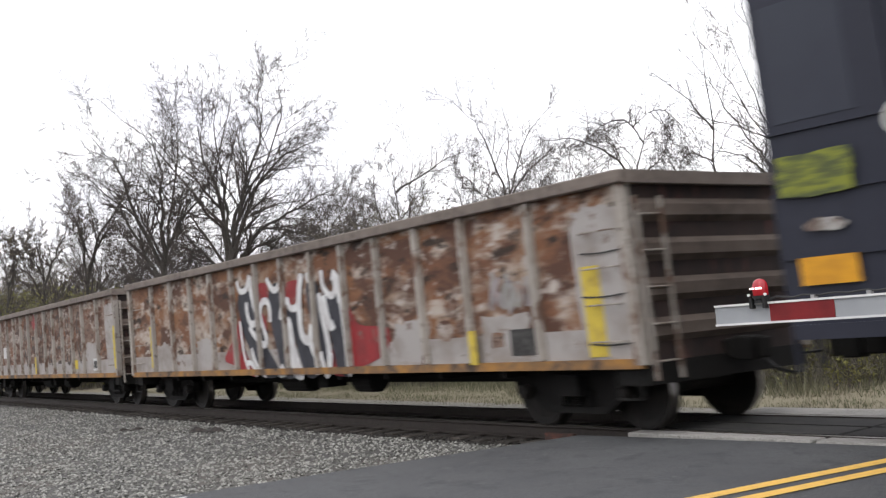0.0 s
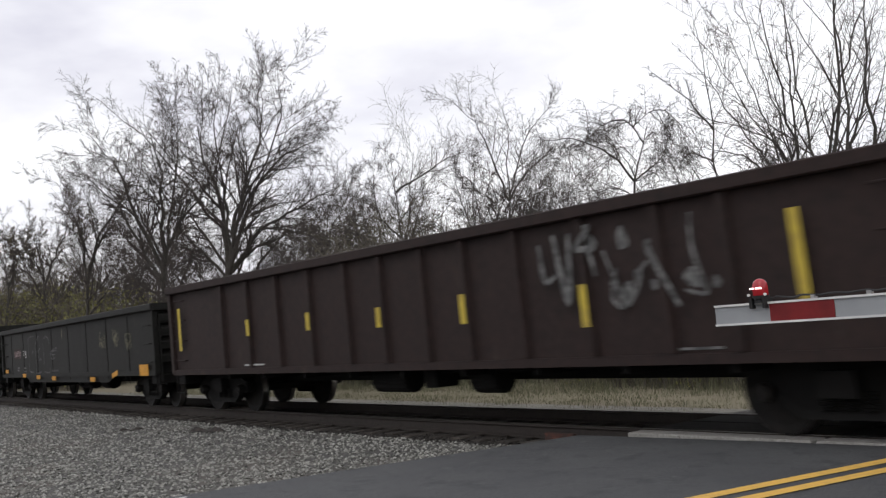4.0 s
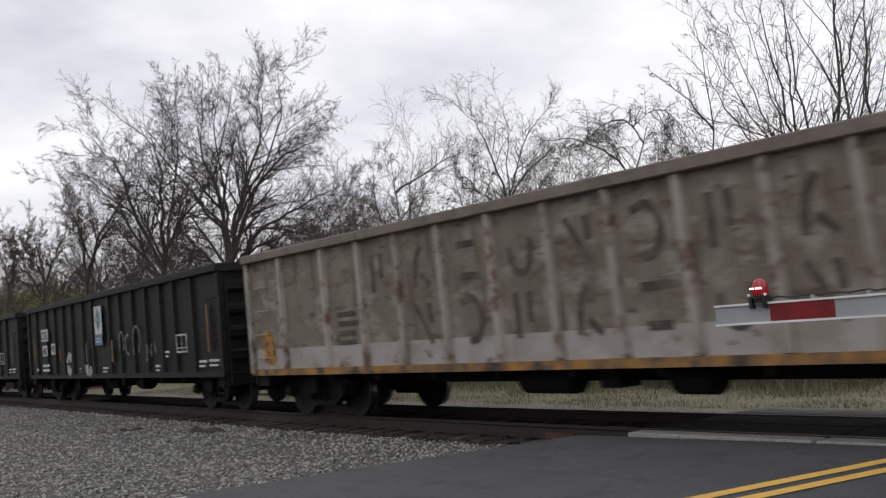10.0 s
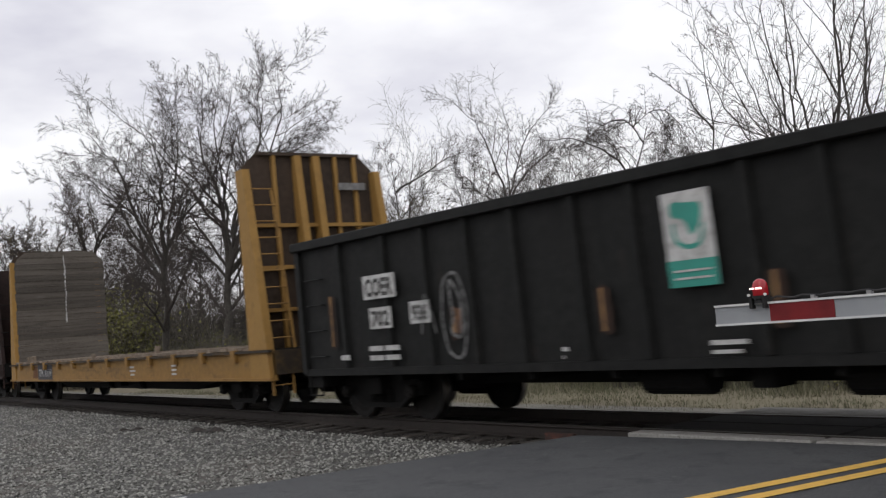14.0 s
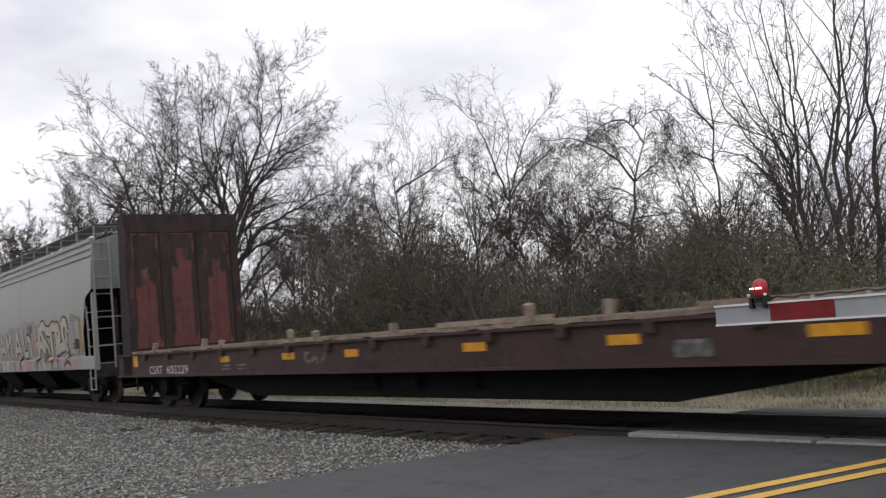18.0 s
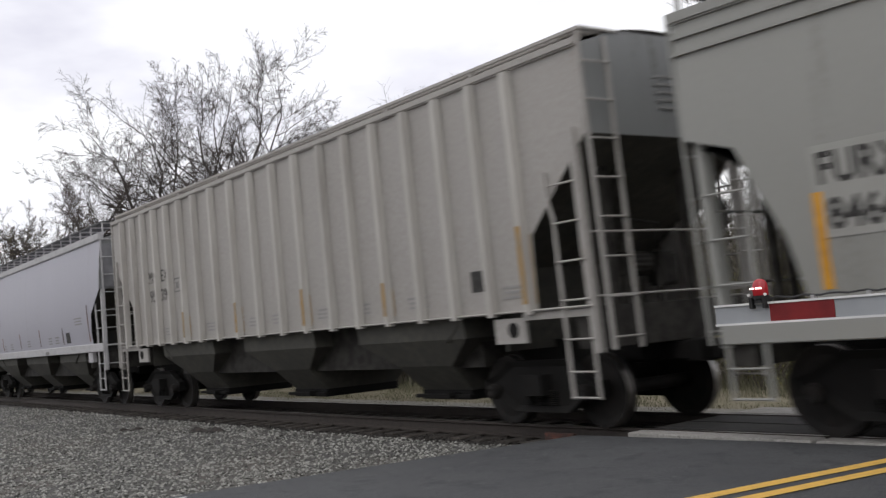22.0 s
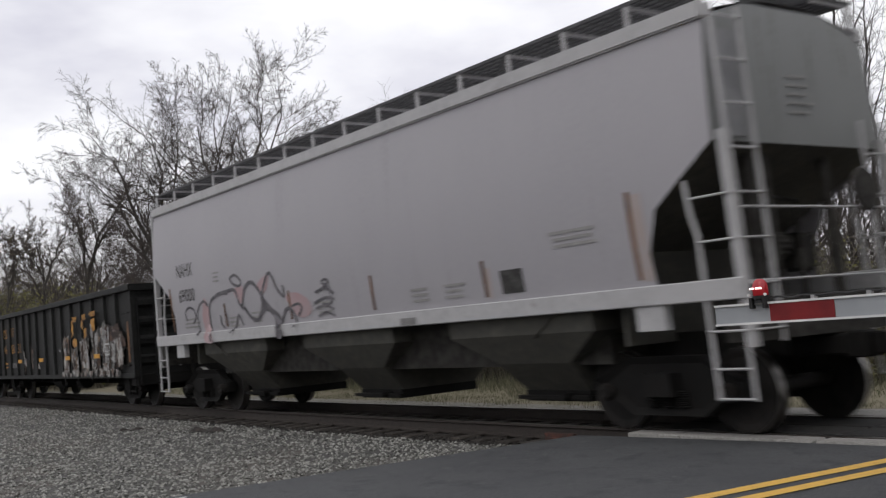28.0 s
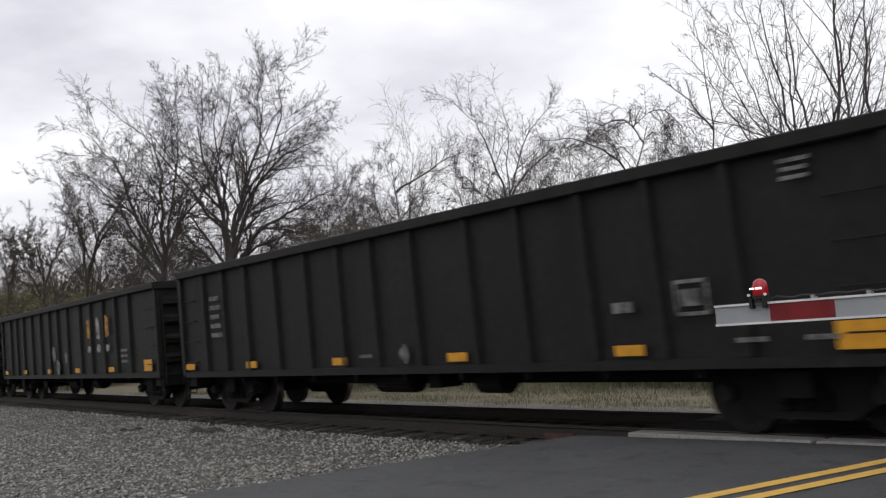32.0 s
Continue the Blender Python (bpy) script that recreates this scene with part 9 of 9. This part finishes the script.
    car, half = covered_hopper("warm grey ribbed covered hopper", -80.9, -64.1, RIBBED_GREY, RIBBED_GREY, 4.56, (1.48, 1.50), [(8.58, 4.56), (8.56, 3.49), (7.42, 2.42), (7.38, 1.50)], 0.02, posts=posts, walk_gap=1.9, walk_up=0.22, eave_band=0.07, steep=True, pads=False, walk_mat=RIBBED_GREY)
    yy = -1.424
    lettering("MC", car, -6.16, 2.88, 0.28, BLACK_MARK, yy - 0.004, width=0.42)
    lettering("EX", car, -5.38, 2.88, 0.28, BLACK_MARK, yy - 0.004, width=0.38)
    lettering("95", car, -6.15, 2.45, 0.28, BLACK_MARK, yy - 0.004, width=0.38)
    lettering("399", car, -5.44, 2.45, 0.28, BLACK_MARK, yy - 0.004, width=0.54)
    bm = bmesh.new()
    for a in ((-4.62, -4.24, 2.58, 2.61), (-4.62, -4.24, 2.86, 2.89), (-4.62, -4.60, 2.58, 2.89), (-4.26, -4.24, 2.58, 2.89), (-4.51, -4.36, 2.66, 2.8)):
        box(bm, a[0], a[1], yy - 0.006, yy, a[2], a[3])
    part("stencil_box", bm, GREY_MARK, car, "grey stencilled box")
    for x, z0, z1 in ((-3.95, 1.58, 2.12), (-1.28, 1.58, 2.15), (1.46, 1.58, 2.2), (4.05, 1.6, 2.1), (7.3, 1.58, 2.55)):
        side_plate("post_stripe", car, x - 0.044, x + 0.044, z0, z1, WORN_OCHRE, -1.5425, "ochre stripe on a rib", thick=0.003)
        side_plate("painted_stripe", car, x + 0.057, x + 0.085, z0, z1 - 0.1, WORN_OCHRE, yy - 0.002, "ochre stripe beside a rib")
    for i, x in enumerate((-5.95, -5.35, -3.0, -0.95, 0.0, 1.75, 2.9, 4.5, 6.7)):
        text_bars(car, x, x + 0.56, 1.66, 1.86, 3, PALE_MARK, yy - 0.002, seed=80 + i)
    side_plate("stencil_box", car, 6.08, 6.42, 1.8, 2.08, BLACK_MARK, yy - 0.002, "dark data panel")
    for x in (-8.35, 7.1):
        side_plate("deck_edge", car, x, x + 1.25, 1.38, 1.5, RIBBED_GREY, -1.40, "grey end platform edge", thick=0.05)
    for x in (-7.12, 6.52):
        side_plate("gusset", car, x, x + 0.6, 1.1, 1.42, RIBBED_GREY, -1.40, "grey gusset plate", thick=0.05)
    # A flat near-black disc paints the shade inside each gusset's hole.
    for x in (6.9, -6.9):
        bm = bmesh.new()
        disc(bm, (x, -1.454, 1.27), (0, -1, 0), 0.1, 0.006, 14)
        part("lightening_hole", bm, UNDER_BLACK, car)

    # three smooth-sided hoppers
    cut = [(7.95, 4.36), (7.93, 3.05), (7.05, 2.45), (6.88, 2.0), (6.9, 1.64)]
    data = ((-98.1, -82.25, LILAC_HOPPER, "pale bluish-grey smooth covered hopper", "NAHX", "69054", 0), (-116.2, -99.9, SILVER_HOPPER, "pale grey covered hopper with yellow stripes", "MFCX", "851367", 1), (-134.2, -118.1, PINK_HOPPER, "soft grey smooth covered hopper with pink graffiti", "NAHX", "69000", 2))
    for s0, s1, paint, label, mark, number, k in data:
        c = cut if k != 1 else [(8.1, 4.36), (8.08, 3.25), (7.1, 2.35), (7.15, 1.68)]
        car, half = covered_hopper(label, s0, s1, paint, WHITE_SILL, 4.36, (1.43, 1.64), c, 0.12, walk_gap=0.95 if k != 1 else 1.9, walk_up=0.47, eave_band=0.16)
        yy = -1.527
        if k == 1:
            lettering(mark, car, -7.1, 3.3, 0.34, BLACK_MARK, yy + 0.005, width=0.8)
            lettering(number, car, -7.08, 2.62, 0.34, BLACK_MARK, yy - 0.004, width=1.0)
            for x in (-6.4, -4.8, -1.07, 0.94, 3.6, 6.2):
                side_plate("reflector", car, x - (0.45 if abs(x) > 6 else 0.2), x + (0.45 if abs(x) > 6 else 0.2), 1.66, 1.80, YELLOW_TAPE, -1.47, "orange-yellow reflector strip")
            for i, (x, w) in enumerate(((-6.9, 0.9), (-2.6, 0.4), (-0.3, 0.5), (1.9, 0.5), (3.1, 0.6), (6.0, 0.7))):
                text_bars(car, x, x + w, 1.9, 2.12, 3, PALE_MARK, -1.522, seed=90 + i)
            side_plate("stencil_box", car, 2.75, 3.0, 1.9, 2.15, BLACK_MARK, -1.53, "dark data panel")
            side_plate("stencil_box", car, -5.35, -5.05, 2.5, 2.8, GREY_MARK, yy, "grey stencilled box")
        else:
            lettering(mark, car, -6.55, 2.84, 0.30, BLACK_MARK, yy + 0.003, width=0.86)
            lettering(number, car, -6.5, 2.32, 0.28, BLACK_MARK, yy - 0.003, width=0.84)
            for x, z1 in ((6.68, 2.7), (3.95, 2.2), (1.17, 2.25), (-1.55, 2.22), (-4.27, 2.17), (-6.99, 2.65)):
                side_plate("painted_stripe", car, x - 0.035, x + 0.035, 1.72, z1, ORANGE_PAINT, yy - 0.005, "thin rust-brown stripe")
            side_plate("stencil_box", car, 4.28, 4.72, 1.74, 2.04, BLACK_MARK, -1.525, "dark data panel")
            for i, (x, w, z) in enumerate(((5.3, 0.9, 2.2), (3.0, 0.55, 1.75), (2.2, 0.5, 1.75), (-0.6, 0.5, 1.75), (-6.4, 0.9, 1.75), (-4.68, 0.35, 2.6), (-4.14, 0.44, 1.68), (-3.12, 0.45, 1.72))):
                text_bars(car, x, x + w, z, z + 0.24, 3, PALE_MARK, yy - 0.003, seed=100 + i)
        side_plate("plate", car, 1.9, 2.3, 1.45, 1.55, GREY_MARK, -1.502)
        if k == 2:
            patch(car, [(-5.22, 2.34), (-5.04, 2.1), (-5.01, 1.59), (-4.88, 1.43), (-5.26, 1.47), (-5.4, 1.92)], PINK_SOFT, -1.5310, "graffiti", "soft pink sprayed patch")
            patch(car, [(-1.66, 2.13), (-1.28, 2.17), (-0.91, 2.04), (-0.79, 1.86), (-0.97, 1.74), (-1.29, 1.75), (-1.52, 1.94)], PINK_SOFT, -1.5320, "graffiti", "soft pink sprayed patch")
            patch(car, [(-2.71, 2.42), (-2.25, 2.57), (-2.33, 2.33), (-2.58, 2.24)], PINK_SOFT, -1.5330, "graffiti", "soft pink sprayed patch")
            patch(car, [(-3.77, 2.39), (-3.35, 2.43), (-3.44, 2.15), (-3.58, 2.16)], PINK_SOFT, -1.5340, "graffiti", "soft pink sprayed patch")
            patch(car, [(-2.62, 2.23), (-2.29, 1.99), (-1.97, 1.81), (-1.93, 1.6), (-2.02, 1.59), (-2.25, 1.87), (-2.59, 1.96)], TAG_SOFT, -1.5365, "graffiti", "grey sprayed wedge")
            patch(car, [(-2.07, 1.55), (-1.85, 1.55), (-1.88, 1.4), (-2.07, 1.42)], TAG_SOFT, -1.5371, "graffiti", "grey sprayed wedge")
            stroke(car, [(-6.21, 1.92), (-6.26, 2.1), (-6.01, 2.19), (-5.78, 2.11), (-5.75, 1.94), (-5.94, 1.85)], 0.048, TAG_SOFT, -1.5400, "graffiti_outline", "grey looping outline")
            stroke(car, [(-5.6, 1.59), (-5.64, 2), (-5.47, 2.2), (-5.23, 2.27), (-5.07, 2.16)], 0.054, TAG_SOFT, -1.5410, "graffiti_outline", "grey looping outline")
            stroke(car, [(-4.98, 1.45), (-5.04, 1.89), (-4.9, 2.23), (-4.46, 2.36), (-4.04, 2.35)], 0.061, TAG_SOFT, -1.5420, "graffiti_outline", "grey looping outline")
            stroke(car, [(-4.57, 2.36), (-4.06, 2.39), (-3.7, 2.38), (-3.57, 2.13), (-3.4, 2)], 0.068, TAG_SOFT, -1.5430, "graffiti_outline", "grey looping outline")
            stroke(car, [(-3.87, 2.63), (-3.63, 2.67), (-3.4, 2.54), (-3.48, 2.45), (-3.75, 2.51), (-3.87, 2.63)], 0.054, TAG_SOFT, -1.5440, "graffiti_outline", "grey looping outline")
            stroke(car, [(-3.44, 2.07), (-3.26, 2.38), (-2.98, 2.48), (-2.72, 2.35), (-2.59, 2.15), (-2.68, 1.91), (-2.9, 1.77), (-3.16, 1.85), (-3.37, 2.04)], 0.075, TAG_SOFT, -1.5450, "graffiti_outline", "grey looping outline")
            stroke(car, [(-4.51, 1.95), (-4.5, 1.77), (-4.36, 1.69)], 0.048, TAG_SOFT, -1.5460, "graffiti_outline", "grey looping outline")
            stroke(car, [(-4.21, 1.96), (-4.21, 1.71)], 0.041, TAG_SOFT, -1.5470, "graffiti_outline", "grey looping outline")
            stroke(car, [(-4, 1.58), (-3.81, 1.75), (-3.67, 1.91), (-3.52, 1.7)], 0.048, TAG_SOFT, -1.5480, "graffiti_outline", "grey looping outline")
            stroke(car, [(-2.58, 2.23), (-2.2, 2.59), (-1.94, 2.28), (-1.72, 2.13), (-1.72, 2.33)], 0.061, TAG_SOFT, -1.5490, "graffiti_outline", "grey looping outline")
            stroke(car, [(-2.81, 1.83), (-2.51, 1.95), (-2.25, 1.86), (-2.03, 1.61), (-2.03, 1.46)], 0.068, TAG_SOFT, -1.5500, "graffiti_outline", "grey looping outline")
            stroke(car, [(-1.92, 1.68), (-1.77, 1.87), (-1.59, 1.91), (-1.44, 1.82), (-1.37, 1.58)], 0.068, TAG_SOFT, -1.5510, "graffiti_outline", "grey looping outline")
            stroke(car, [(-1.48, 1.94), (-1.23, 1.97), (-1.13, 1.89), (-1.28, 1.77)], 0.048, TAG_SOFT, -1.5520, "graffiti_outline", "grey looping outline")
            stroke(car, [(-0.34, 2.28), (-0.21, 2.31), (-0.11, 2.27), (-0.2, 2.22), (-0.34, 2.26)], 0.041, TAG_SOFT, -1.5530, "graffiti_outline", "grey looping outline")
            stroke(car, [(-0.59, 2.12), (-0.24, 2.16), (0.03, 2.06)], 0.041, TAG_SOFT, -1.5540, "graffiti_outline", "grey looping outline")
            stroke(car, [(-0.69, 1.94), (-0.27, 2.01), (0.01, 1.96)], 0.048, TAG_SOFT, -1.5550, "graffiti_outline", "grey looping outline")
            stroke(car, [(-0.65, 1.85), (-0.35, 1.88), (-0.05, 1.81)], 0.041, TAG_SOFT, -1.5560, "graffiti_outline", "grey looping outline")
            stroke(car, [(-0.6, 1.72), (-0.31, 1.77), (-0.05, 1.7)], 0.041, TAG_SOFT, -1.5570, "graffiti_outline", "grey looping outline")
            stroke(car, [(-0.41, 2.16), (-0.12, 2.18), (-0.12, 1.92), (-0.4, 1.92)], 0.034, TAG_SOFT, -1.5580, "graffiti_outline", "grey looping outline")
            for x, w, z1 in ((6.68, 0.2, 2.66), (3.95, 0.13, 2.1)):
                side_plate("painted_stripe", car, x + 0.035, x + w, 1.7, z1, PEACH, -1.5275, "pale rust wash beside a stripe", thick=0.003)


hopper_train()
lay_flat()


RUST_SMEAR = material("brown smear", (0.10, 0.06, 0.045), 0.8, other=(0.03, 0.022, 0.02), cover=0.55, size=0.35, spread=0.12, stretch=(0.5, 1, 1.2), patches=[((0.22, 0.19, 0.165), 0.22, 0.2, (0.5, 1, 1.5))])
PALE_RAG = material("pale old paint", (0.34, 0.34, 0.33), 0.7, other=(0.16, 0.155, 0.15), cover=0.45, size=0.2, spread=0.1, patches=[((0.05, 0.035, 0.028), 0.25, 0.14, (1, 1, 0.7))])


def rear_gondolas():
    posts = [-7.3, -6.44, -5.35, -4.3, -3.35, -2.46, -1.49, -0.4, 0.65, 1.64, 2.7, 3.8, 4.9, 6.0, 7.0]
    car, half = gondola("black gondola with peeling silver paint and amber marks", -152.4, -135.9, 2.99, 0.80, posts, BLACK_PAINT, BLACK_PAINT, BLACK_PAINT)
    for text, x, z, w in (("CS", -6.17, 2.14, 0.5), ("XT", -4.95, 2.16, 0.5), ("46", -6.2, 1.60, 0.46), ("68", -4.99, 1.60, 0.46), ("31", -4.02, 1.61, 0.42)):
        lettering(text, car, x, z, 0.33, AMBER_MARK, -1.510, width=w)
    # large amber company mark, torn into plain pieces
    for q, (x0, x1, z0, z1) in enumerate(((3.05, 3.5, 2.30, 2.46), (2.95, 3.16, 1.92, 2.36), (3.0, 3.5, 1.62, 1.86), (4.05, 4.45, 2.32, 2.48), (3.98, 4.22, 2.08, 2.36), (4.2, 4.5, 1.82, 2.1), (4.8, 5.42, 2.36, 2.52), (4.92, 5.3, 1.98, 2.34))):
        ragged(car, x0, x1, z0, z1, AMBER_MARK, -1.530 - 0.001 * q, 151 + q, "amber_mark", "torn amber painted mark", 0.45)
    # grey coat torn to rags between the posts, and a rusty smear at the front
    for q, (x0, x1, z0, z1) in enumerate(((1.88, 2.56, 0.84, 1.96), (2.76, 3.44, 0.84, 1.7), (3.64, 4.52, 0.84, 1.9), (4.78, 5.62, 0.84, 2.2), (5.74, 6.9, 0.84, 2.15))):
        ragged(car, x0, x1, z0, z1, TORN, -1.5072 - 0.0002 * q, 521 + q, "peeling_paint", "grey coat torn to rags over rust", 0.55)
    for q, (x0, x1, z0, z1) in enumerate(((6.0, 7.3, 1.66, 2.12), (6.6, 7.75, 1.5, 1.95))):
        ragged(car, x0, x1, z0, z1, RUST_SMEAR, -1.5082 - 0.0002 * q, 531 + q, "peeling_paint", "brown rusty smear", 0.5)
    for q, (x, z, w, h) in enumerate(((6.02, 1.75, 0.13, 0.36), (6.2, 1.3, 0.16, 0.26), (6.75, 1.52, 0.2, 0.1), (6.75, 1.28, 0.16, 0.17), (4.92, 2.02, 0.12, 0.2), (5.3, 1.75, 0.13, 0.2), (6.4, 1.85, 0.06, 0.22))):
        ragged(car, x - w, x + w, z - h, z + h, PALE_RAG, -1.5283 - 0.0001 * q, 541 + q, "peeling_paint", "pale scrap of old paint", 0.6)
    # paint torn away in upright flakes, panel by panel
    r = random.Random(155)
    q = 0
    for x0, x1, z0, z1, n in ((1.85, 2.6, 0.86, 1.95, 12), (2.72, 3.55, 0.86, 1.70, 12), (3.7, 4.56, 0.86, 1.85, 14), (4.72, 5.62, 0.86, 1.95, 14), (5.72, 6.42, 0.86, 2.15, 12), (6.5, 7.6, 0.86, 1.85, 11), (-3.15, -2.7, 0.9, 1.95, 4), (-2.15, -1.7, 0.95, 2.05, 4), (1.5, 1.62, 1.05, 1.7, 1), (-1.25, -0.9, 0.95, 1.3, 2)):
        for k in range(n):
            w, h = r.uniform(0.07, 0.2) * (x1 - x0) + 0.04, r.uniform(0.08, 0.3) * (z1 - z0)
            x, z = r.uniform(x0 + w, max(x0 + w + 0.01, x1 - w)), z0 + h + (z1 - z0 - 2 * h) * r.random() ** 1.3
            ragged(car, x - w, x + w, z - h, z + h, (PEELING, PEELING, SPRAY_SILVER, RUST_BLEED)[k % 4], -1.5085 - 0.00025 * q, 300 + q, "peeling_paint", "torn silver paint over rust", 0.7)
            q += 1
    for k in range(16):
        x = 1.9 + 0.36 * k + r.uniform(-0.12, 0.12)
        ragged(car, x - r.uniform(0.08, 0.22), x + r.uniform(0.08, 0.22), 0.78, r.uniform(0.88, 1.04), (SPRAY_SILVER, PEELING)[k % 2], -1.5285 - 0.0001 * k, 420 + k, "peeling_paint", "torn silver paint over rust", 0.7)
    reflectors(car, (-3.75, -0.81, 2.35, 5.28), 1.32, w=0.5, h=0.11, y=-1.52)
    bm = bmesh.new()
    for a in ((6.16, 6.57, 1.32, 1.36), (6.16, 6.57, 1.59, 1.63), (6.16, 6.2, 1.32, 1.63), (6.53, 6.57, 1.32, 1.63), (6.16, 6.57, 1.42, 1.44)):
        box(bm, a[0], a[1], -1.56, -1.556, a[2], a[3])
    part("stencil_frame", bm, WHITE_MARK, car, "white stencilled frame")
    for x in (-7.76, 8.0):
        side_plate("painted_stripe", car, x - 0.06, x + 0.06, 1.12, 2.1, ORANGE_PAINT, -1.508, "worn amber stripe")
    text_bars(car, -6.1, -5.6, 1.1, 1.35, 2, AMBER_MARK, -1.510, seed=125)
    side_plate("marking", car, -4.9, -4.35, 1.12, 1.28, CHALK, -1.510)

    posts = [-6.9, -5.95, -4.95, -3.76, -2.6, -1.5, -0.5, 0.6, 1.93, 2.99, 4.16, 5.22, 6.3]
    for k, (s0, s1) in enumerate(((-170.1, -153.8), (-188.2, -171.6), (-206.2, -189.8))):
        car, half = gondola("black gondola with orange reflectors low on its side" if k != 1 else "black gondola with amber lettering blocks", s0, s1, 2.96 if k == 0 else 2.9, 0.80, posts, BLACK_PAINT if k != 1 else BLACK_WARM, BLACK_PAINT if k != 1 else BLACK_WARM, BLACK_WARM)
        reflectors(car, (-7.75, -4.87, -1.65, 1.51, 4.71), 0.96, w=0.44)
        side_plate("reflector", car, 7.3, 7.85, 0.9, 1.16, YELLOW_TAPE, -1.495, "orange-yellow reflector strip")
        if k == 0:
            text_bars(car, -6.55, -6.0, 1.5, 2.4, 5, CHALK, -1.510, seed=131)
            text_bars(car, 6.95, 7.35, 2.5, 2.75, 3, CHALK, -1.510, seed=132)
            bm = bmesh.new()
            for a in ((5.46, 5.92, 1.30, 1.34), (5.46, 5.92, 1.64, 1.68), (5.46, 5.5, 1.30, 1.68), (5.88, 5.92, 1.30, 1.68), (5.55, 5.8, 1.4, 1.58)):
                box(bm, a[0], a[1], -1.513, -1.510, a[2], a[3])
            part("stencil_frame", bm, CHALK, car, "grey-white stencilled frame")
            side_plate("marking", car, 4.55, 4.85, 1.38, 1.5, CHALK, -1.510)
            for x in (6.2, 7.0, -1.0):
                side_plate("marking", car, x, x + 0.35, 1.0, 1.05, CHALK, -1.510)
            splashes(car, 0.2, 0.35, 0.9, 1.1, 2, 0.08, CHALK, -1.512, 133, tall=1.8)
        elif k == 1:
            for q, x in enumerate((2.7, 3.6, 4.4)):
                ragged(car, x, x + 0.3, 1.75, 2.35, (AMBER_MARK, PALE_RAG, AMBER_MARK)[q], -1.510, 141 + q, "amber_mark", "torn amber painted block mark", 0.45)
                ragged(car, x, x + 0.3, 1.42, 1.62, PALE_RAG, -1.510, 145 + q, "amber_mark", "", 0.5)
            splashes(car, -1.5, 0.5, 1.0, 1.5, 3, 0.16, CHALK, -1.512, 134, tall=1.3)
            text_bars(car, 5.6, 6.2, 1.1, 1.5, 3, CHALK, -1.510, seed=135)


rear_gondolas()


# ---- what moves ----
def motions():
    seen = {}
    for car, mid, half in cars:
        rows = []
        for k in range(int(SECONDS) + 1):
            s = mid + travel(k)
            a, _ = track_at(s + half - 1.6)
            b, _ = track_at(s - half + 1.6)
            m, d = (a + b) / 2, a - b
            rows.append((k, pose(m.x, m.y, 0, 0, 0, math.degrees(math.atan2(d.y, d.x)))))
        walk(car, rows)
        seen[car] = (mid, half)
    step = 2 / FPS
    for ws, car in rolling:
        mid, half = seen[car]
        place = ws.matrix_basis.translation.copy()
        rows = []
        for i in range(int(SECONDS / step) + 1):
            t = i * step
            s = mid + travel(t)
            if -48 - half < s < 0.5 + half or t < 0.01 or t > SECONDS - 0.05:
                rows.append((t, s))
        if rows[-1][0] < SECONDS - 0.01:
            rows.append((SECONDS, mid + travel(SECONDS)))
        keyed, last = [], None
        turn = 0.0
        for t, s in rows:
            if last is not None:
                ds = s - last
                turn += ds / 0.457 if ds < 0.7 else 0.0
            last = s
            keyed.append((t, Matrix.Translation(place) @ Matrix.Rotation(turn, 4, "Y")))
        walk(ws, keyed)


motions()
